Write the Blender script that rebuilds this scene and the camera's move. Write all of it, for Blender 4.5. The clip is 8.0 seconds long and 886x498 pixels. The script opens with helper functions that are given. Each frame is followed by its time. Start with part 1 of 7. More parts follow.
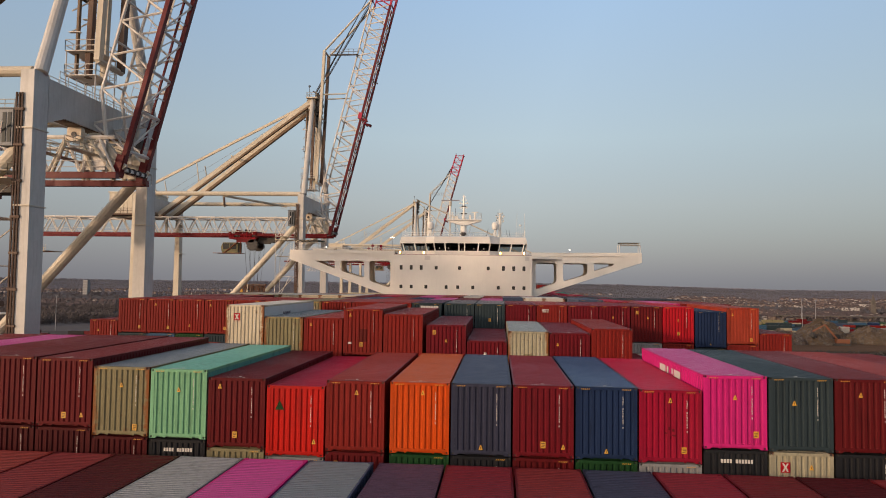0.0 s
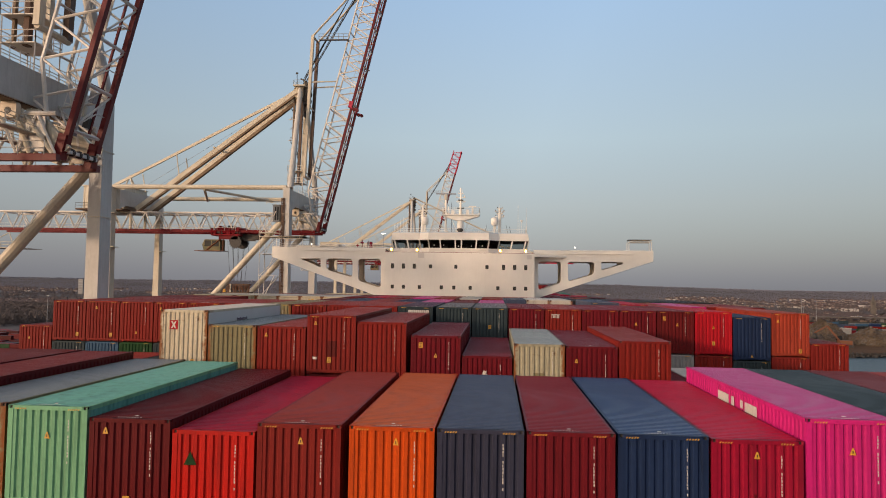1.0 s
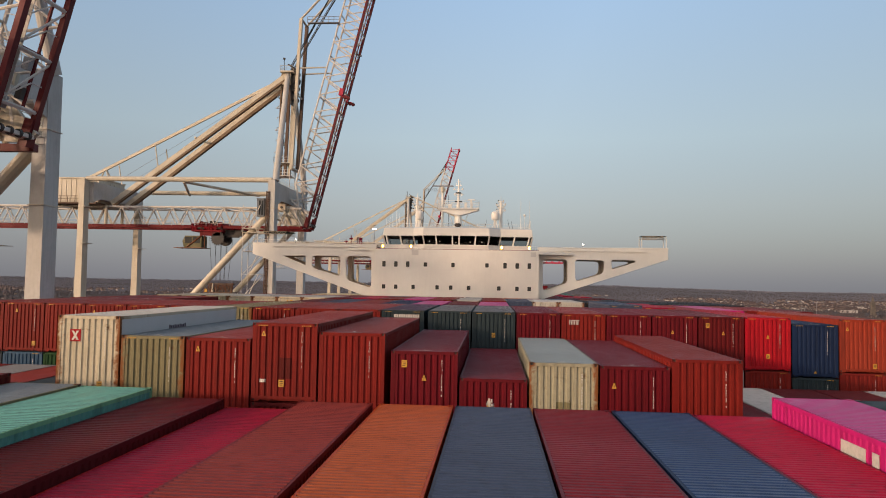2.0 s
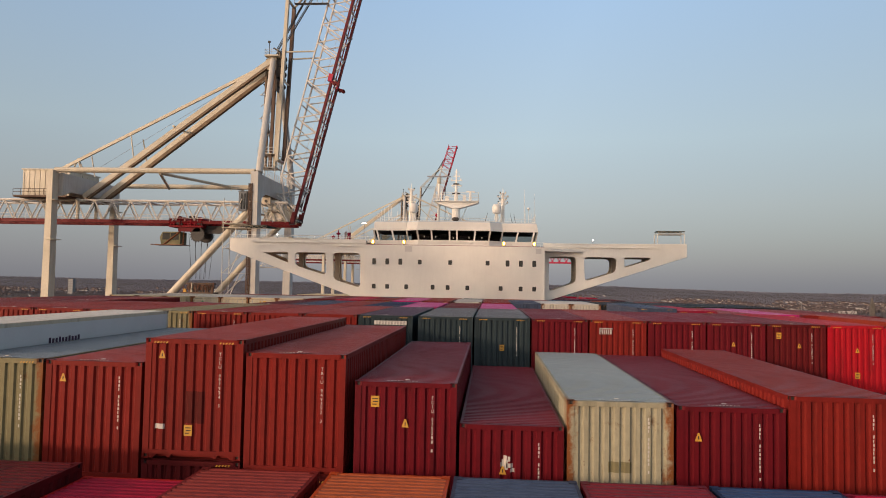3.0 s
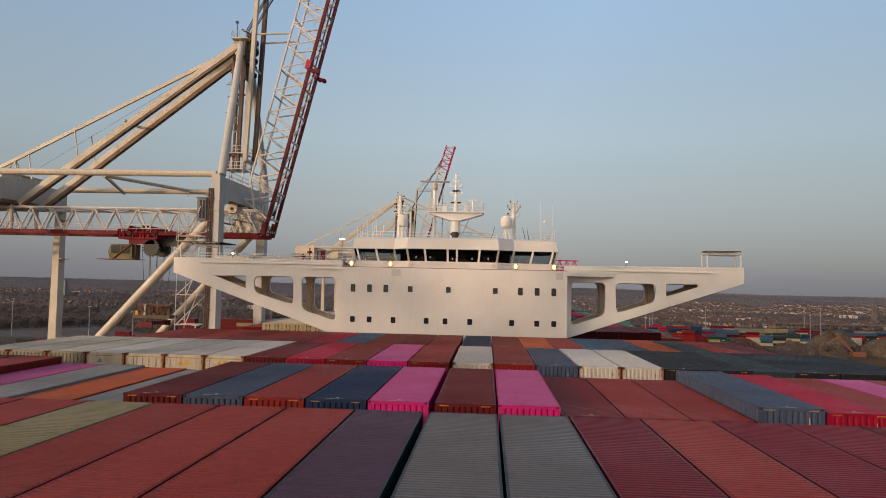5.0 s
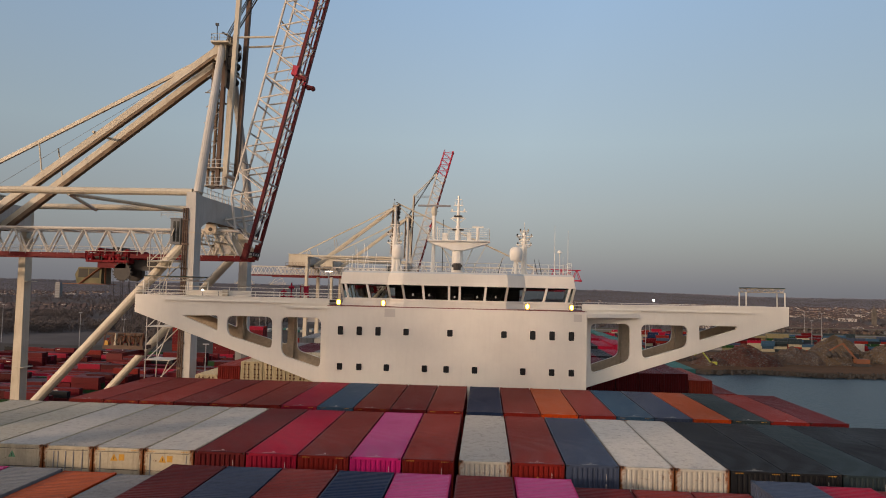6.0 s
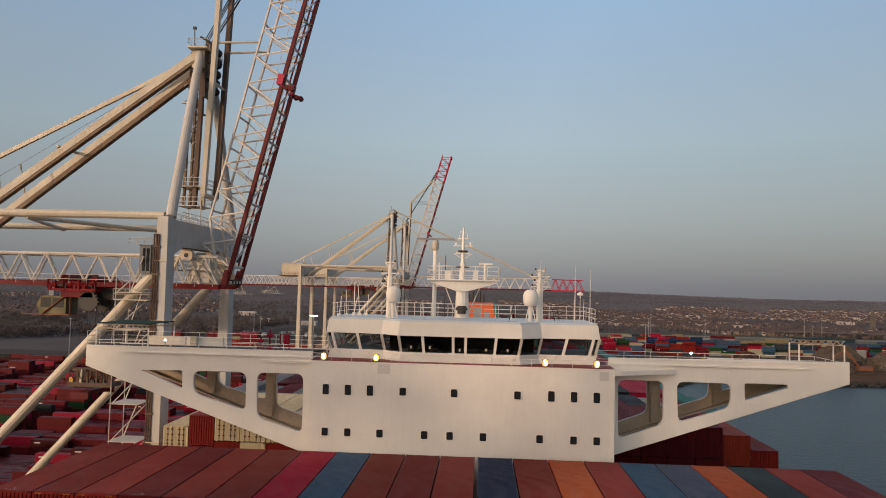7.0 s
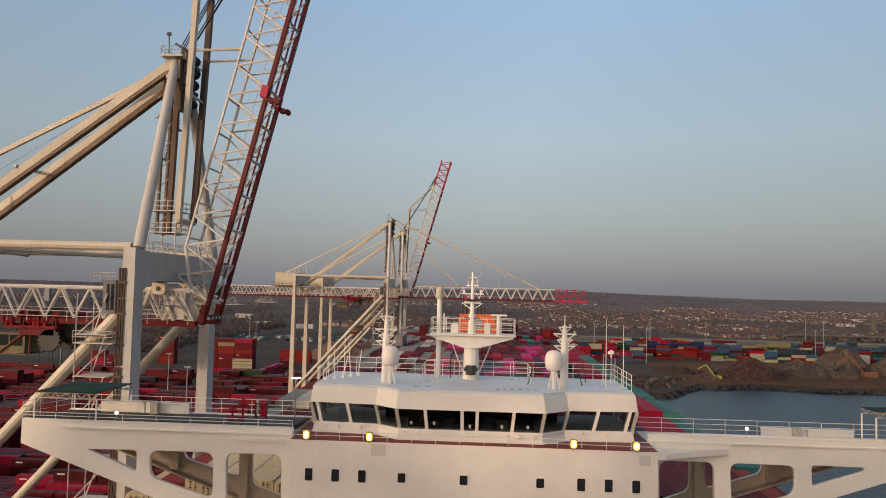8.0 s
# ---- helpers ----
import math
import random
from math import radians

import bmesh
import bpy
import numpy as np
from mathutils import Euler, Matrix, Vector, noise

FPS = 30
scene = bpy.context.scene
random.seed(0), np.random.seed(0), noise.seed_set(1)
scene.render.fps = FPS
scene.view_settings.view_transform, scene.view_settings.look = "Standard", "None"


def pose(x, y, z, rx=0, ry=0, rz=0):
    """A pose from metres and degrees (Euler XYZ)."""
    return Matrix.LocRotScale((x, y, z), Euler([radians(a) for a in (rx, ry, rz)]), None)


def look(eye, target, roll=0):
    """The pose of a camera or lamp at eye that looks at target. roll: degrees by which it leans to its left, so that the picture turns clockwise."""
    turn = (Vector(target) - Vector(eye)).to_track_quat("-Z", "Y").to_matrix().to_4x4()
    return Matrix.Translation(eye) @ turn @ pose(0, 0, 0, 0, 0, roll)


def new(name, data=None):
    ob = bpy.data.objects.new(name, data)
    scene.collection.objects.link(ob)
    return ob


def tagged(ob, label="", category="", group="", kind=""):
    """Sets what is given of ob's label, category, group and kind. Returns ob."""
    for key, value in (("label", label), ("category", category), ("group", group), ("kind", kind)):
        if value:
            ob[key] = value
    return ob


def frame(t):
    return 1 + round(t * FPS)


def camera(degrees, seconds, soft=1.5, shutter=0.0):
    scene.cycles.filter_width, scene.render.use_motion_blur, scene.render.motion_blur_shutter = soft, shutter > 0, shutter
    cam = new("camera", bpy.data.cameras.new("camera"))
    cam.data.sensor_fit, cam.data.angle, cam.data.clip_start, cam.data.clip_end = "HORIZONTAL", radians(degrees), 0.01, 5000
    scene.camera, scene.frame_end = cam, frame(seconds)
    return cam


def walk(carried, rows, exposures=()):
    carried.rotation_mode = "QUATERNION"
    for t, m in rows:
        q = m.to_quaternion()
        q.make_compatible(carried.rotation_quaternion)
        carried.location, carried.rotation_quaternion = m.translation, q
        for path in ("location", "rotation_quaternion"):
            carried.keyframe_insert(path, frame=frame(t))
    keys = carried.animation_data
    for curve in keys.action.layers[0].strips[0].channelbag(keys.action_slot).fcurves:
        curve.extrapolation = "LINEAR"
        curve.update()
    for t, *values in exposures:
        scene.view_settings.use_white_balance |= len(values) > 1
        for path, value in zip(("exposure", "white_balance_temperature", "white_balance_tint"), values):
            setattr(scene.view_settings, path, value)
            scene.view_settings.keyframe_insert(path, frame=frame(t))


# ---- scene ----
cam = camera(64.0, 8.0, soft=0.98)
PATH = [
    (0, (4.487, -29.229, 49.078), (4.332, -27.237, 49.175), 0.8),
    (0.5, (4.385, -24.725, 49.093), (4.232, -22.733, 49.189), 0.9),
    (1, (4.23, -20.204, 49.089), (4.081, -18.212, 49.186), 0.9),
    (1.5, (4.021, -15.751, 49.06), (3.875, -13.759, 49.158), 1.0),
    (3, (3.31, -2.334, 48.868), (3.175, -0.341, 48.968), 1.1),
    (3.5, (3.014, 2.184, 48.966), (2.882, 4.177, 49.068), 1.2),
    (4, (2.732, 6.708, 49.325), (2.601, 8.701, 49.427), 1.2),
    (5.5, (1.689, 19.855, 53.842), (1.566, 21.849, 53.947), 1.3),
    (6, (1.174, 24.399, 55.596), (1.055, 26.392, 55.703), 1.3),
    (6.5, (0.693, 28.756, 57.463), (0.578, 30.75, 57.571), 1.4),
    (7, (0.091, 33.168, 59.379), (-0.019, 35.162, 59.488), 1.4),
    (7.5, (-0.488, 37.516, 61.383), (-0.594, 39.511, 61.492), 1.4),
    (8, (-1.044, 41.909, 63.339), (-1.148, 43.904, 63.448), 1.4),
]
walk(cam, [(t, look(eye, target, roll)) for t, eye, target, roll in PATH], [(0, 0.05), (1.5, 0.05), (3.0, 0.08), (3.5, 0.09), (4.2, 0.03), (5.5, -0.13), (6, -0.19), (6.5, -0.24), (7, -0.19), (7.5, -0.13), (8, -0.1)])

# ---------------------------------------------------------------- sky, sun
SUN_AZ, SUN_EL = radians(228.0), radians(9.0)
world = bpy.data.worlds.new("dusk_sky")
scene.world = world
world.use_nodes = True
wn = world.node_tree
sky = wn.nodes.new("ShaderNodeTexSky")
sky.sky_type = "NISHITA"
sky.sun_disc = False
sky.sun_elevation, sky.sun_rotation = SUN_EL, SUN_AZ
sky.air_density, sky.dust_density, sky.ozone_density = 1.0, 2.5, 1.0
# the dusk haze: grey-mauve at the horizon, pale above it, clear blue overhead
updown = wn.nodes.new("ShaderNodeSeparateXYZ")
wn.links.new(wn.nodes.new("ShaderNodeTexCoord").outputs["Generated"], updown.inputs[0])
haze = wn.nodes.new("ShaderNodeValToRGB")
HAZE = [(0.0, (0.228, 0.232, 0.262)), (0.03, (0.262, 0.272, 0.305)), (0.11, (0.35, 0.38, 0.41)), (0.2, (0.39, 0.473, 0.53)), (0.4, (0.32, 0.465, 0.665)), (0.6, (0.25, 0.33, 0.45)), (1.0, (0.15, 0.19, 0.26))]
while len(haze.color_ramp.elements) < len(HAZE):
    haze.color_ramp.elements.new(0.5)
for stop, (at_, col_) in zip(haze.color_ramp.elements, HAZE):
    stop.position, stop.color = at_, (*col_, 1)
wn.links.new(updown.outputs["Z"], haze.inputs[0])
both = wn.nodes.new("ShaderNodeMix")
both.data_type, both.blend_type = "RGBA", "ADD"
both.inputs["Factor"].default_value = 0.04
wn.links.new(haze.outputs[0], both.inputs["A"])
wn.links.new(sky.outputs[0], both.inputs["B"])
# warm glow of the hazy low sun, on its own side of the sky only
toward = wn.nodes.new("ShaderNodeVectorMath")
toward.operation = "DOT_PRODUCT"
wn.links.new(updown.inputs[0].links[0].from_socket, toward.inputs[0])
toward.inputs[1].default_value = (math.sin(SUN_AZ), math.cos(SUN_AZ), 0.08)
warm = wn.nodes.new("ShaderNodeMapRange")
warm.interpolation_type = "SMOOTHSTEP"
warm.inputs["From Min"].default_value, warm.inputs["From Max"].default_value, warm.inputs["To Max"].default_value = 0.1, 1.0, 1.0
wn.links.new(toward.outputs["Value"], warm.inputs["Value"])
glowmix = wn.nodes.new("ShaderNodeMix")
glowmix.data_type, glowmix.blend_type = "RGBA", "ADD"
glowmix.inputs["B"].default_value = (1.5, 1.02, 0.66, 1)
wn.links.new(warm.outputs["Result"], glowmix.inputs["Factor"])
wn.links.new(both.outputs["Result"], glowmix.inputs["A"])
# the sky is deepest at a right angle to the sun
def sky_math(op, a, b):
    n = wn.nodes.new("ShaderNodeMath")
    n.operation = op
    for k, v in enumerate((a, b)):
        if isinstance(v, float):
            n.inputs[k].default_value = v
        else:
            wn.links.new(v, n.inputs[k])
    return n.outputs[0]


square = sky_math("MULTIPLY", toward.outputs["Value"], toward.outputs["Value"])
across = sky_math("POWER", sky_math("SUBTRACT", 1.0, square), 4.0)
deep = wn.nodes.new("ShaderNodeVectorMath")
deep.operation = "SCALE"
wn.links.new(glowmix.outputs["Result"], deep.inputs[0])
# and a little dimmer again right across from it
facing = sky_math("MAXIMUM", sky_math("SUBTRACT", sky_math("MULTIPLY", toward.outputs["Value"], -1.0), 0.68), 0.0)
loss = sky_math("ADD", sky_math("MULTIPLY", across, 0.22), sky_math("MULTIPLY", facing, 0.75))
wn.links.new(sky_math("SUBTRACT", 1.02, loss), deep.inputs["Scale"])
wn.links.new(deep.outputs[0], wn.nodes["Background"].inputs[0])
wn.nodes["Background"].inputs[1].default_value = 1.0
sun_dir = Vector((math.sin(SUN_AZ) * math.cos(SUN_EL), math.cos(SUN_AZ) * math.cos(SUN_EL), math.sin(SUN_EL)))
sun = new("sun", bpy.data.lights.new("sun", "SUN"))
sun.data.energy, sun.data.angle, sun.data.color = 2.6, radians(3.0), (1.0, 0.68, 0.46)
sun.matrix_world = look((0, 0, 200), Vector((0, 0, 200)) - sun_dir)
scene.view_settings.exposure = 0.0


# ---------------------------------------------------------------- materials
def nodes_of(name):
    m = bpy.data.materials.new(name)
    m.use_nodes = True
    nt = m.node_tree
    return m, nt, nt.nodes["Principled BSDF"]


def noise_node(nt, vec, scale, detail=4.0, rough=0.6):
    n = nt.nodes.new("ShaderNodeTexNoise")
    n.inputs["Scale"].default_value, n.inputs["Detail"].default_value, n.inputs["Roughness"].default_value = scale, detail, rough
    nt.links.new(vec, n.inputs["Vector"])
    return n.outputs["Fac"]


def ramp(nt, fac, lo, hi):
    r = nt.nodes.new("ShaderNodeMapRange")
    r.inputs["From Min"].default_value, r.inputs["From Max"].default_value = lo, hi
    nt.links.new(fac, r.inputs["Value"])
    return r.outputs["Result"]


def blend(nt, fac, a, b, mode="MIX"):
    mx = nt.nodes.new("ShaderNodeMix")
    mx.data_type, mx.blend_type = "RGBA", mode
    for sock, v in ((mx.inputs["Factor"], fac), (mx.inputs["A"], a), (mx.inputs["B"], b)):
        if isinstance(v, (int, float)):
            sock.default_value = v
        elif isinstance(v, tuple):
            sock.default_value = (*v, 1.0)
        else:
            nt.links.new(v, sock)
    return mx.outputs["Result"]


def surface(name, col, rough=0.5, metal=0.0, dirt=(0.1, 0.085, 0.07), dirt_amount=0.35, big=0.35, fine=9.0, spots=None, spot_lo=0.68, bump=0.15, bump_scale=40.0, spec=0.4, grain=0.72, streak=0.0, vary=0.0):
    """Paint, metal, stone or earth with large stains, fine grain and, where asked for, rust spots."""
    m, nt, b = nodes_of(name)
    pos = nt.nodes.new("ShaderNodeNewGeometry").outputs["Position"]
    large = ramp(nt, noise_node(nt, pos, big, 5.0), 0.35, 0.75)
    small = ramp(nt, noise_node(nt, pos, fine, 3.0), 0.3, 0.75)
    tone = tuple(c * grain for c in col)
    c1 = blend(nt, small, tone, col)
    amount = nt.nodes.new("ShaderNodeMath")
    amount.operation = "MULTIPLY"
    nt.links.new(large, amount.inputs[0])
    amount.inputs[1].default_value = dirt_amount
    c2 = blend(nt, amount.outputs[0], c1, dirt)
    if streak:
        tall = nt.nodes.new("ShaderNodeVectorMath")
        tall.operation = "MULTIPLY"
        nt.links.new(pos, tall.inputs[0])
        tall.inputs[1].default_value = (3.2, 3.2, 0.35)
        run = nt.nodes.new("ShaderNodeMath")
        run.operation = "MULTIPLY"
        nt.links.new(ramp(nt, noise_node(nt, tall.outputs[0], 1.0, 5.0, 0.65), 0.5, 0.75), run.inputs[0])
        run.inputs[1].default_value = streak
        c2 = blend(nt, run.outputs[0], c2, tuple(0.45 * c for c in dirt))
    if streak >= 0.5:
        pale = tuple(min(0.7, 1.4 * c + 0.02) for c in col)
        c2 = blend(nt, ramp(nt, noise_node(nt, pos, 5.5, 9.0, 0.8), 0.67, 0.72), c2, pale)
    if spots:
        sp = ramp(nt, noise_node(nt, pos, 2.3, 8.0, 0.72), spot_lo, spot_lo + 0.05)
        c2 = blend(nt, sp, c2, spots)
    if vary:
        tint = nt.nodes.new("ShaderNodeMapRange")
        tint.inputs["To Min"].default_value, tint.inputs["To Max"].default_value = 1.0 - vary, 1.0 + vary
        nt.links.new(nt.nodes.new("ShaderNodeObjectInfo").outputs["Random"], tint.inputs["Value"])
        shade = nt.nodes.new("ShaderNodeVectorMath")
        shade.operation = "SCALE"
        nt.links.new(c2, shade.inputs[0])
        nt.links.new(tint.outputs["Result"], shade.inputs["Scale"])
        c2 = shade.outputs[0]
    nt.links.new(c2, b.inputs["Base Color"])
    r = nt.nodes.new("ShaderNodeMapRange")
    r.inputs["To Min"].default_value, r.inputs["To Max"].default_value = rough - 0.08, min(1.0, rough + 0.16)
    nt.links.new(large, r.inputs["Value"])
    nt.links.new(r.outputs["Result"], b.inputs["Roughness"])
    b.inputs["Metallic"].default_value = metal
    b.inputs["Specular IOR Level"].default_value = spec
    if bump:
        bp = nt.nodes.new("ShaderNodeBump")
        bp.inputs["Strength"].default_value, bp.inputs["Distance"].default_value = bump, 0.02
        nt.links.new(noise_node(nt, pos, bump_scale, 2.0), bp.inputs["Height"])
        nt.links.new(bp.outputs["Normal"], b.inputs["Normal"])
    return m


def glow(name, col, strength):
    m, nt, b = nodes_of(name)
    b.inputs["Base Color"].default_value = (*col, 1)
    b.inputs["Emission Color"].default_value = (*col, 1)
    b.inputs["Emission Strength"].default_value = strength
    return m


RUST = (0.11, 0.045, 0.02)
PAINTS = {
    "RB": ("oxide-red", (0.178, 0.0145, 0.011)),
    "RO": ("faded brick-red", (0.27, 0.036, 0.018)),
    "MR": ("wine-red", (0.115, 0.0065, 0.012)),
    "DR": ("dark maroon", (0.095, 0.0075, 0.0095)),
    "DM": ("very dark maroon", (0.055, 0.0055, 0.007)),
    "CR": ("crimson", (0.25, 0.0055, 0.027)),
    "CB": ("scarlet", (0.36, 0.007, 0.016)),
    "RD": ("bright red", (0.42, 0.012, 0.008)),
    "OR": ("orange", (0.46, 0.058, 0.006)),
    "NV": ("navy blue", (0.012, 0.025, 0.068)),
    "SN": ("slate navy", (0.033, 0.036, 0.062)),
    # mint with the cool sky light put into it, for roof and sides
    "TQ": ("turquoise", (0.12, 0.32, 0.27)),
    "CW": ("warm cream", (0.56, 0.48, 0.31)),
    "SB": ("slate blue", (0.05, 0.068, 0.115)),
    "BL": ("steel blue", (0.035, 0.08, 0.14)),
    "MG": ("mint green", (0.17, 0.38, 0.22)),
    "OL": ("olive grey", (0.2, 0.178, 0.1)),
    "GY": ("weathered grey", (0.22, 0.225, 0.23)),
    "PK": ("magenta pink", (0.48, 0.014, 0.155)),
    "DG": ("dark slate", (0.027, 0.042, 0.05)),
    "BK": ("charcoal", (0.017, 0.018, 0.021)),
    "WH": ("dirty white", (0.49, 0.47, 0.415)),
    "IV": ("ivory white", (0.52, 0.465, 0.345)),
    "CM": ("cream", (0.32, 0.3, 0.215)),
    "GN": ("dark green", (0.013, 0.05, 0.017)),
    "TL": ("teal", (0.05, 0.17, 0.15)),
    "PU": ("dull purple", (0.065, 0.038, 0.065)),
}
PAINT = {k: surface("paint_" + v[0].replace(" ", "_").replace("-", "_"), v[1], rough=0.46, dirt=tuple(0.62 * c + 0.25 * min(0.05, sum(v[1]) / 6) for c in v[1]), dirt_amount=0.4, big=0.16, fine=7.0, spec=0.1, grain=0.82, vary=0.08, streak=0.65, spots=RUST, spot_lo=0.66 if k in ("WH", "CM", "GY", "OL", "IV") else 0.71) for k, v in PAINTS.items()}



def rust_edged(code):
    """The paint of a light container, rusted through along its corner posts and rails."""
    m = PAINT[code].copy()
    m.name = "rust_edged_" + m.name
    nt = m.node_tree
    b = nt.nodes["Principled BSDF"]
    old = b.inputs["Base Color"].links[0].from_socket
    obj = nt.nodes.new("ShaderNodeTexCoord").outputs["Object"]
    sep = nt.nodes.new("ShaderNodeSeparateXYZ")
    nt.links.new(obj, sep.inputs[0])
    off = nt.nodes.new("ShaderNodeMath")
    off.operation = "SUBTRACT"
    nt.links.new(sep.outputs["X"], off.inputs[0])
    off.inputs[1].default_value = 1.219
    side = nt.nodes.new("ShaderNodeMath")
    side.operation = "ABSOLUTE"
    nt.links.new(off.outputs[0], side.inputs[0])
    lump = nt.nodes.new("ShaderNodeMath")
    lump.operation = "MULTIPLY_ADD"
    nt.links.new(noise_node(nt, obj, 3.0, 6.0, 0.7), lump.inputs[0])
    lump.inputs[1].default_value = 0.9
    nt.links.new(side.outputs[0], lump.inputs[2])
    front = ramp(nt, sep.outputs["Y"], 0.9, 0.1)
    mask = nt.nodes.new("ShaderNodeMath")
    mask.operation = "MULTIPLY"
    nt.links.new(ramp(nt, lump.outputs[0], 1.45, 1.62), mask.inputs[0])
    nt.links.new(front, mask.inputs[1])
    stained = blend(nt, ramp(nt, noise_node(nt, obj, 1.1, 7.0, 0.75), 0.6, 0.7), old, (0.13, 0.075, 0.04))
    nt.links.new(blend(nt, mask.outputs[0], stained, (0.17, 0.06, 0.02)), b.inputs["Base Color"])
    return m


EDGED = {c: rust_edged(c) for c in ("CM", "WH", "OL", "IV")}
WHITE = surface("ship_white_paint", (0.82, 0.785, 0.705), rough=0.42, dirt=(0.56, 0.53, 0.48), dirt_amount=0.55, big=0.16, fine=4.0, bump=0.05, grain=0.98, streak=0.06)
# Roof colours: sky reflection mixed into slate, blue-grey and faded pink; navy bluer.
ROOF_TINT = {"faded navy": surface("faded_navy_roof", (0.025, 0.052, 0.13), rough=0.4, dirt=(0.03, 0.04, 0.07), big=0.16, fine=7.0, spec=0.3, grain=0.85, streak=0.5, spots=RUST, spot_lo=0.74),
              "faded slate": surface("faded_slate_roof", (0.088, 0.088, 0.094), rough=0.4, dirt=(0.07, 0.062, 0.06), big=0.16, fine=7.0, spec=0.3, grain=0.85, streak=0.5, spots=RUST, spot_lo=0.7)}
ROOF_TINT["pale slate"] = surface("pale_slate_roof", (0.12, 0.145, 0.165), rough=0.38, dirt=(0.09, 0.11, 0.12), big=0.16, fine=7.0, spec=0.35, grain=0.88, streak=0.4, spots=RUST, spot_lo=0.74)
ROOF_TINT["pale blue-grey"] = surface("pale_blue_grey_roof", (0.2, 0.235, 0.24), rough=0.36, dirt=(0.14, 0.155, 0.145), big=0.16, fine=7.0, spec=0.4, grain=0.9, streak=0.3, spots=RUST, spot_lo=0.72)
ROOF_TINT["faded sky pink"] = surface("faded_pink_roof", (0.36, 0.04, 0.185), rough=0.4, dirt=(0.28, 0.04, 0.15), big=0.16, fine=7.0, spec=0.35, grain=0.88, streak=0.4)
ROOF_FADE = {"CR": (0.31, 0.0075, 0.034), "RB": (0.195, 0.03, 0.024), "DR": (0.125, 0.0165, 0.017), "MR": (0.14, 0.014, 0.021), "RO": (0.26, 0.048, 0.03), "OR": (0.37, 0.085, 0.03), "IV": (0.41, 0.4, 0.375), "CM": (0.36, 0.345, 0.29), "WH": (0.46, 0.45, 0.42)}
ROOF_FADE = {k: surface("weathered_roof_" + PAINTS[k][0].replace(" ", "_").replace("-", "_"), v, rough=0.5, dirt=tuple(0.7 * c for c in v), dirt_amount=0.5, big=0.16, fine=7.0, spec=0.14, grain=0.84, vary=0.2, streak=0.6, spots=RUST, spot_lo=0.73) for k, v in ROOF_FADE.items()}
DECK_RED = surface("red_deck_paint", (0.24, 0.03, 0.022), rough=0.6)
ROOF_PALE = surface("pale_blue_roof_paint", (0.62, 0.66, 0.68), rough=0.35, dirt=(0.45, 0.48, 0.5), grain=0.95)
CRANE = surface("crane_cream_paint", (0.53, 0.485, 0.39), rough=0.5, dirt=(0.37, 0.315, 0.225), dirt_amount=0.6, big=0.22, fine=3.0, grain=0.9, streak=0.3, spots=RUST, spot_lo=0.73)
CRANE_PALE = surface("crane_pale_paint", (0.47, 0.465, 0.445), rough=0.5, dirt=(0.34, 0.315, 0.27), dirt_amount=0.6, big=0.22, fine=3.0, grain=0.9, streak=0.3, spots=RUST, spot_lo=0.73)
CRANE_WHITE = surface("crane_white_lattice_paint", (0.64, 0.61, 0.56), rough=0.5, dirt=(0.42, 0.37, 0.3), dirt_amount=0.6, big=0.3, fine=3.0, grain=0.9, streak=0.3, spots=RUST, spot_lo=0.74)
# Cream browned by rust, with the dark tone of undersides mixed in.
RUST_SHADE = surface("rust_stained_cream", (0.2, 0.14, 0.085), rough=0.7, dirt=(0.1, 0.06, 0.04), dirt_amount=0.8, big=0.3, fine=2.0, streak=0.4)
CAB_BROWN = surface("weathered_cab_paint", (0.17, 0.14, 0.06), rough=0.6, dirt=(0.07, 0.08, 0.04), dirt_amount=0.9, big=0.6, fine=3.0)
CABIN_GREY = surface("blue_grey_cabin_paint", (0.13, 0.15, 0.17), rough=0.5)
CRANE_RED = surface("crane_red_paint", (0.125, 0.006, 0.009), rough=0.5, dirt=(0.075, 0.006, 0.008), dirt_amount=0.6, spec=0.25)
CRANE_BRIGHT = surface("crane_bright_red_paint", (0.22, 0.004, 0.012), rough=0.5, dirt=(0.07, 0.004, 0.006), dirt_amount=0.7, spec=0.12)
CRANE_TIP = surface("crane_tip_red_paint", (0.45, 0.016, 0.055), rough=0.45, dirt=(0.3, 0.012, 0.035), dirt_amount=0.4)
CRANE_RAIL = surface("crane_rail_red_paint", (0.15, 0.005, 0.01), rough=0.5, dirt=(0.06, 0.005, 0.007), dirt_amount=0.7, spec=0.15)
SMOOTH_WHITE = surface("smooth_white_sheet", (0.5, 0.51, 0.5), rough=0.35, dirt=(0.38, 0.38, 0.36), dirt_amount=0.4, grain=0.96)
RUSTY = surface("rusted_casting", (0.15, 0.06, 0.03), rough=0.85, dirt=(0.06, 0.03, 0.02), dirt_amount=0.7)
FIELD = surface("winter_fields", (0.118, 0.107, 0.108), rough=1.0, dirt=(0.066, 0.057, 0.053), dirt_amount=0.9, big=0.006, fine=0.03, bump=0.0, spec=0.1)
EARTH = surface("bare_earth", (0.13, 0.072, 0.038), rough=1.0, dirt=(0.06, 0.04, 0.026), dirt_amount=0.8, big=0.05, fine=0.5, bump=0.0, spec=0.1)
SPOIL = surface("dark_spoil", (0.062, 0.05, 0.042), rough=1.0, dirt=(0.035, 0.031, 0.028), dirt_amount=0.8, big=0.08, fine=0.6, bump=0.0, spec=0.1)
BROWN = surface("rusted_brown_steel", (0.12, 0.075, 0.05), rough=0.7, dirt=(0.07, 0.04, 0.03), dirt_amount=0.7)
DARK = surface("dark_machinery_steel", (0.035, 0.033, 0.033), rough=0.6)
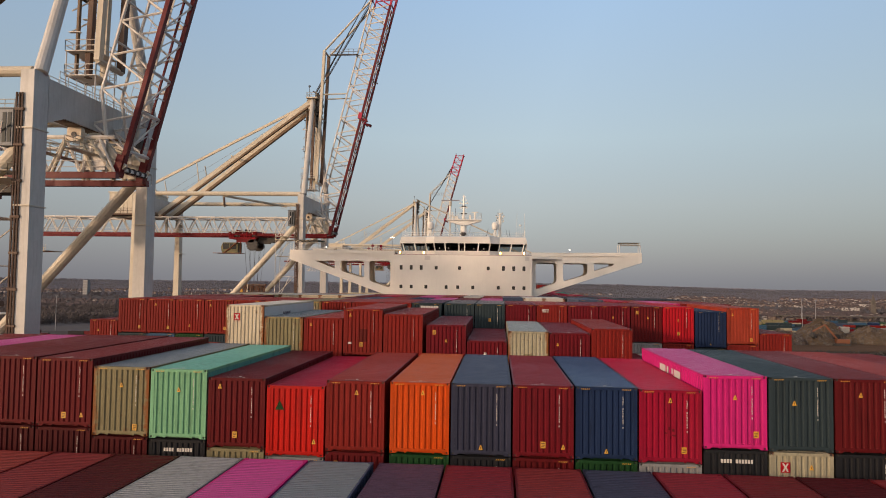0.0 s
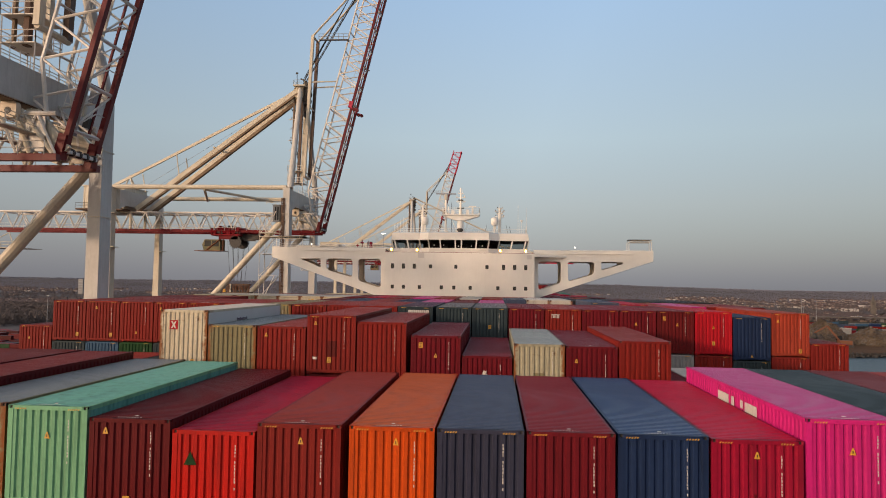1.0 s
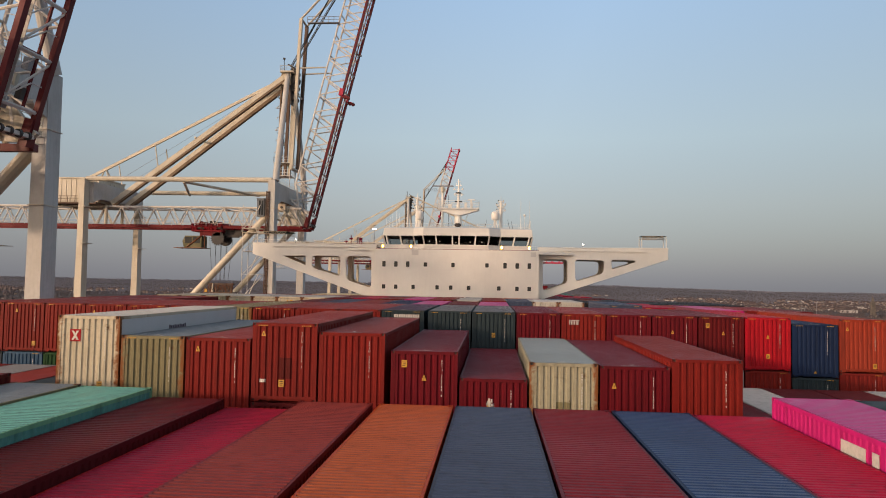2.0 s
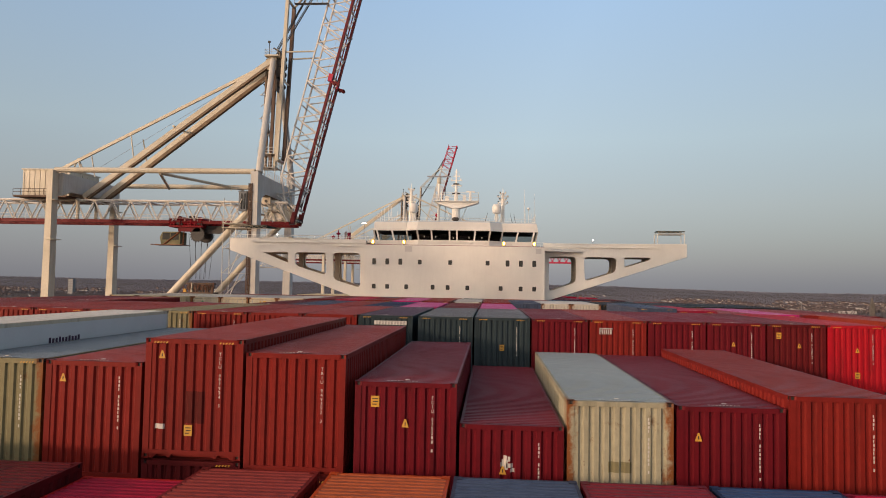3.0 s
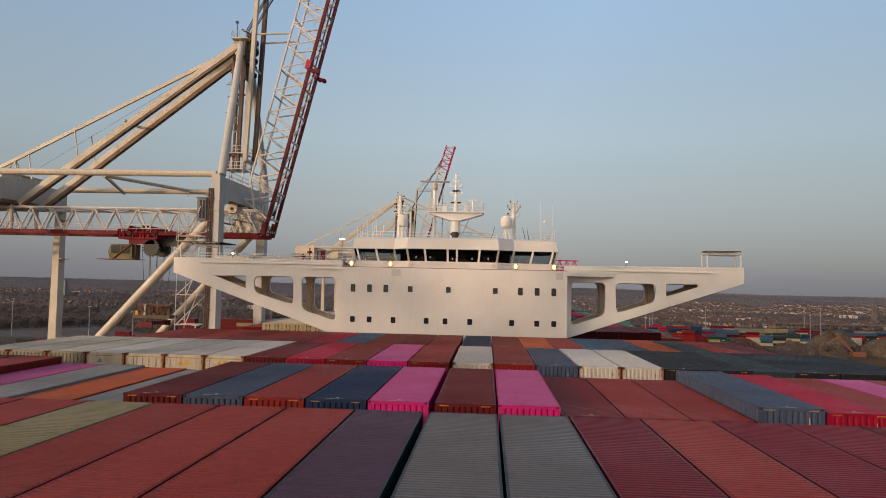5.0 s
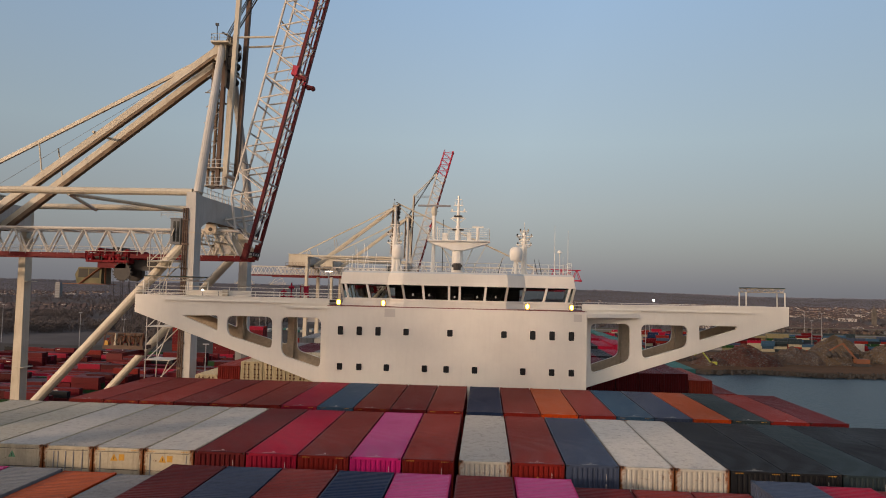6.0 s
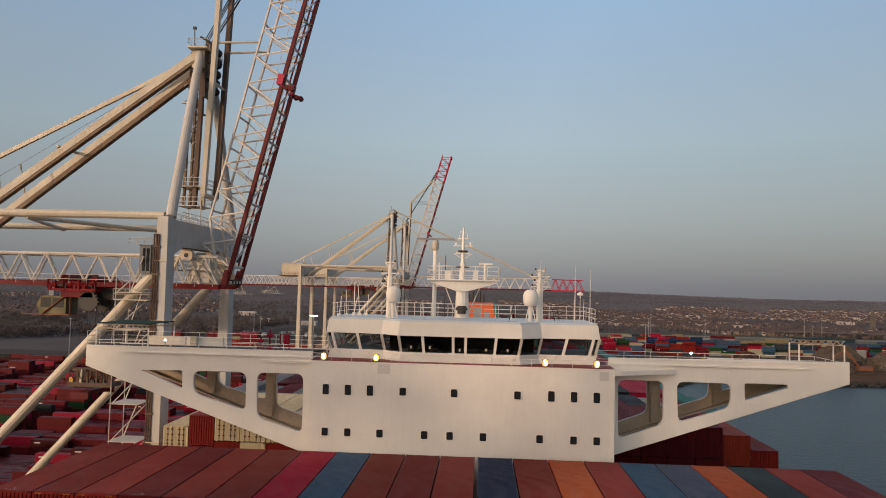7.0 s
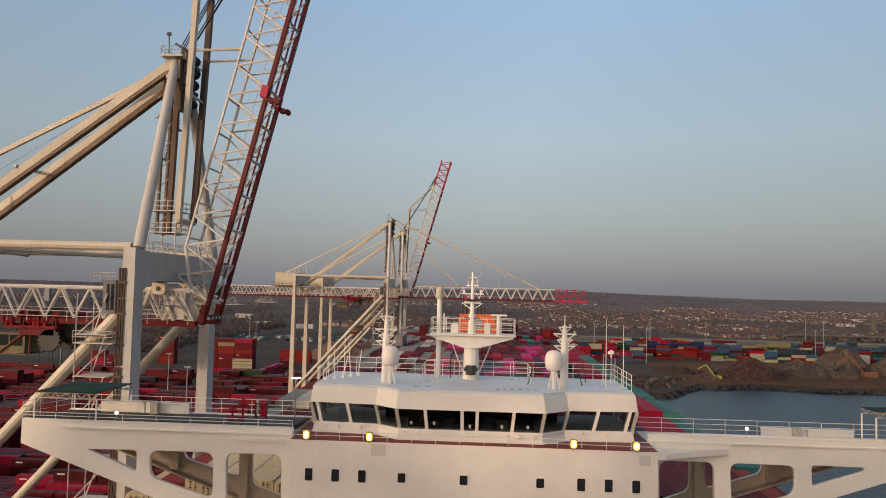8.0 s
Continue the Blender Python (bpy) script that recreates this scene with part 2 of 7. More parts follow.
GREY = surface("grey_steel", (0.3, 0.31, 0.33), rough=0.5)
YELLOW = surface("yellow_sticker", (0.6, 0.32, 0.03), rough=0.5, dirt=(0.3, 0.17, 0.05), dirt_amount=0.5, big=1.4)
BLACK = surface("black_print", (0.02, 0.018, 0.016), rough=0.6, dirt_amount=0.1)
FADED = surface("darkened_red_paint", (0.085, 0.0075, 0.006), rough=0.6, spec=0.15, dirt=(0.07, 0.009, 0.008), dirt_amount=0.6, big=2.0, fine=9.0)
PATCH = surface("grey_white_patch_paint", (0.62, 0.59, 0.545), rough=0.45, dirt=(0.55, 0.5, 0.45), grain=0.97)
LETTER = surface("white_lettering", (0.58, 0.56, 0.52), rough=0.5, dirt_amount=0.25)
HULL = surface("hull_paint", (0.05, 0.06, 0.075), rough=0.5)
ORANGE = surface("funnel_orange_paint", (0.75, 0.14, 0.03), rough=0.45)
GREEN_CANOPY = surface("green_canopy_sheet", (0.02, 0.06, 0.052), rough=0.8, dirt=(0.04, 0.05, 0.045), spec=0.1)
ASPHALT = surface("yard_ground", (0.075, 0.062, 0.052), rough=0.9, dirt=(0.045, 0.042, 0.037), dirt_amount=0.9, big=0.012, fine=0.25, bump=0.0, spec=0.1)
CONCRETE = surface("worn_concrete", (0.24, 0.22, 0.2), rough=0.9, dirt=(0.12, 0.11, 0.1), dirt_amount=0.8, big=0.03, fine=0.4, bump=0.0, spec=0.1)
VERGE = surface("winter_grass", (0.085, 0.085, 0.05), rough=1.0, dirt=(0.1, 0.085, 0.06), dirt_amount=0.8, big=0.03, fine=0.3, bump=0.0, spec=0.1)
DRY_GRASS = surface("dry_winter_grass", (0.17, 0.15, 0.1), rough=1.0, dirt=(0.1, 0.09, 0.07), dirt_amount=0.8, big=0.015, fine=0.2, bump=0.0, spec=0.1)
DARK_STONE = surface("wet_stone", (0.06, 0.055, 0.05), rough=0.8, dirt=(0.025, 0.024, 0.022), dirt_amount=0.8, big=0.2, fine=1.5, bump=0.0)
EARTH_PALE = surface("reddish_earth", (0.17, 0.11, 0.085), rough=1.0, dirt=(0.1, 0.07, 0.055), dirt_amount=0.8, big=0.05, fine=0.5, bump=0.0, spec=0.1)
RED_SCRAP = surface("rust_red_scrap", (0.095, 0.032, 0.025), rough=0.85, dirt=(0.05, 0.025, 0.02), dirt_amount=0.8, big=0.35, fine=1.4, bump=0.0)
GREY_SCRAP = surface("grey_scrap", (0.13, 0.13, 0.135), rough=0.6, dirt=(0.06, 0.05, 0.045), dirt_amount=0.8, big=0.35, fine=1.4, bump=0.0)
PALE_SCRAP = surface("pale_scrap", (0.22, 0.2, 0.18), rough=0.8, dirt=(0.1, 0.085, 0.07), dirt_amount=0.9, big=0.35, fine=1.4, bump=0.0)
TAN_SCRAP = surface("tan_scrap", (0.12, 0.085, 0.05), rough=0.85, dirt=(0.06, 0.05, 0.04), dirt_amount=0.8, big=0.35, fine=1.4, bump=0.0)
LIME = surface("lime_machine_paint", (0.33, 0.38, 0.03), rough=0.5)
RUST_ORANGE = surface("rust_orange_machine_paint", (0.2, 0.07, 0.028), rough=0.6)
WHITE_WALL = surface("white_render", (0.5, 0.47, 0.44), rough=0.8, dirt=(0.28, 0.25, 0.22), dirt_amount=0.7, big=0.02, fine=0.08, bump=0.0)
STONE = surface("shore_stone", (0.13, 0.115, 0.1), rough=0.95, dirt=(0.05, 0.045, 0.04), dirt_amount=0.8, big=0.2, fine=1.5, bump=0.4, bump_scale=3.0)
SCRAP = surface("scrap_metal_heap", (0.07, 0.042, 0.034), rough=0.9, dirt=(0.12, 0.1, 0.085), dirt_amount=0.8, big=0.35, fine=1.4, spots=(0.35, 0.33, 0.3), spot_lo=0.66, bump=0.0)
# Woods turn bluer with distance: the haze is put into their colour.
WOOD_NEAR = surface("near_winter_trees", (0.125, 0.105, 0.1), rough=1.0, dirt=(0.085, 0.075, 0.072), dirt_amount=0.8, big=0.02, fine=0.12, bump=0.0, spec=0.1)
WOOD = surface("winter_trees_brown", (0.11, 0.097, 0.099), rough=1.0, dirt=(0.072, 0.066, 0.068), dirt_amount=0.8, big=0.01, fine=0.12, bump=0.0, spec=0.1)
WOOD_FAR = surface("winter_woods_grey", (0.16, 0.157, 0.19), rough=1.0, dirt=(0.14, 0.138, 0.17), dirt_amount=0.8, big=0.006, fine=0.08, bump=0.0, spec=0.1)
HOUSE = surface("house_brick", (0.19, 0.135, 0.115), rough=0.9, dirt=(0.27, 0.23, 0.2), dirt_amount=0.9, big=0.02, fine=0.08, bump=0.0)
HOUSE_ROOF = surface("house_roof_tile", (0.09, 0.062, 0.058), rough=0.9, dirt=(0.055, 0.05, 0.055), dirt_amount=0.9, big=0.02, fine=0.08, bump=0.0)
LAMP_YELLOW = glow("sodium_lamp_glow", (1.0, 0.5, 0.04), 2.4)
LAMP_CORE = glow("sodium_lamp_core", (1.0, 0.82, 0.42), 12.0)
BEIGE = surface("beige_primer", (0.6, 0.51, 0.39), rough=0.6, dirt=(0.45, 0.37, 0.27), dirt_amount=0.6, big=0.3, fine=3.0)
LAMP_WHITE = glow("white_lamp_glow", (1.0, 0.92, 0.8), 4.0)

GLASS, gnt, gb = nodes_of("bridge_window_glass")
gb.inputs["Base Color"].default_value = (0.02, 0.022, 0.024, 1)
gb.inputs["Roughness"].default_value = 0.06
gb.inputs["Specular IOR Level"].default_value = 0.35

CLEAR_GLASS, cnt, cb = nodes_of("tinted_clear_glass")
cb.inputs["Base Color"].default_value = (0.27, 0.29, 0.29, 1)
cb.inputs["Roughness"].default_value = 0.0
cb.inputs["IOR"].default_value = 1.08
cb.inputs["Transmission Weight"].default_value = 1.0
WATER, wnt, wb = nodes_of("harbour_water")
wpos = wnt.nodes.new("ShaderNodeNewGeometry").outputs["Position"]
wcol = blend(wnt, ramp(wnt, noise_node(wnt, wpos, 0.01, 3.0), 0.35, 0.7), (0.008, 0.02, 0.028), (0.012, 0.027, 0.035))
wnt.links.new(wcol, wb.inputs["Base Color"])
wb.inputs["Roughness"].default_value = 0.3
wb.inputs["Specular IOR Level"].default_value = 0.18
wbp = wnt.nodes.new("ShaderNodeBump")
wbp.inputs["Strength"].default_value, wbp.inputs["Distance"].default_value = 0.9, 0.5
wnt.links.new(noise_node(wnt, wpos, 0.35, 5.0), wbp.inputs["Height"])
wnt.links.new(wbp.outputs["Normal"], wb.inputs["Normal"])


# ---------------------------------------------------------------- mesh building
class Geo:
    """Collects boxes, bars and sheets into one mesh."""

    def __init__(self):
        self.v, self.f = [], []

    def add(self, verts, faces):
        n = len(self.v)
        self.v += [tuple(p) for p in verts]
        self.f += [tuple(i + n for i in face) for face in faces]
        return self

    def box(self, x0, x1, y0, y1, z0, z1):
        return self.add([(x0, y0, z0), (x1, y0, z0), (x1, y1, z0), (x0, y1, z0), (x0, y0, z1), (x1, y0, z1), (x1, y1, z1), (x0, y1, z1)],
                        [(0, 3, 2, 1), (4, 5, 6, 7), (0, 1, 5, 4), (1, 2, 6, 5), (2, 3, 7, 6), (3, 0, 4, 7)])

    def taper(self, x, y, z0, z1, a0, b0, a1, b1):
        q = lambda a, b, z: [(x - a / 2, y - b / 2, z), (x + a / 2, y - b / 2, z), (x + a / 2, y + b / 2, z), (x - a / 2, y + b / 2, z)]
        return self.add(q(a0, b0, z0) + q(a1, b1, z1), [(0, 3, 2, 1), (4, 5, 6, 7), (0, 1, 5, 4), (1, 2, 6, 5), (2, 3, 7, 6), (3, 0, 4, 7)])

    def bar(self, p, q, r, n=6, r2=None, square=None):
        """A round bar from p to q, or a rectangular one of sides square."""
        p, q = Vector(p), Vector(q)
        d = (q - p).normalized()
        u = d.cross(Vector((0, 0, 1)) if abs(d.z) < 0.95 else Vector((0, 1, 0))).normalized()
        w = u.cross(d)
        if square:
            a, b = square[0] / 2, square[1] / 2
            ring = [u * -a + w * -b, u * a + w * -b, u * a + w * b, u * -a + w * b]
            rings = [ring, ring]
            n = 4
        else:
            cs = [(math.cos(2 * math.pi * i / n), math.sin(2 * math.pi * i / n)) for i in range(n)]
            rings = [[u * c * k + w * s * k for c, s in cs] for k in (r, r if r2 is None else r2)]
        vs = [p + o for o in rings[0]] + [q + o for o in rings[1]]
        fs = [(i, (i + 1) % n, n + (i + 1) % n, n + i) for i in range(n)] + [tuple(range(n - 1, -1, -1)), tuple(range(n, 2 * n))]
        return self.add(vs, fs)

    def prism(self, pts, axis, a, b):
        """A flat outline pushed along an axis from a to b."""
        put = {"x": lambda u, w, t: (t, u, w), "y": lambda u, w, t: (u, t, w), "z": lambda u, w, t: (u, w, t)}[axis]
        n = len(pts)
        vs = [put(u, w, a) for u, w in pts] + [put(u, w, b) for u, w in pts]
        fs = [(i, (i + 1) % n, n + (i + 1) % n, n + i) for i in range(n)] + [tuple(range(n - 1, -1, -1)), tuple(range(n, 2 * n))]
        return self.add(vs, fs)

    def lathe(self, prof, x, y, n=14):
        """A turned shape from (radius, height) pairs."""
        vs = [(x + r * math.cos(2 * math.pi * i / n), y + r * math.sin(2 * math.pi * i / n), z) for r, z in prof for i in range(n)]
        fs = [(k * n + i, k * n + (i + 1) % n, (k + 1) * n + (i + 1) % n, (k + 1) * n + i) for k in range(len(prof) - 1) for i in range(n)]
        fs += [tuple(range(n - 1, -1, -1)), tuple(range((len(prof) - 1) * n, len(prof) * n))]
        return self.add(vs, fs)

    def mesh(self, name, material=None, smooth=False):
        me = bpy.data.meshes.new(name)
        me.from_pydata(self.v, [], self.f)
        bm = bmesh.new()
        bm.from_mesh(me)
        bmesh.ops.recalc_face_normals(bm, faces=bm.faces)
        bm.to_mesh(me)
        bm.free()
        me.materials.append(material)
        if smooth:
            for p in me.polygons:
                p.use_smooth = len(p.vertices) == 4
        return me


def part(name, geo, material, parent, label="", smooth=False, kind=""):
    """One mesh object under a thing or a part; geo is a Geo or a finished mesh."""
    me = geo.mesh(name, material, smooth) if isinstance(geo, Geo) else geo
    ob = new(name, me)
    ob.parent = parent
    if not isinstance(geo, Geo) and material is not None and me.materials[0] is not material:
        ob.material_slots[0].link = "OBJECT"
        ob.material_slots[0].material = material
    return tagged(ob, label, kind=kind)


def thing(name, label, category, group="", kind="", at=(0, 0, 0)):
    ob = new(name)
    ob.empty_display_size = 0.5
    ob.location = at
    return tagged(ob, label, category, group, kind)


def structure(name, geo, material, label, category):
    return tagged(new(name, geo.mesh(name, material)), label, category, "", "structure")


def rail(geo, pts, h=1.05, r=0.025, step=1.6, bars=3):
    """A handrail with posts and bars along a line of points."""
    for a, b in zip(pts, pts[1:]):
        a, b = Vector(a), Vector(b)
        n = max(1, round((b - a).length / step))
        for i in range(n + 1):
            p = a.lerp(b, i / n)
            geo.bar(p, p + Vector((0, 0, h)), r, 4)
        for k in range(1, bars + 1):
            o = Vector((0, 0, h * k / bars))
            geo.bar(a + o, b + o, r, 4)
    return geo


# ---------------------------------------------------------------- containers
W, L, HC, STD = 2.438, 12.192, 2.896, 2.591
PITCH, GAP, BAY = 2.52, 0.12, 14.6


def corrugated(a0, a1, b0, b1, pitch, depth):
    """Ribbed sheet: pairs (along, in) swept from b0 to b1."""
    n = round((a1 - a0) / pitch)
    p = (a1 - a0) / n
    prof = []
    for i in range(n):
        s = a0 + i * p
        prof += [(s, 0), (s + 0.44 * p, 0), (s + 0.6 * p, depth), (s + 0.84 * p, depth)]
    prof.append((a1, 0))
    return prof


def sheet(geo, prof, put, b0, b1):
    vs = [put(a, d, b0) for a, d in prof] + [put(a, d, b1) for a, d in prof]
    n = len(prof)
    return geo.add(vs, [(i, i + 1, n + i + 1, n + i) for i in range(n - 1)])


CONTAINER_MESH = {}
for H in (HC, STD):
    g = Geo()
    for x in (0.0, W - 0.15):
        for y in (0.0, L - 0.15):
            g.box(x, x + 0.15, y, y + 0.15, 0.1, H - 0.1)
    for y in (0.0, L - 0.12):
        g.box(0.15, W - 0.15, y, y + 0.12, H - 0.13, H - 0.012)
        g.box(0.15, W - 0.15, y, y + 0.12, 0.1, 0.2)
        for x, s in ((0.15, 1), (W - 0.15, -1)):
            g.prism([(x, 0.0), (x + s * 0.1, 0.0), (x + s * 0.22, 0.11), (x, 0.11)], "y", y + 0.01, y + 0.1)
            g.prism([(x + s * 0.46, 0.02), (x + s * 0.52, 0.02), (x + s * 0.6, 0.11), (x + s * 0.4, 0.11)], "y", y + 0.02, y + 0.1)
    for x in (0.0, W - 0.07):
        g.box(x, x + 0.07, 0.15, L - 0.15, H - 0.13, H - 0.012)
        g.box(x, x + 0.07, 0.15, L - 0.15, 0.03, 0.19)
    fr = g.mesh("container_frame")
    g = Geo()
    sheet(g, corrugated(0.15, W - 0.15, 0, 0, 0.236, 0.047), lambda a, d, b: (a, 0.018 + d, b), 0.17, H - 0.13)
    fw = g.mesh("container_front_wall")
    g = Geo()
    for k in (0, 1):
        x0, x1 = (0.155, W / 2 - 0.005) if k == 0 else (W / 2 + 0.005, W - 0.155)
        g.box(x0, x1, L - 0.08, L - 0.02, 0.17, H - 0.13)
        for i in range(5):
            z = 0.3 + i * (H - 0.5) / 5
            g.box(x0 + 0.1, x1 - 0.1, L - 0.03, L - 0.005, z, z + 0.32)
        for x in (x0 + 0.28, x1 - 0.28):
            g.bar((x, L + 0.0, 0.12), (x, L + 0.0, H - 0.1), 0.02, 6)
    bw = g.mesh("container_door_wall")
    g = Geo()
    sheet(g, corrugated(0.15, L - 0.15, 0, 0, 0.278, 0.036), lambda a, d, b: (0.008 + d, a, b), 0.19, H - 0.13)
    lw = g.mesh("container_side_wall")
    g = Geo()
    sheet(g, corrugated(0.15, L - 0.15, 0, 0, 0.278, 0.036), lambda a, d, b: (W - 0.008 - d, a, b), 0.19, H - 0.13)
    rw = g.mesh("container_side_wall")
    g = Geo()
    sheet(g, corrugated(0.12, L - 0.12, 0, 0, 0.21, 0.021), lambda a, d, b: (b, a, H - 0.004 - d), 0.07, W - 0.07)
    g.box(0.14, 0.62, 0.12, 0.2, H - 0.012, H - 0.003).box(W - 0.62, W - 0.14, 0.12, 0.2, H - 0.012, H - 0.003)
    rf = g.mesh("container_roof")
    g = Geo()
    g.box(0.07, W - 0.07, 0.1, L - 0.1, 0.03, 0.12)
    fl = g.mesh("container_floor")
    CONTAINER_MESH[H] = (fr, fw, bw, lw, rw, rf, fl)


def casting_mesh():
    """A corner casting with its hand holes in three faces."""
    bm = bmesh.new()
    bmesh.ops.create_cube(bm, size=1.0)
    bmesh.ops.scale(bm, vec=(0.168, 0.178, 0.122), verts=bm.verts)
    outer = [f for f in bm.faces if abs(f.normal.y) > 0.9 or abs(f.normal.x) > 0.9]
    bmesh.ops.inset_individual(bm, faces=outer, thickness=0.034)
    for f in outer:
        bmesh.ops.translate(bm, verts=f.verts, vec=f.normal * -0.05)
        # black faces stand in for the shade inside the holes
        f.material_index = 1
    me = bpy.data.meshes.new("corner_casting")
    bm.to_mesh(me)
    bm.free()
    return me


for me in [m for ms in CONTAINER_MESH.values() for m in ms]:
    me.materials.clear()
    me.materials.append(PAINT["RB"])
CAST = casting_mesh()
CAST.materials.append(PAINT["RB"])
CAST.materials.append(BLACK)

# hazard stripes, stickers and marks, each a small raised plate
STRIPE = Geo()
for i in range(5):
    x = 0.02 + i * 0.075
    STRIPE.prism([(x, 0.0), (x + 0.034, 0.0), (x + 0.064, 0.045), (x + 0.03, 0.045)], "y", 0.0, 0.004)
STRIPE = STRIPE.mesh("hazard_stripes", YELLOW)
CODE = Geo()
for i in range(14):
    if i not in (4, 12):
        CODE.box(0.004 * (i % 2), 0.036 if i % 3 else 0.026, 0, 0.003, -i * 0.094, -i * 0.094 + (0.07 if i % 2 else 0.06))
CODE = CODE.mesh("code_mark", LETTER)
ROW_CODE = Geo()
for i in range(12):
    if i not in (4, 11):
        ROW_CODE.box(i * 0.115, i * 0.115 + 0.085, 0, 0.004, 0, 0.15)
ROW_CODE = ROW_CODE.mesh("row_code", LETTER)
TRI = Geo().prism([(-0.085, 0.0), (0.085, 0.0), (0.02, 0.19), (-0.02, 0.19)], "y", 0.0, 0.004).mesh("warning_triangle", YELLOW)
TRI_MARK = Geo().box(-0.012, 0.012, -0.003, 0.0, 0.045, 0.12).mesh("warning_mark", BLACK)
PLATE = Geo().box(-0.1, 0.1, 0.0, 0.004, 0.0, 0.26).mesh("height_sticker", YELLOW)
PLATE_BARS = Geo()
for k in range(3):
    PLATE_BARS.box(-0.07 + 0.02 * (k == 1), 0.07 - 0.03 * (k == 0), -0.003, 0.0, 0.05 + k * 0.065, 0.075 + k * 0.065)
PLATE_BARS = PLATE_BARS.mesh("sticker_print", BLACK)
TOPMARK = Geo()
for i in range(9):
    TOPMARK.box(i * 0.085, i * 0.085 + 0.05, 0, 0.05, 0, 0.003)
TOPMARK = TOPMARK.mesh("roof_code_mark", LETTER)
KNOB = Geo().box(-0.05, 0.05, 0, 0.07, 0, 0.012).mesh("roof_plate", LETTER)


def container(x, y, top, code, H=HC, full=True, marks=None, door_front=False, label=""):
    """One shipping container, its lower front corner at x, y; top is the height of its roof."""
    z = top - H
    fr, fw, bw, lw, rw, rf, fl = CONTAINER_MESH[H]
    name, _ = PAINTS[code]
    ob = thing("shipping_container", label or f"{name} painted corrugated steel shipping container in a stack", "container", "containers on deck", at=(x, y, z))
    if door_front:
        ob.matrix_basis = pose(x + W, y + L, z, 0, 0, 180)
    m = EDGED.get(code, PAINT[code]) if full else PAINT[code]
    part("frame", fr, m, ob)
    part("front_wall", fw, m, ob)
    part("side_wall", lw, m, ob)
    part("side_wall", rw, m, ob)
    part("roof", rf, ROOF_FADE.get(code, m), ob)
    if full:
        part("door_wall", bw, m, ob)
        part("floor", fl, m, ob)
    elif door_front:
        part("door_wall", bw, m, ob)
    for cx in (0.081, W - 0.081):
        for cy in ((0.086, L - 0.086) if full else (0.086,)):
            for cz in ((0.061, H - 0.061) if full else (H - 0.061,)):
                c = part("corner_casting", CAST, RUSTY if code in ("WH", "CM", "OL") and cz > 1 else m, ob)
                c.location = (cx, cy, cz)
    if full and (int(x * 7.3 + y) % 5) < 3:
        o = part("roof_code_mark", TOPMARK, None, ob, kind="stuff")
        o.location = (0.75, 0.17, H - 0.001)
        o = part("roof_plate", KNOB, None, ob)
        o.location = (1.2, 0.42, H - 0.004)
    for kind, px, pz in marks or ():
        mesh = {"stripe": STRIPE, "code": CODE, "row": ROW_CODE, "tri": TRI, "plate": PLATE}[kind]
        o = part({"stripe": "hazard_stripes", "code": "code_mark", "row": "row_code", "tri": "warning_triangle", "plate": "height_sticker"}[kind], mesh, None, ob, kind="stuff" if kind in ("code", "stripe", "row") else "")
        o.location = (px, {"stripe": -0.005, "code": 0.0145, "row": 0.006}.get(kind, 0.0125), pz)
        if kind == "tri":
            part("warning_mark", TRI_MARK, None, o)
        if kind == "plate":
            part("sticker_print", PLATE_BARS, None, o, kind="stuff")
    return ob


def column_x(c):
    i = int(c[1:])
    return GAP + PITCH * i if c[0] == "R" else -GAP - PITCH * i - W


COLUMNS = [f"L{i}" for i in range(11, -1, -1)] + [f"R{i}" for i in range(11)]

# bay by bay, from port to starboard: paint, and roof height where it differs from the bay's own
BAYS = [
    (-14.6, 42.3, "RB DR RB DR DR DR RB DR DM GY PK SB".split() + "PU MR DR SN MR DR DM DR DR RB DR".split(), {}),
    (0.0, 45.0, "DR WH DR PK DR DR DR OL MG DR RD RB".split() + "OR SN MR NV CR PK DG DR RB DR DR".split(),
     dict(L11=45.6, L10=45.6, L9=45.65, L8=45.65, L7=45.68, L6=45.7, L5=45.66, L4=45.35, L3=45.3, L1=44.73, R4=44.95, R5=45.57, R6=45.55, R7=45.55, R8=45.55, R9=45.5, R10=42.9)),
    (14.6, 44.1, "DR GY DR GY RB DG OR IV OL RB RB RB".split() + "MR MR CM MR RB DR WH DR DR WH DR".split(),
     dict(L4=47.55, L3=46.85, L2=46.83, L1=47.43, L0=47.14, R0=46.53, R1=45.6, R2=46.22, R3=46.17, R4=46.47, R5=43.9, R6=43.9, R7=43.9, R8=43.9, R9=43.9, R10=43.9)),
    (29.2, 47.45, "RB RB RB RB RB RB RB OL RB RB RB DG".split() + "DG DG MR RB MR MR DR CB NV RO RB".split(), dict(L11=45.62, R8=47.13, R10=45.45)),
    (43.8, 47.38, "RB DR RB PK GY OR GY DR SB RB NV PK".split() + "DR PK DR RB RB SB CR RB PK RB DR".split(),
     dict(L5=46.85, L6=46.9, L7=47.0, L8=47.0, R2=47.05, R3=47.05, R4=47.05, R5=47.62, R6=47.5)),
    (58.4, 47.42, "CM CM CM IV IV IV IV DR CR RB PK RB".split() + "WH RB SB WH WH BK BK DG BK BK BK".split(), {}),
    (73.0, 47.22, "RB RB RB RB DR RB RB CR BL RB DR RB".split() + "NV RB OR RB BL SB OR DG RB DR DG".split(), dict(L11=44.6, R10=44.3)),
]
BELOW = "RB DR BK DG RB NV GY DR RB CM DR GN RB BK SB DR".split()
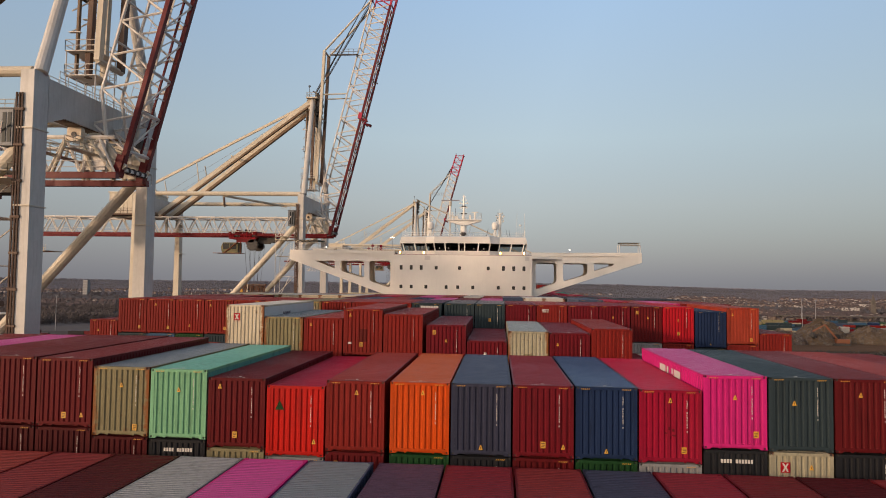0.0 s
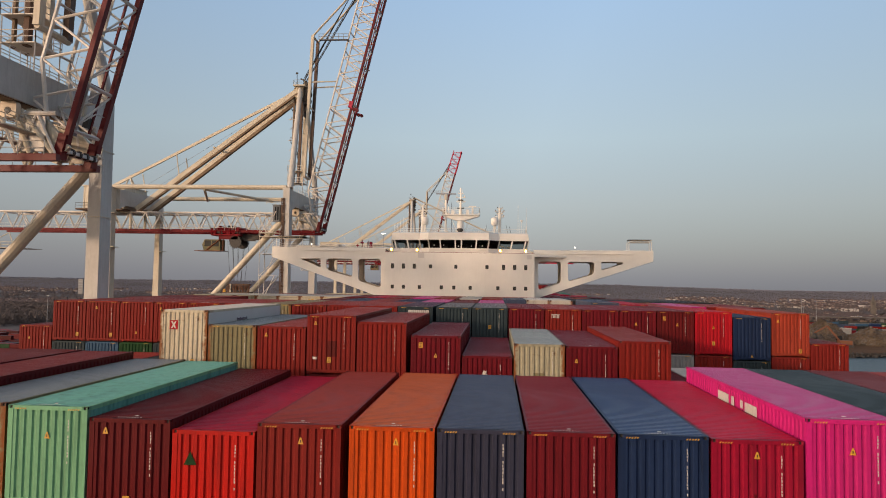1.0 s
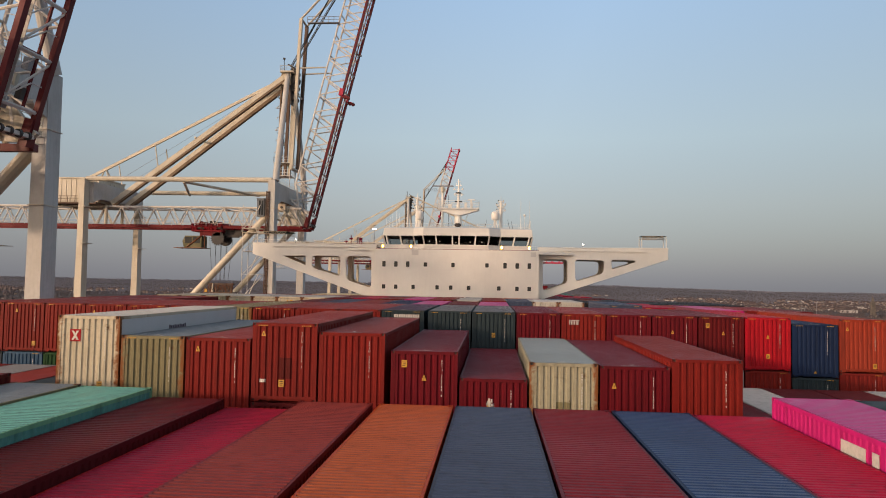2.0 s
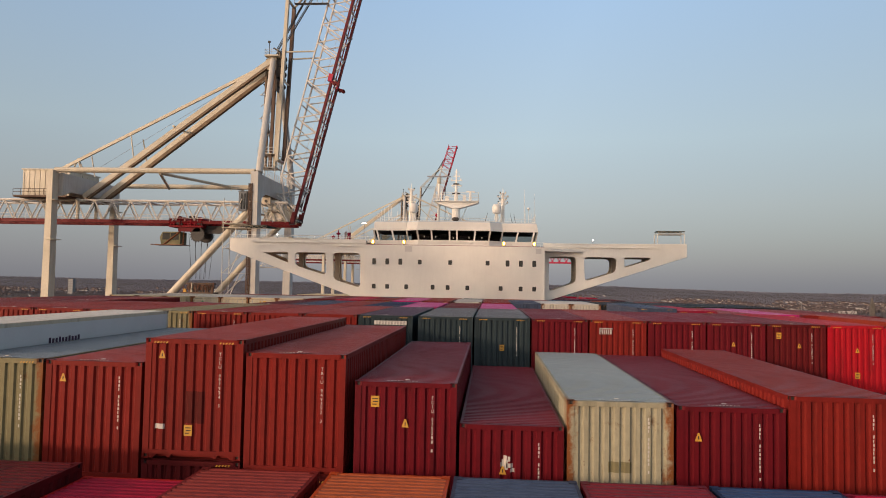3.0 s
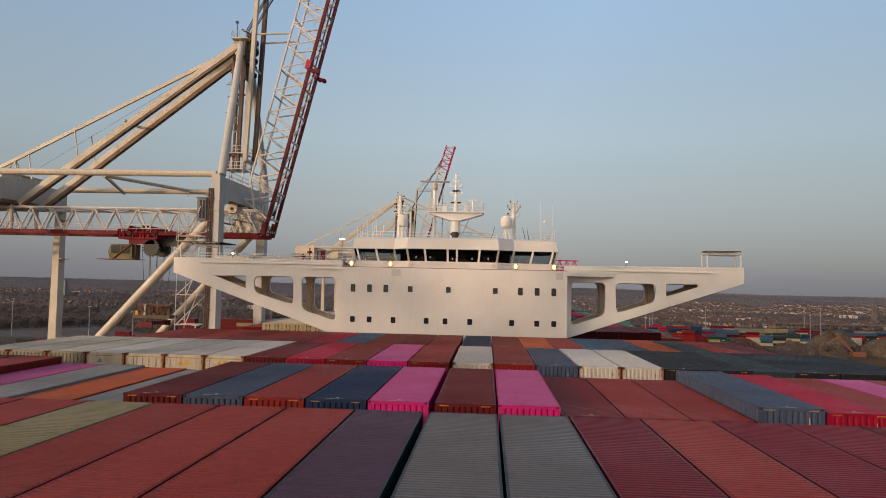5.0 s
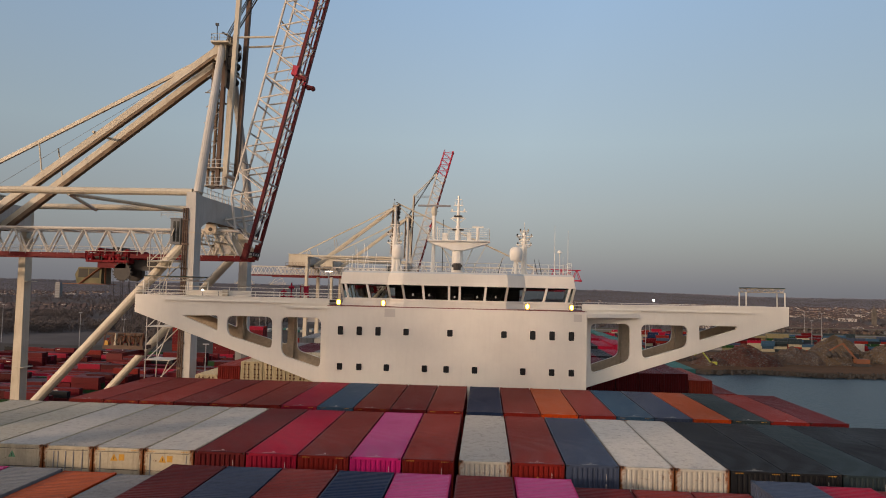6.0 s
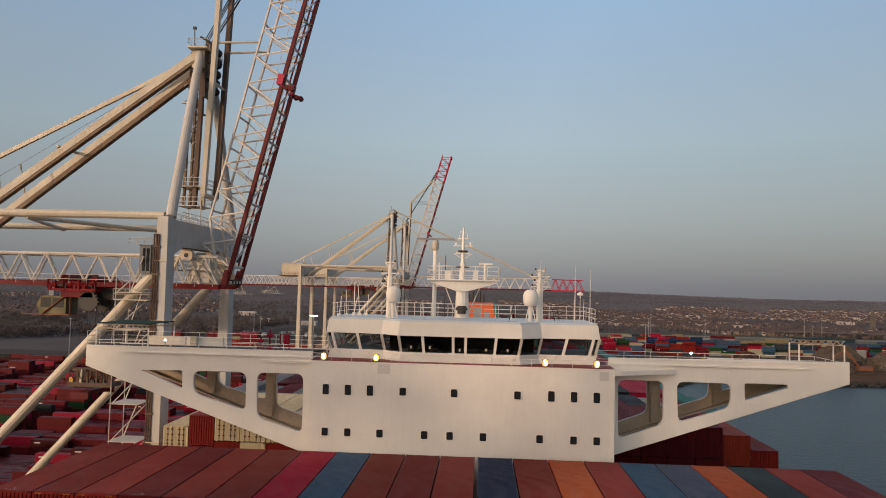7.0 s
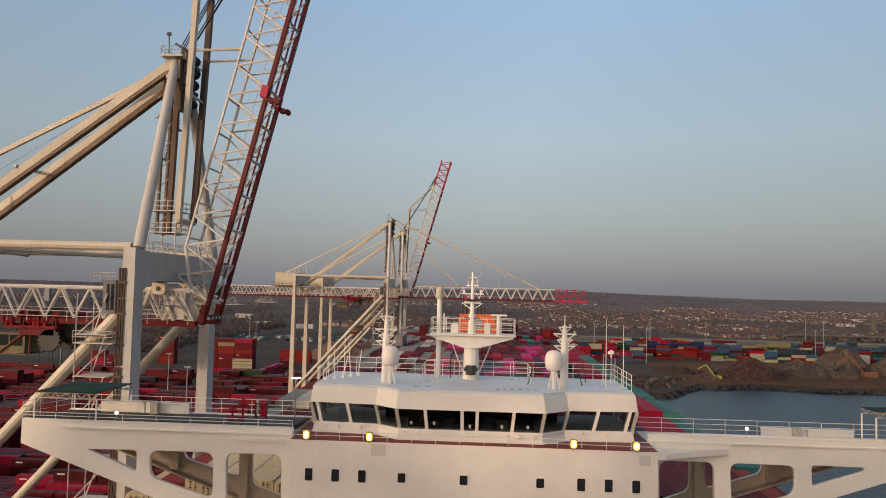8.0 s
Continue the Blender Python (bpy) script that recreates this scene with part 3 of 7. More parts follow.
# DM and GN under bay 1: the shade between bays is in the paint.
SECOND = {(1, "L3"): "BK", (1, "L2"): "OL", (1, "L1"): "GY", (1, "L0"): "DR", (1, "R0"): "GN", (1, "R1"): "BK", (1, "R2"): "DR", (1, "R3"): "GN", (1, "R4"): "GY", (1, "R5"): "BK", (1, "R6"): "CM",
          (1, "R7"): "BK", (1, "L4"): "DM", (1, "L5"): "DM", (1, "L6"): "DM", (1, "L7"): "DM", (2, "L2"): "DR", (2, "L1"): "DR", (2, "L0"): "DR", (2, "R0"): "RB", (3, "L10"): "DG", (3, "L9"): "BL", (3, "L8"): "GN"}
# stickers: kind, share of the width, share of the height
MARKS = {
    (1, "L6"): [("tri", 0.3, 0.45)], (1, "L5"): [("tri", 0.82, 0.14), ("plate", 0.5, 0.12)], (1, "L4"): [("tri", 0.5, 0.7), ("plate", 0.76, 0.08)], (1, "L3"): [("tri", 0.5, 0.67)],
    (1, "L2"): [("tri", 0.2, 0.84), ("plate", 0.48, 0.14)], (1, "L1"): [("tri", 0.83, 0.18)], (1, "L0"): [("tri", 0.52, 0.8)], (1, "R0"): [("tri", 0.55, 0.82)], (1, "R1"): [("tri", 0.5, 0.08)],
    (1, "R2"): [("plate", 0.5, 0.13), ("tri", 0.83, 0.12)], (1, "R3"): [("tri", 0.5, 0.08)], (1, "R4"): [("tri", 0.5, 0.82), ("plate", 0.72, 0.13)], (1, "R5"): [("tri", 0.5, 0.67), ("plate", 0.83, 0.16)],
    (1, "R6"): [("tri", 0.4, 0.62)], (1, "R7"): [("tri", 0.4, 0.75)],
}
MARKS.update({
    (2, "L4"): [("plate", 0.7, 0.06)], (2, "L3"): [], (2, "L2"): [("tri", 0.18, 0.82)], (2, "L1"): [("tri", 0.17, 0.83), ("plate", 0.46, 0.19)], (2, "L0"): [], (2, "R0"): [("plate", 0.2, 0.79), ("tri", 0.5, 0.63)],
    (2, "R1"): [("tri", 0.42, 0.6)], (2, "R2"): [], (2, "R3"): [("tri", 0.2, 0.72)], (2, "R4"): [],
})
MARKS.update({
    (5, "L8"): [], (5, "L7"): [], (5, "L6"): [], (5, "L5"): [], (5, "R3"): [("plate", 0.5, 0.4)], (5, "R4"): [("plate", 0.4, 0.5)],
    (3, "L10"): [("plate", 0.76, 0.12)], (3, "L9"): [("plate", 0.76, 0.12), ("tri", 0.3, 0.8)], (3, "L8"): [("tri", 0.5, 0.2)], (3, "L7"): [("plate", 0.72, 0.12), ("tri", 0.2, 0.8)],
    (3, "L5"): [], (3, "L4"): [], (3, "L3"): [("tri", 0.52, 0.62)], (3, "L2"): [("tri", 0.2, 0.5)], (3, "L0"): [], (3, "R0"): [("plate", 0.44, 0.5)], (3, "R1"): [("plate", 0.5, 0.5)], (3, "R2"): [], (3, "R3"): [], (3, "R4"): [],
    (3, "R5"): [("tri", 0.45, 0.65), ("plate", 0.88, 0.3)], (3, "R6"): [("plate", 0.2, 0.78), ("tri", 0.55, 0.65)], (3, "R7"): [("plate", 0.5, 0.22), ("tri", 0.5, 0.6)], (3, "R8"): [("tri", 0.5, 0.05)], (3, "R9"): [("plate", 0.76, 0.08), ("tri", 0.17, 0.78)],
})
SECOND_MARKS = {(1, "R5"): [("row", 0.65, HC - 0.5)], (1, "L3"): [("row", 0.65, HC - 0.5)], (1, "R6"): [("tri", 1.6, HC - 0.66)], (1, "L0"): [("plate", 0.45, HC - 0.62)]}
rnd = random.Random(11)
LOWER, PLACED = {}, {}
for b, (y, top, paints, other) in enumerate(BAYS):
    for i, (c, p) in enumerate(zip(COLUMNS, paints)):
        t = other.get(c, top)
        marks = [("code", 1.845 + rnd.uniform(-0.004, 0.012), HC - 0.42 - rnd.uniform(0, 0.06))]
        if (b, c) in MARKS:
            marks += [(kind, fx * W, fz * HC) for kind, fx, fz in MARKS[b, c]]
        elif rnd.random() < 0.6:
            marks.append(("tri", rnd.choice((0.42, 0.75, 1.2)), rnd.choice((HC - 0.8, HC - 1.0, 0.45))))
        if b in (1, 3) and c not in ("L1", "L2") or (b, c) in ((2, "L1"), (2, "L3")) or b > 3 and rnd.random() < 0.4:
            marks += [("stripe", 0.18, HC - 0.12), ("stripe", W - 0.62, HC - 0.12)]
        PLACED[b, c] = container(column_x(c), y, t, p, HC, True, marks)
        second = SECOND.get((b, c), rnd.choice(BELOW))
        if b not in (1, 2, 3):
            LOWER.setdefault(second, Geo()).box(column_x(c), column_x(c) + W, y, y + L, t - 2 * HC - 0.02, t - HC - 0.025)
            continue
        under = SECOND_MARKS.get((b, c)) or [("code", 1.848, HC - 0.42), ("stripe", W - 0.62, HC - 0.12)]
        PLACED[b, c + "_under"] = container(column_x(c), y, t - HC - 0.04, second, HC, False, under, label=f"{PAINTS[second][0]} painted steel container under another one")

for p, geo in LOWER.items():
    tagged(new("container_tier", geo.mesh("container_tier", PAINT[p])), f"{PAINTS[p][0]} containers of the second tier", "containers", "", "stuff")



def plates(name, ob, rects, material, label, y=-0.006, kind=""):
    """Painted marks on a front wall, as thin raised plates: x0, x1, z0, z1."""
    g = Geo()
    for x0, x1, z0, z1 in rects:
        g.box(x0, x1, y, y + 0.012, z0, z1)
    return part(name, g, material, ob, label, kind=kind)


def side_plates(name, ob, rects, x, material, label):
    """The same on a long side: y0, y1, z0, z1."""
    g = Geo()
    for y0, y1, z0, z1 in rects:
        g.box(x - 0.006, x + 0.006, y0, y1, z0, z1)
    return part(name, g, material, ob, label, kind="stuff")


def rib_patch(name, ob, x0, x1, z0, z1, material, label=""):
    """Paint that lies on the ribbed front wall and follows its folds."""
    prof = corrugated(0.15, W - 0.15, 0, 0, 0.236, 0.047)
    at_ = lambda x: next(d0 + (d1 - d0) * (x - a0) / (a1 - a0) for (a0, d0), (a1, d1) in zip(prof, prof[1:]) if a0 <= x <= a1)
    cut = [(x0, at_(x0))] + [(a, d) for a, d in prof if x0 < a < x1] + [(x1, at_(x1))]
    return part(name, sheet(Geo(), cut, lambda a, d, b: (a, 0.0155 + d, b), z0, z1), material, ob, label)


T = HC
plates("company_mark", PLACED[3, "R3"], [(0.42, 0.46, T - 0.62, T - 0.34), (0.52, 0.58, T - 0.62, T - 0.42), (0.46, 0.56, T - 0.5, T - 0.45), (0.62, 0.66, T - 0.62, T - 0.42), (0.7, 0.75, T - 0.62, T - 0.42), (0.8, 0.84, T - 0.62, T - 0.42), (0.88, 0.94, T - 0.62, T - 0.42), (0.42, 1.0, T - 0.4, T - 0.36)], LETTER, "white company mark as plain blocks", kind="stuff")
plates("company_mark", PLACED[4, "L2"], [(0.3, 0.36, T - 0.7, T - 0.42), (0.42, 0.48, T - 0.7, T - 0.42), (0.54, 0.6, T - 0.7, T - 0.42), (0.66, 0.72, T - 0.7, T - 0.42), (0.78, 0.84, T - 0.7, T - 0.42), (0.3, 0.84, T - 0.5, T - 0.44)], LETTER, "white company mark as plain blocks", kind="stuff")
logo = plates("red_logo_panel", PLACED[2, "L4"], [(0.5, 0.92, T - 0.98, T - 0.52)], PAINT["CB"], "red square company panel")
def crossed(x0, x1, z0, z1, w):
    """Two slanted strokes crossing each other."""
    g = Geo()
    g.prism([(x0, z0), (x0 + w, z0), (x1, z1), (x1 - w, z1)], "y", -0.012, 0.0)
    return g.prism([(x0, z1), (x0 + w, z1), (x1, z0), (x1 - w, z0)], "y", -0.014, -0.002)


part("logo_shape", crossed(0.57, 0.85, T - 0.92, T - 0.58, 0.08), LETTER, logo, "white crossed shape on the panel")
part("green_triangle", Geo().prism([(0.36, T - 1.0), (0.74, T - 1.0), (0.55, T - 0.62)], "y", -0.006, 0.006), PAINT["GN"], PLACED[1, "L1"], "green painted triangle")
under_logo = plates("red_logo_panel", PLACED[1, "R6_under"], [(0.42, 0.78, T - 0.78, T - 0.38)], PAINT["CB"], "red square company panel")
part("logo_shape", crossed(0.47, 0.73, T - 0.74, T - 0.42, 0.07), LETTER, under_logo, "white crossed shape on the panel")
for k, (x0, x1, z0, z1) in enumerate(((1.0, 1.14, 1.05, 0.82), (1.1, 1.26, 1.0, 0.9), (1.04, 1.12, 0.82, 0.72), (1.14, 1.2, 0.86, 0.74), (0.97, 1.02, 0.98, 0.88), (1.2, 1.3, 1.1, 1.02))):
    rib_patch("torn_sticker", PLACED[2, "R1"], x0, x1, T - z0, T - z1, LETTER, "white torn sticker remains")
rib_patch("white_label", PLACED[2, "L1"], 0.28, 0.52, 0.7, 0.82, LETTER, "small white label")
rib_patch("faded_panel", PLACED[2, "L1"], 1.02, 1.5, 0.85, 1.62, FADED, "darker repainted patch")
for x0, x1, z0, z1 in ((1.0, 1.1, 1.15, 1.2), (1.14, 1.2, 1.3, 1.42), (1.28, 1.38, 1.24, 1.34), (1.3, 1.42, 1.05, 1.12), (1.2, 1.26, 0.95, 1.05)):
    rib_patch("dust_scuff", PLACED[1, "R4"], x0, x1, z0, z1, PAINT["DR"], "pale dusty scuff")
side_plates("side_lettering", PLACED[1, "R5"], [(3.7, 4.8, T - 0.66, T - 0.34), (5.0, 5.25, T - 0.6, T - 0.34), (5.9, 6.2, T - 0.66, T - 0.34), (6.5, 7.7, T - 0.66, T - 0.34)], 0.0, LETTER, "white company lettering as plain blocks")
part("smooth_side_panel", Geo().box(W - 0.012, W + 0.004, 0.16, L - 0.16, 0.2, T - 0.135), SMOOTH_WHITE, PLACED[2, "L4"], "smooth bluish white insulated side wall")
side_plates("side_lettering", PLACED[2, "L4"], [(4.1 + i * 0.17, 4.21 + i * 0.17, T - 0.72, T - 0.58 + 0.03 * (i % 3 == 0)) for i in range(10)], W + 0.006, PAINT["PU"], "small dark lettering as plain bars")
plates("code_panel", PLACED[3, "L0"], [(0.72 + i * 0.135, 0.82 + i * 0.135, T - 0.42, T - 0.24) for i in range(11)], LETTER, "white code letters as plain bars", y=0.004, kind="stuff")
for where, text in (((2, "L0"), "TRIU 949392 3"), ((2, "L1"), "TCLU 497934 3"), ((2, "R0"), "FCIU 9752")):
    code = bpy.data.curves.new("code_text", "FONT")
    code.body, code.size, code.extrude, code.space_line = "\n".join(text), 0.112, 0.002, 0.92
    code.align_x = "CENTER"
    tmp = bpy.data.objects.new("code_text", code)
    code_me = bpy.data.meshes.new_from_object(tmp)
    bpy.data.objects.remove(tmp)
    code_me.transform(Matrix.Translation((1.866, 0.0145, T - 0.4)) @ Matrix.Rotation(radians(90), 4, "X"))
    code_me.materials.clear()
    code_me.materials.append(LETTER)
    for o in [o for o in PLACED[where].children if o.name.startswith("code_mark")]:
        bpy.data.objects.remove(o)
    part("code_letters", code_me, None, PLACED[where], "white painted container code")
    if len(text) < 12:
        plates("code_mark", PLACED[where], [(1.843, 1.888, T - 0.4 - i * 0.103, T - 0.33 - i * 0.103) for i in (9, 10, 12)], LETTER, "", y=0.0145, kind="stuff")
# Roofs recoloured toward the sky's tone; the mint container's sides as well.
for where, paint in (*((k, "faded sky pink") for k in ((0, "L1"), (1, "L8"), (1, "R5"), (4, "L8"), (4, "L0"), (4, "R1"), (4, "R8"), (5, "L1"))), ((0, "L0"), "pale slate"), ((2, "R2"), "pale blue-grey"), ((1, "L4"), "pale slate"), ((1, "L3"), "TQ"), ((2, "L3"), "pale slate"), ((1, "L1"), "CR"), ((1, "L2"), "DR"), ((1, "R1"), "SB"), ((1, "R3"), "faded navy"), ((3, "L0"), "PU"), ((3, "R0"), "faded slate"), ((3, "R1"), "faded slate")):
    for o in PLACED[where].children:
        if o.data.name.startswith("container_roof") or paint == "TQ" and o.data.name.startswith("container_side"):
            o.material_slots[0].link = "OBJECT"
            o.material_slots[0].material = ROOF_TINT[paint] if paint in ROOF_TINT else PAINT[paint]

for x0, x1 in ((0.95, 1.2), (1.24, 1.49)):
    rib_patch("faded_mark", PLACED[2, "R2"], x0, x1, 1.25, 1.5, PAINT["OL"], "faint grey smudge of an old mark")

# refrigerated containers: a flat machinery end with a frame, bars and large stickers
for c, tri, square, sign, bars in (("L8", 0.9, None, "MG", ()), ("L7", None, None, "", (0.5, 0.72, 1.1, 1.5, 1.95)), ("L6", 1.02, 1.4, "", (0.32,)), ("L5", 0.92, 1.28, "", (0.3, 2.1))):
    ob = PLACED[5, c]
    for o in [o for o in ob.children if o.name.startswith("code_mark")]:
        bpy.data.objects.remove(o)
    panel = part("machinery_panel", Geo().box(0.17, W - 0.17, 0.0, 0.02, 0.2, T - 0.15), PAINT["IV"], ob, "flat ivory panel over the cooling machinery")
    part("panel_seam", Geo().box(0.2, W - 0.2, -0.006, 0.0, T - 1.05, T - 1.02).box(0.2, W - 0.2, -0.006, 0.0, T - 0.2, T - 0.18), DARK, panel)
    for x in bars:
        part("panel_bar", Geo().box(x - 0.018, x + 0.018, -0.03, 0.0, 0.4, T - 0.25), GREY, panel)
    if tri:
        part("warning_triangle", Geo().prism([(tri - 0.19, T - 0.62), (tri + 0.19, T - 0.62), (tri + 0.02, T - 0.31), (tri - 0.02, T - 0.31)], "y", -0.006, 0.0), PAINT[sign] if sign else YELLOW, panel)
        part("warning_mark", Geo().box(tri - 0.02, tri + 0.02, -0.01, -0.006, T - 0.56, T - 0.42), BLACK, panel)
    if square:
        part("amber_sticker", Geo().box(square - 0.14, square + 0.14, -0.006, 0.0, T - 0.6, T - 0.3), YELLOW, panel, "square amber sticker")

# what stands below, down to the hatch covers, is one mass of boxes for each bay
for b, (y, top, paints, other) in enumerate(BAYS):
    g = Geo()
    for i, c in enumerate(COLUMNS):
        z = other.get(c, top) - 2 * (HC + 0.025)
        while z - HC > 20.0:
            x = column_x(c)
            g.box(x, x + W, y, y + L, z - HC, z - 0.03)
            z -= HC
        g.box(x + 0.1, x + W - 0.1, y, y + L, 17.9, z)
    tagged(new("container_stack", g.mesh("container_stack", PAINT["DR" if b % 2 else "RB"])), "lower tiers of stacked steel containers on the hatch covers", "containers", "", "stuff")

# ---------------------------------------------------------------- ship: hull, deckhouse, wings
MID = -1.45
outline = [(MID, -78)] + [(MID + 29.6 * math.sin(a), -78 + 62 * (1 - math.cos(a)) ** 0.8) for a in np.linspace(0.2, math.pi / 2, 9)] + [(MID + 29.6, 300), (MID + 26, 322)]
outline += [(2 * MID - x, y) for x, y in reversed(outline[1:])]
hull = thing("ship_hull", "dark painted hull of a very large container ship", "ship")
part("hull_plating", Geo().prism(outline, "z", -6.0, 17.0), HULL, hull)
part("weather_deck", Geo().prism([(MID + (x - MID) * 0.985, y * 0.995) for x, y in outline], "z", 17.0, 17.9), DECK_RED, hull)

BX0, BX1, BY, BTOP = -12.55, 9.98, 85.98, 53.72
house = thing("deckhouse", "white painted ship's deckhouse with small square windows", "ship superstructure")
g = Geo().box(BX0, BX1, BY, 98.5, 17.9, BTOP)
part("front_block", g, WHITE, house)
g = Geo()
for z in (50.3, 47.9):
    g.box(BX0 + 0.02, BX1 - 0.02, BY - 0.012, BY, z, z + 0.03)
for x in (-7.9, -1.2, 5.6):
    g.box(x, x + 0.02, BY - 0.01, BY, 47.0, BTOP)
part("plate_seams", g, WHITE, house)

for x0, x1, z0, z1 in ((-7.48, -6.55, 52.89, 53.6), (8.87, 9.55, 52.86, 53.5)):
    part("repainted_patch", Geo().box(x0, x1, BY - 0.006, BY, z0, z1), PATCH, house, "slightly greyer repainted patch")


def rounded(x0, x1, z0, z1, r, n=4):
    pts = []
    for cx, cz, a0 in ((x1 - r, z1 - r, 0), (x0 + r, z1 - r, 90), (x0 + r, z0 + r, 180), (x1 - r, z0 + r, 270)):
        for i in range(n + 1):
            a = radians(a0 + 90 * i / n)
            pts.append((cx + r * math.cos(a), cz + r * math.sin(a)))
    return pts


def ring_frame(geo, x0, x1, z0, z1, y, w, d, r):
    a, b = rounded(x0, x1, z0, z1, r), rounded(x0 - w, x1 + w, z0 - w, z1 + w, r + w)
    n = len(a)
    vs = [(x, y, z) for x, z in a] + [(x, y - d, z) for x, z in a] + [(x, y - d, z) for x, z in b] + [(x, y, z) for x, z in b]
    fs = []
    for k in range(3):
        fs += [(k * n + i, k * n + (i + 1) % n, (k + 1) * n + (i + 1) % n, (k + 1) * n + i) for i in range(n)]
    return geo.add(vs, fs)


for z, xs, small in ((51.62, (-11.31, -9.65, -8.0, -5.55, -1.74, 2.92, 5.39, 7.04, 8.68), (3, 4, 5)), (48.5, (-11.29, -9.6, -7.19, -3.88, -2.0, 0.45, 4.58, 7.04, 8.71), tuple(range(9)))):
    for i, x in enumerate(xs):
        h = 0.29 if i in small else 0.38
        pane = part("window", Geo().prism(rounded(x - 0.24, x + 0.24, z - h, z + h, 0.09), "y", BY - 0.012, BY - 0.004), GLASS, house, "dark square porthole window")
        part("window_frame", ring_frame(Geo(), x - 0.24, x + 0.24, z - h, z + h, BY, 0.045, 0.05, 0.09), WHITE, pane)


def outline_with_holes(name, outer, holes, y0, y1):
    """A thick plate in the x-z plane with rounded holes through it."""
    cu = bpy.data.curves.new(name, "CURVE")
    cu.dimensions, cu.fill_mode = "2D", "BOTH"
    cu.extrude, cu.bevel_depth, cu.bevel_resolution = (y1 - y0) / 2 - 0.04, 0.04, 1
    for pts in [outer] + holes:
        sp = cu.splines.new("POLY")
        sp.points.add(len(pts) - 1)
        for p, (x, z) in zip(sp.points, pts):
            p.co = (x, z, 0, 1)
        sp.use_cyclic_u = True
    tmp = bpy.data.objects.new(name, cu)
    me = bpy.data.meshes.new_from_object(tmp)
    me.transform(Matrix.Translation((0, (y0 + y1) / 2, 0)) @ Matrix.Rotation(radians(90), 4, "X"))
    bpy.data.objects.remove(tmp)
    bm = bmesh.new()
    bm.from_mesh(me)
    bmesh.ops.remove_doubles(bm, verts=bm.verts, dist=0.001)
    bm.to_mesh(me)
    bm.free()
    me.materials.clear()
    return me


def soft_corners(pts, r, n=5):
    """The outline with every corner rounded by about r."""
    out = []
    for i, p in enumerate(pts):
        p, a, b = Vector(p), Vector(pts[i - 1]), Vector(pts[(i + 1) % len(pts)])
        k = min(r, (a - p).length * 0.4, (b - p).length * 0.4)
        s, e = p + (a - p).normalized() * k, p + (b - p).normalized() * k
        for j in range(n + 1):
            t = j / n
            q = s.lerp(p, t).lerp(p.lerp(e, t), t)
            out.append((q.x, q.y))
    return out


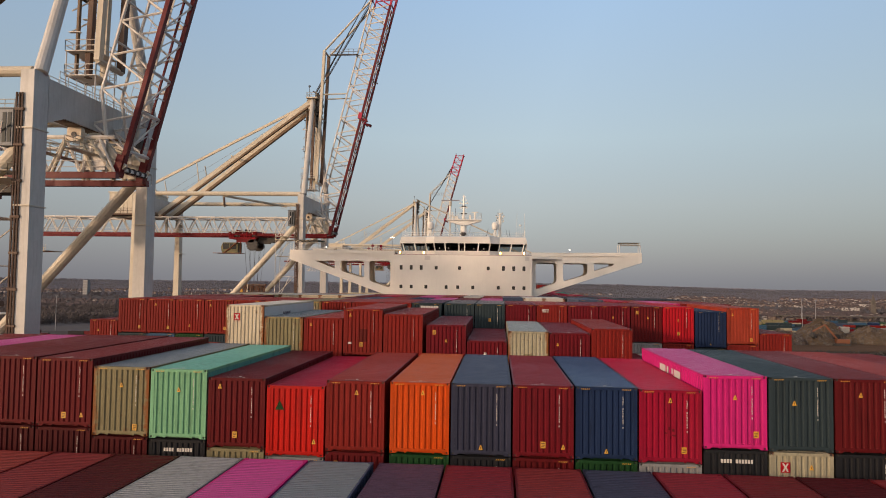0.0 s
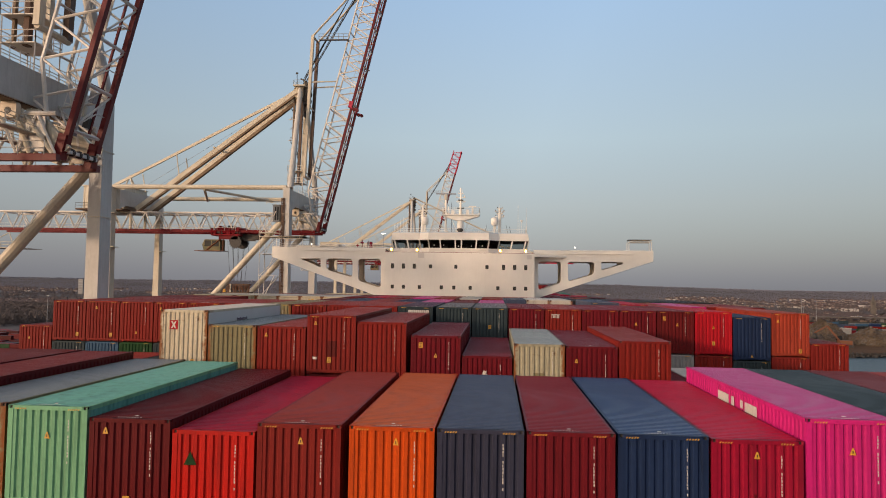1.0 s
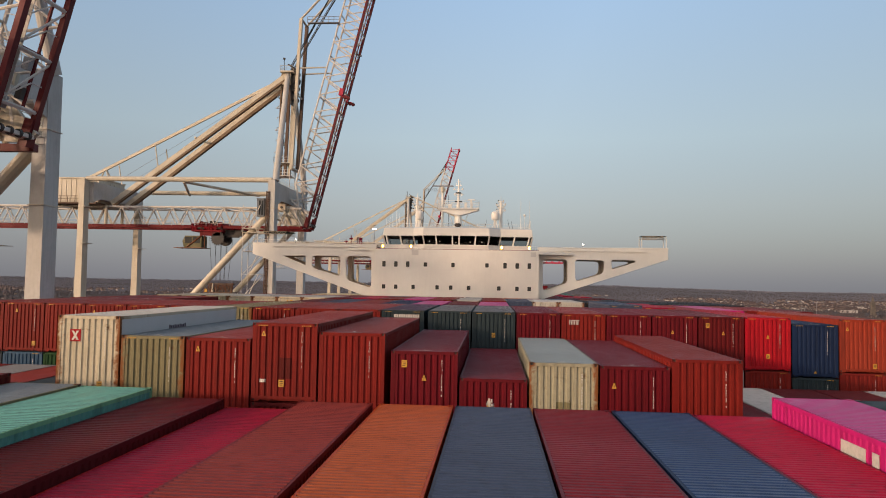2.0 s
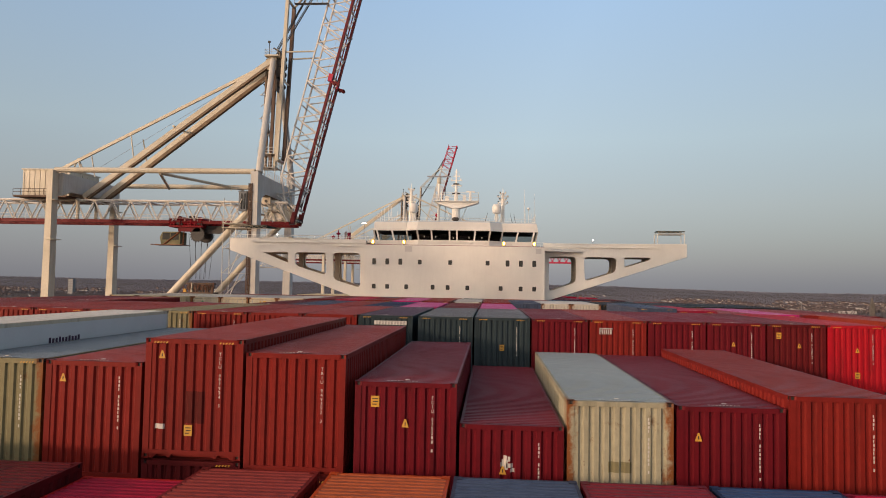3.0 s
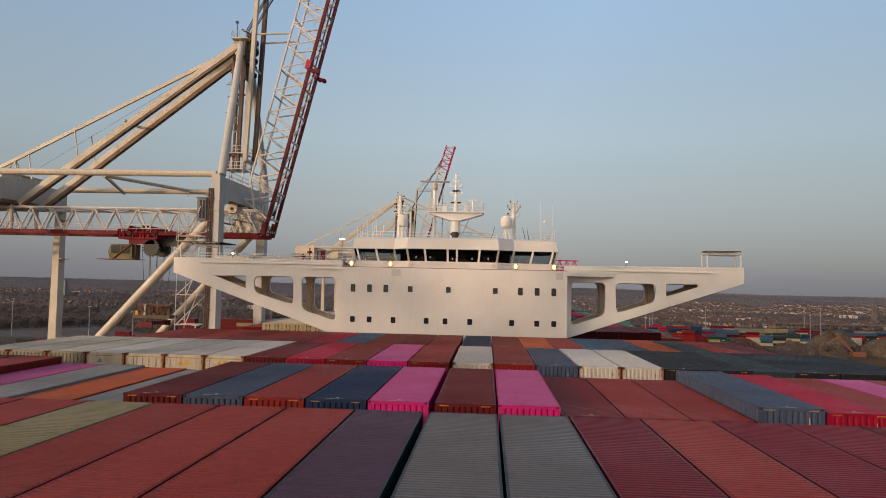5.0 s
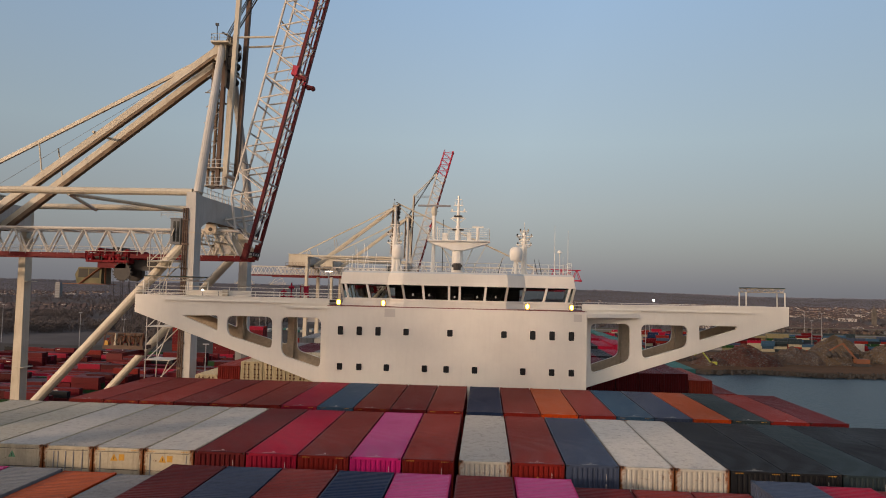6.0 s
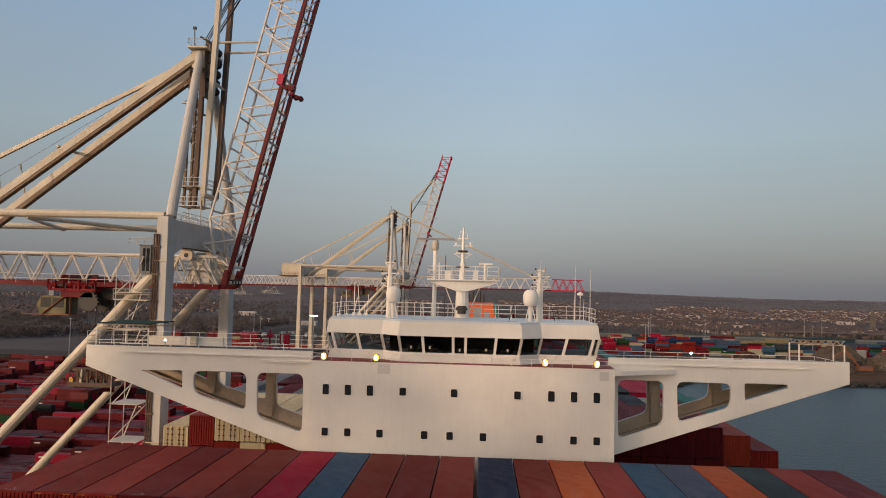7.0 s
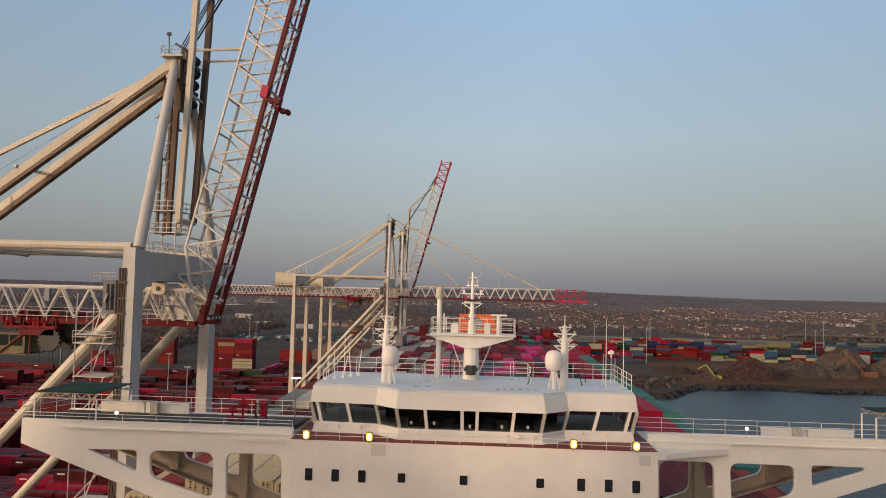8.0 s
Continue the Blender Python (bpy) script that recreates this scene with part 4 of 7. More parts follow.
for side, outer, holes in (
    ("port", [(BX0, 54.3), (-30.05, 54.3), (-30.05, 52.8), (-13.2, 46.9), (BX0, 46.9)],
     [[(-25.85, 52.57), (-22.45, 52.65), (-22.4, 51.2)], [(-21.66, 52.64), (-17.5, 52.65), (-17.45, 49.7), (-21.58, 50.9)], [(-16.75, 52.66), (-13.12, 52.67), (-13.08, 48.18), (-16.63, 49.25)]]),
    ("starboard", [(BX1, 54.3), (27.82, 54.48), (27.82, 52.9), (10.14, 46.95), (BX1, 46.95)],
     [[(10.63, 52.7), (14.13, 52.73), (14.13, 49.42), (10.68, 48.17)], [(15.05, 52.72), (19.18, 52.68), (19.14, 50.83), (15.17, 49.56)], [(20.09, 52.75), (23.39, 52.73), (23.39, 52.42), (20.13, 51.35)]])):
    WY0, WY1 = (86.4, 91.9) if side == "port" else (88.4, 94.0)
    # the port deck slopes up to the bulwark's top, the starboard one lies a metre below it
    ZD, ZW = (54.02, 54.36) if side == "port" else (53.34, 53.34)
    wing = thing("bridge_wing", "white bridge wing girder with three rounded openings", "ship superstructure", "bridge wings")
    rounded_holes = [soft_corners(h, 0.62 if h[0][1] - h[2][1] > 1.0 and len(h) == 4 else 0.25) for h in holes]
    for y0, y1 in ((WY0, WY0 + 0.35), (WY1 - 0.35, WY1)):
        edge = outer if y0 == WY0 else [(u, min(w, ZD - 0.02)) for u, w in outer]
        me = outline_with_holes("wing_plate", edge, rounded_holes, y0, y1)
        me.materials.append(WHITE)
        me.materials.append(BEIGE)
        for f in me.polygons:
            if f.normal.y > 0.9 and y0 == WY0 or f.normal.y < -0.9 and y0 != WY0:
                f.material_index = 1
        part("wing_plate", me, None, wing)
    xs_ = [u for u, w in outer]
    tip, root = outer[2], outer[3]
    inner = (WY0 + 0.35, WY1 - 0.35)
    for y0, y1 in ((inner[0], inner[0] + 0.45), (inner[1] - 0.6, inner[1])):
        part("wing_flange", Geo().prism([tip, root, (root[0], root[1] + 0.12), (tip[0], tip[1] + 0.12)], "y", y0, y1), BEIGE, wing, "beige flange along the bottom of the girder")
    part("wing_top", Geo().box(min(xs_) + 0.02, max(xs_) - 0.02, *inner, ZD - 0.27, ZD - 0.07), BEIGE, wing)
    part("wing_tip_plate", Geo().box(*sorted((tip[0], tip[0] + (0.3 if tip[0] < 0 else -0.3))), *inner, tip[1], ZD - 0.27), WHITE, wing)
    for i in (0, 1):
        xa, xb = max(u for u, w in holes[i]), min(u for u, w in holes[i + 1])
        xm = (xa + xb) / 2
        zb = tip[1] + (root[1] - tip[1]) * (xm - tip[0]) / (root[0] - tip[0]) + 0.25
        part("wing_post", Geo().box(xm - 0.3, xm + 0.3, inner[1] - 0.5, inner[1], zb, ZD - 0.27), BEIGE, wing, "beige stiffening post behind the openings")
    s = -1 if side == "port" else 1
    xin, xtip = (BX0, -30.05) if s < 0 else (BX1, 27.82)
    a, b = sorted((xin, xtip))
    g = Geo().box(a + 0.05, b - 0.05, WY0 - 0.04, WY0 + 0.06, 54.28, 54.36).box(a + 0.05, b - 0.05, WY1 - 0.08, WY1, ZD - 0.02, ZD + 0.08)
    part("bulwark", g, WHITE, wing)
    a2, b2 = sorted((xin, xin + s * 14.8))
    part("bulwark_ledge", Geo().box(a2, b2, WY0 - 0.13, WY0, 53.86, 53.96).box(a2, b2, WY0 - 0.05, WY0, 53.96, 54.2), WHITE, wing)
    if s < 0:
        part("knuckle", Geo().prism([(xin - 3.9, 53.62), (xin, 53.62), (xin, 53.45), (xin - 3.6, 53.45)], "y", WY0 - 0.15, WY0), WHITE, wing)
    else:
        slab = [(xin, 86.02), (xin + 0.5, 86.1), (xin + 2.6, 87.2), (xin + 4.9, 88.1), (xin + 4.9, WY0), (xin, WY0)]
        part("knuckle", Geo().prism(slab, "z", 53.25, 53.42), WHITE, wing, "curved white slab between deckhouse and wing")
        part("knuckle_rim", Geo().prism([(x, y) for x, y in slab[:4]] + [(x, y + 0.08) for x, y in reversed(slab[:4])], "z", 53.42, 53.6), WHITE, wing)
    # the port deck is black: the bulwark's shade is put into its colour
    part("wing_deck", Geo().prism([(WY0 + 0.36, ZD - 0.07), (WY1 - 0.1, ZD - 0.07), (WY1 - 0.1, ZD), (WY0 + 0.36, ZW)], "x", a + 0.1, b - 0.1), BLACK if s < 0 else WHITE, wing, "wing deck, black for the shade behind the bulwark" if s < 0 else "white painted deck of the wing")
    if s < 0:
        part("handrail", rail(Geo(), [(xin, WY0, 54.36), (xtip, WY0, 54.36)], h=0.42, r=0.022, step=2.1, bars=2), WHITE, wing)
    part("handrail", rail(Geo(), [(xtip, WY0, ZW), (xtip, WY1, ZD + 0.03), (xin, WY1, ZD + 0.03)], h=1.05, r=0.022, step=2.1), WHITE, wing)
    for k in range(2):
        xa, xb = sorted((xtip - s * (2.6 + k * 3.2), xtip - s * (5.7 + k * 3.2)))
        screen = part("windbreak", Geo().box(xa, xb, WY1 - 0.75, WY1 - 0.6, ZD, ZD + 0.7), WHITE, wing)
        part("cap_rail", Geo().box(xa, xb, WY1 - 0.85, WY1 - 0.5, ZD + 0.7, ZD + 0.77), WHITE, screen)
    part("wing_console", Geo().box(xtip - s * 6.6 - 0.25, xtip - s * 6.6 + 0.25, WY1 - 1.3, WY1 - 0.9, ZD, ZD + 0.85), CRANE, wing)
    # shelter roof at the wing's end, on posts, with a lattice edge
    ZC = 55.62 if s < 0 else 55.75
    x0, x1 = sorted((xtip - s * 0.5, xtip - s * 4.6)) if s < 0 else (xtip - 3.5, xtip - 0.15)
    for x in (x0, x1):
        for y in (WY0 + 0.4, (WY1 if s < 0 else WY0 + 2.6) - 0.5):
            part("shelter_post", Geo().bar((x, y, ZD - 0.02), (x, y, ZC), 0.06, 6), WHITE, wing)
    g = Geo()
    for y in (WY0 + 0.4, (WY1 if s < 0 else WY0 + 2.6) - 0.5):
        g.bar((x0, y, ZC), (x1, y, ZC), 0.04, 4).bar((x0, y, ZC + 0.34), (x1, y, ZC + 0.34), 0.04, 4)
        for k in range(12):
            xa, xb = x0 + (x1 - x0) * k / 12, x0 + (x1 - x0) * (k + 1) / 12
            za, zb = (ZC, ZC + 0.34) if k % 2 else (ZC + 0.34, ZC)
            g.bar((xa, y, za), (xb, y, zb), 0.03, 4)
    part("shelter_lattice", g, BEIGE, wing, kind="stuff")
    part("shelter_roof", Geo().box(x0, x1, WY0 + 0.35, (WY1 if s < 0 else WY0 + 2.6) - 0.45, ZC + 0.36, ZC + 0.42), GREEN_CANOPY, wing, "green sheet roof of the shelter")
    lx = -24.0 if s < 0 else 16.2
    lamp = thing("wing_lamp", "small lit white deck lamp on the wing rail", "lamp", "wing lamps", at=(lx, WY0 + 0.2, 54.4))
    part("stem", Geo().bar((0, 0, ZW - 54.45), (0, 0, 0.35), 0.04, 6), GREY, lamp)
    part("bulb", Geo().lathe([(0.04, 0.34), (0.11, 0.4), (0.11, 0.49), (0.04, 0.54)], 0, 0, 10), LAMP_WHITE, lamp)

# wheelhouse: a bay-fronted room with a band of leaning windows
PLAN = [(-11.7, 95.0), (-11.7, 88.3), (-7.4, 88.0), (-5.95, 86.75), (3.1, 86.75), (4.65, 88.0), (9.05, 88.3), (9.05, 95.0)]
bridge = thing("wheelhouse", "white wheelhouse with a band of dark leaning windows", "ship superstructure")


def plan_out(k):
    c = Vector((-1.4, 92.0))
    return [tuple(Vector(p) + (Vector(p) - c).normalized() * k) for p in PLAN]


def band(geo, lo, hi, z0, z1):
    n = len(lo)
    return geo.add([(x, y, z0) for x, y in lo] + [(x, y, z1) for x, y in hi], [(i, (i + 1) % n, n + (i + 1) % n, n + i) for i in range(n)] + [tuple(range(n - 1, -1, -1)), tuple(range(n, 2 * n))])


part("lower_wall", band(Geo(), plan_out(0.12), plan_out(-0.12), 53.5, 54.4), WHITE, bridge)
part("glazing", band(Geo(), plan_out(-0.22), plan_out(0.12), 54.43, 55.7), CLEAR_GLASS, bridge, "tinted bridge windows that one sees through")
# Room parts are near black: the dimness inside is put into their colour.
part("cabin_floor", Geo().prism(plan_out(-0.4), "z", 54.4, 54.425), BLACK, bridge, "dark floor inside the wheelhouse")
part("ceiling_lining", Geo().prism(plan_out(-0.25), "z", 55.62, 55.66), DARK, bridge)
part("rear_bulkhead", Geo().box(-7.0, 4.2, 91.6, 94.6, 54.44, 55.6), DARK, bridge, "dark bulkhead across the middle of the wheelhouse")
for x0, x1 in ((-5.4, -3.2), (-2.4, 0.2), (1.0, 2.6)):
    part("console", Geo().prism([(87.6, 54.44), (88.6, 54.44), (88.6, 55.05), (88.2, 55.05), (87.6, 54.75)], "x", x0, x1), DARK, bridge, "dark steering console")
part("roof_band", band(Geo(), plan_out(0.22), plan_out(0.05), 55.7, 56.75), WHITE, bridge)
part("roof", Geo().prism(plan_out(-0.05), "z", 56.75, 56.9), ROOF_PALE, bridge, "pale blue-white painted flat roof")
part("sill", band(Geo(), plan_out(0.0), plan_out(0.0), 54.32, 54.46), WHITE, bridge)
lo, hi = plan_out(-0.17), plan_out(0.17)
EDGES = [(0, 1, 3), (1, 2, 2), (2, 3, 1), (3, 4, 5), (4, 5, 1), (5, 6, 2), (6, 7, 3)]
SPLIT = {3: (0.0, 0.195, 0.445, 0.548, 0.795, 1.0), 1: (0.0, 0.1, 0.56, 1.0), 5: (0.0, 0.44, 0.9, 1.0)}
for a, b, n in EDGES:
    fr_ = SPLIT.get(a) or [i / n for i in range(n + 1)]
    for t in fr_:
        p, q = Vector(lo[a]).lerp(Vector(lo[b]), t), Vector(hi[a]).lerp(Vector(hi[b]), t)
        part("mullion", Geo().bar((p.x, p.y, 54.4), (q.x, q.y, 55.74), 0, square=(0.2, 0.2)), WHITE, bridge)
WIPER = Geo().box(-0.06, 0.06, -0.1, 0.05, 0.0, 0.14).box(-0.16, 0.16, -0.06, 0.03, -0.07, 0.0).mesh("wiper_motor", WHITE)
for a, b, ts in ((1, 2, (0.2, 0.4, 0.75)), (3, 4, (0.05, 0.14, 0.25, 0.36, 0.47, 0.58, 0.62, 0.75, 0.84, 0.94)), (5, 6, (0.25, 0.6, 0.8))):
    for t in ts:
        p = Vector(plan_out(0.03)[a]).lerp(Vector(plan_out(0.03)[b]), t)
        o = part("wiper_motor", WIPER, None, bridge)
        o.location = (p.x, p.y, 54.14)
        u = Vector(plan_out(-0.1)[a]).lerp(Vector(plan_out(-0.1)[b]), t)
        w = Vector(plan_out(0.16)[a]).lerp(Vector(plan_out(0.16)[b]), t + 0.03)
        part("wiper_arm", Geo().bar((u.x, u.y - 0.06, 54.46), (w.x, w.y - 0.04, 55.3), 0.009, 4), DARK, bridge)
for t, z in ((0.09, 54.75), (0.25, 54.75), (0.5, 54.62), (0.72, 54.68), (0.9, 54.7)):
    p = Vector(plan_out(-0.06)[3]).lerp(Vector(plan_out(-0.06)[4]), t)
    part("window_notice", Geo().prism([(p.x - 0.06, z), (p.x + 0.08, z + 0.04), (p.x + 0.05, z + 0.24), (p.x - 0.08, z + 0.2)], "y", p.y - 0.16, p.y - 0.15), LETTER, bridge, "small white notice behind the glass")
part("roof_edge_seam", band(Geo(), plan_out(0.226), plan_out(0.21), 55.78, 55.82), WHITE, bridge)
g = Geo()
for x, y, w in ((-5.2, 88.2, 0.5), (-4.4, 88.3, 0.35), (0.2, 87.9, 0.25), (0.6, 88.1, 0.3), (1.1, 88.0, 0.25), (1.6, 88.1, 0.3), (2.1, 88.0, 0.3), (2.6, 88.0, 0.35)):
    g.box(x, x + w, y, y + 0.35, 56.9, 56.905)
part("roof_patch", g, GREY, bridge, "dark worn patches on the roof", kind="stuff")
part("red_deck", Geo().box(BX0 + 0.02, BX1 - 0.02, BY + 0.02, 95.0, BTOP, BTOP + 0.05), DECK_RED, bridge, "red painted deck before the wheelhouse")
part("foredeck_rail", rail(Geo(), [(BX0 + 0.1, BY + 0.1, BTOP), (BX1 - 0.1, BY + 0.1, BTOP)], h=0.55, r=0.02, step=1.5, bars=2), WHITE, bridge)
part("roof_rail", rail(Geo(), [(-11.5, 88.6, 56.9), (-11.5, 94.9, 56.9), (8.9, 94.9, 56.9), (8.9, 88.6, 56.9)], h=1.1, r=0.022, step=1.5), WHITE, bridge)
part("roof_rail", rail(Geo(), [(-4.8, 91.0, 56.9), (-4.8, 94.0, 56.9), (2.6, 94.0, 56.9), (2.6, 91.0, 56.9)], h=1.1, r=0.022, step=1.2), WHITE, bridge)

for x in (-11.5, -7.58, 4.88, 8.64):
    lamp = thing("flood_lamp", "lit yellow sodium flood lamp on the deckhouse front", "lamp", "flood lamps", at=(x, 85.75, 53.72))
    part("bracket", Geo().box(-0.05, 0.05, 0.05, 0.24, 0.0, 0.12), GREY, lamp)
    part("housing", Geo().prism(rounded(-0.22, 0.22, 0.08, 0.64, 0.12), "y", 0.02, 0.2), GREY, lamp)
    part("lens", Geo().prism(rounded(-0.18, 0.18, 0.12, 0.6, 0.15), "y", -0.03, 0.02), LAMP_YELLOW, lamp, "glowing yellow lens")
    part("bulb", Geo().prism(rounded(-0.09, 0.09, 0.2, 0.52, 0.08), "y", -0.06, -0.03), LAMP_CORE, lamp)

mast = thing("radar_mast", "white radar mast with a platform on the wheelhouse roof", "mast", at=(-1.5, 93.0, 56.9))
part("column", Geo().bar((0, 0, 0), (0, 0, 2.5), 0.62, 12, 0.5).bar((0, 0, 3.1), (0, 0, 4.6), 0.3, 10, 0.24), WHITE, mast)
part("platform_support", Geo().prism([(-0.55, 2.25), (0.55, 2.25), (2.95, 2.95), (2.95, 3.1), (-2.8, 3.1), (-2.8, 2.95)], "y", -0.8, 0.8), WHITE, mast)
part("platform", Geo().box(-2.9, 3.1, -1.2, 1.2, 3.1, 3.2), WHITE, mast)
part("platform_rail", rail(Geo(), [(-2.85, -1.15, 3.2), (3.05, -1.15, 3.2), (3.05, 1.15, 3.2), (-2.85, 1.15, 3.2), (-2.85, -1.15, 3.2)], h=1.1, r=0.022, step=1.0), WHITE, mast)
part("topmast", Geo().bar((0, 0, 4.5), (0, 0, 7.6), 0.17, 8, 0.08).bar((-0.75, 0, 5.4), (0, 0, 4.9), 0.04, 5).bar((0.75, 0, 5.4), (0, 0, 4.9), 0.04, 5).box(-0.8, 0.8, -0.05, 0.05, 6.0, 6.08).box(-0.7, -0.55, -0.1, 0.1, 6.08, 6.3).box(0.5, 0.66, -0.1, 0.1, 6.08, 6.34).box(-0.6, 0.6, -0.06, 0.06, 5.35, 5.5).box(-0.45, 0.45, -0.06, 0.06, 6.6, 6.7).bar((0.3, 0, 6.6), (0.36, 0, 7.1), 0.03, 4).bar((-0.3, 0, 6.6), (-0.34, 0, 7.0), 0.03, 4).box(-0.3, 0.3, -0.05, 0.05, 7.2, 7.26), WHITE, mast)
part("mast_light", Geo().box(-0.55, 0.55, -0.2, 0.1, 4.2, 4.36).box(-0.4, 0.4, -0.2, 0.1, 5.5, 5.66), DARK, mast, "dark navigation light boxes")
part("signal_horn", Geo().bar((0, -0.55, 0.35), (0, -0.55, 1.0), 0.36, 10).bar((-0.35, -0.6, 0.75), (-0.35, -0.8, 0.75), 0.16, 8).bar((0.35, -0.6, 0.75), (0.35, -0.8, 0.75), 0.16, 8), DARK, mast, "dark grey loudhailer horn")
part("scanner", Geo().bar((1.9, 0, 3.2), (1.9, 0, 4.5), 0.14, 8).box(1.35, 2.5, -0.1, 0.1, 4.5, 4.62), WHITE, mast)
for x0, x1, z1 in ((-1.5, -1.0, 3.9), (0.9, 1.3, 4.0)):
    part("equipment_box", Geo().box(x0, x1, -0.3, 0.3, 3.2, z1), WHITE, mast)
part("platform_aerial", Geo().bar((-2.0, 0, 3.2), (-2.0, 0, 4.6), 0.05, 5), WHITE, mast)
part("stay_bar", Geo().bar((-0.5, 0.4, 0.2), (-1.6, 0.6, 2.9), 0.05, 5).bar((0.5, 0.4, 0.2), (1.6, 0.6, 2.9), 0.05, 5), WHITE, mast)

post = thing("scanner_post", "white post with a radar scanner on the wheelhouse roof", "mast", at=(-3.85, 93.0, 56.9))
part("post", Geo().bar((0, 0, 0), (0, 0, 5.9), 0.19, 10, 0.17), WHITE, post)
part("scanner_base", Geo().lathe([(0.2, 5.6), (0.29, 5.8), (0.29, 6.3), (0.15, 6.5)], 0, 0, 10), CRANE, post)
part("scanner_arm", Geo().box(-1.6, 1.6, -0.14, 0.14, 6.5, 6.66), GREY, post)
part("aerial", Geo().bar((0.9, 0, 0), (0.9, 0, 5.2), 0.035, 5), DARK, post)

for x, y, dx, h in ((-7.25, 90.0, 0.42, 4.9), (4.75, 90.0, -0.78, 4.5)):
    m_ = thing("side_mast", "white signal mast with cross arms and lanterns", "mast", "side masts", at=(x, y, 56.9))
    part("column", Geo().bar((0, 0, 0), (0, 0, 3.2), 0.27, 12, 0.24).bar((0, 0, 3.2), (0, 0, h - 0.4), 0.2, 10, 0.13).bar((0, 0, h - 0.5), (0, 0, h + 0.3), 0.04, 6, 0.02), WHITE, m_)
    for z, w in ((2.7, 0.7), (3.1, 0.5), (3.5, 0.75), (h - 0.55, 0.42)):
        part("cross_arm", Geo().box(-w, w, -0.2, 0.06, z, z + 0.08).bar((-w * 0.9, 0, z), (0, 0, z - 0.42), 0.045, 5).bar((w * 0.9, 0, z), (0, 0, z - 0.42), 0.045, 5), WHITE, m_)
        for s in (-1, 1):
            part("lantern", Geo().lathe([(0.04, z + 0.08), (0.075, z + 0.1), (0.075, z + 0.22), (0.03, z + 0.27)], s * w * 0.85, -0.05, 8), CRANE if (s > 0) == (z < 4) else DARK, m_)
    part("ladder", rail(Geo(), [(0.0, -0.4, 0.2), (0.2, -0.4, 0.2)], h=3.0, r=0.018, step=0.2, bars=12), WHITE, m_, kind="stuff")
    d_ = thing("satellite_dome", "smooth white satellite radome on a short pedestal", "radome", "satellite domes", at=(x + dx, y - 0.9, 56.9))
    part("pedestal", Geo().bar((0, 0, 0), (0, 0, 1.3), 0.15, 8, 0.2), WHITE, d_)
    for ax, ay in ((-0.4, -0.3), (0.4, -0.3), (0.0, 0.4)):
        part("pedestal_strut", Geo().bar((ax, ay, 0), (ax * 0.3, ay * 0.3, 1.2), 0.045, 5), WHITE, d_)
    part("dome", Geo().lathe([(0.3, 1.2), (0.45, 1.23), (0.54, 1.4), (0.58, 1.7), (0.59, 1.95), (0.55, 2.18), (0.45, 2.36), (0.27, 2.48), (0.05, 2.51)], 0, 0, 24), WHITE, d_, smooth=True)
wh = thing("whip_aerials", "thin white whip aerials and small domes at the roof edge", "aerial", at=(8.0, 90.5, 56.9))
for k, (x, h) in enumerate(((-0.4, 4.6), (0.9, 4.2), (0.2, 2.2), (0.6, 1.8), (-0.1, 2.0))):
    part("aerial", Geo().bar((x, k * 0.7, 0), (x, k * 0.7, h), 0.035, 5, 0.015), WHITE, wh)
part("small_dome", Geo().lathe([(0.05, 1.9), (0.05, 2.1), (0.26, 2.14), (0.22, 2.3), (0.05, 2.4)], 0.2, 1.4, 10), WHITE, wh)
for x, y, dx in ((-1.9, 0.6, 0.35), (-1.4, 2.2, 0.3), (-5.6, 0.2, -0.4)):
    part("leaning_aerial", Geo().bar((x, y, 0), (x - dx, y, 1.5), 0.04, 5, 0.02), DARK, wh, "dark leaning rod aerial")
rack = thing("aerial_rack", "cluster of thin white aerials and struts at the roof edge", "aerial", at=(-10.9, 90.0, 56.9))
for k, (x, y, dx, h) in enumerate(((-0.4, 0.0, 0.15, 1.6), (0.1, 0.6, -0.1, 2.1), (0.5, 1.4, 0.3, 1.5), (0.9, 2.2, -0.2, 2.4), (1.3, 3.0, 0.2, 1.8), (0.2, 3.4, 0.0, 2.8))):
    part("aerial", Geo().bar((x, y, 0), (x + dx, y, h), 0.03, 5), WHITE, rack)
    part("foot", Geo().box(x - 0.12, x + 0.12, y - 0.12, y + 0.12, 0, 0.2), WHITE, rack)
lamp = thing("deck_lamp_post", "lamp post with a flat lit lantern beside the deckhouse", "lamp", at=(-13.6, 91.0, 54.08))
part("pole", Geo().bar((0, 0, 0), (0, 0, 2.7), 0.05, 6), GREY, lamp)
part("lantern", Geo().box(-0.3, 0.3, -0.15, 0.15, 2.7, 2.78), LAMP_WHITE, lamp)

for x, h in ((-17.3, 0.9), (-16.6, 1.5)):
    o = thing("hydrant_post", "dark red fire hydrant post on the wing deck", "fire hydrant", "hydrants on the wing", at=(x, 89.0, 54.19))
    part("post", Geo().bar((0, 0, 0), (0, 0, h), 0.07, 8), PAINT["CR"], o)
    part("valve", Geo().bar((-0.25, 0, h * 0.7), (0.25, 0, h * 0.7), 0.12, 8), PAINT["CR"], o)
    part("base", Geo().box(-0.25, 0.25, -0.2, 0.2, 0, 0.25), PAINT["CR"], o)
o = thing("hose_cabinet", "red fire hose cabinet with a white extinguisher beside it", "fire cabinet", at=(-15.3, 89.0, 54.19))
part("cabinet", Geo().box(-0.1, 0.25, -0.2, 0.2, 0.3, 1.15), PAINT["CR"], o)
part("cabinet_top", Geo().box(-0.45, 0.38, -0.22, 0.22, 1.15, 1.2), PAINT["CR"], o)
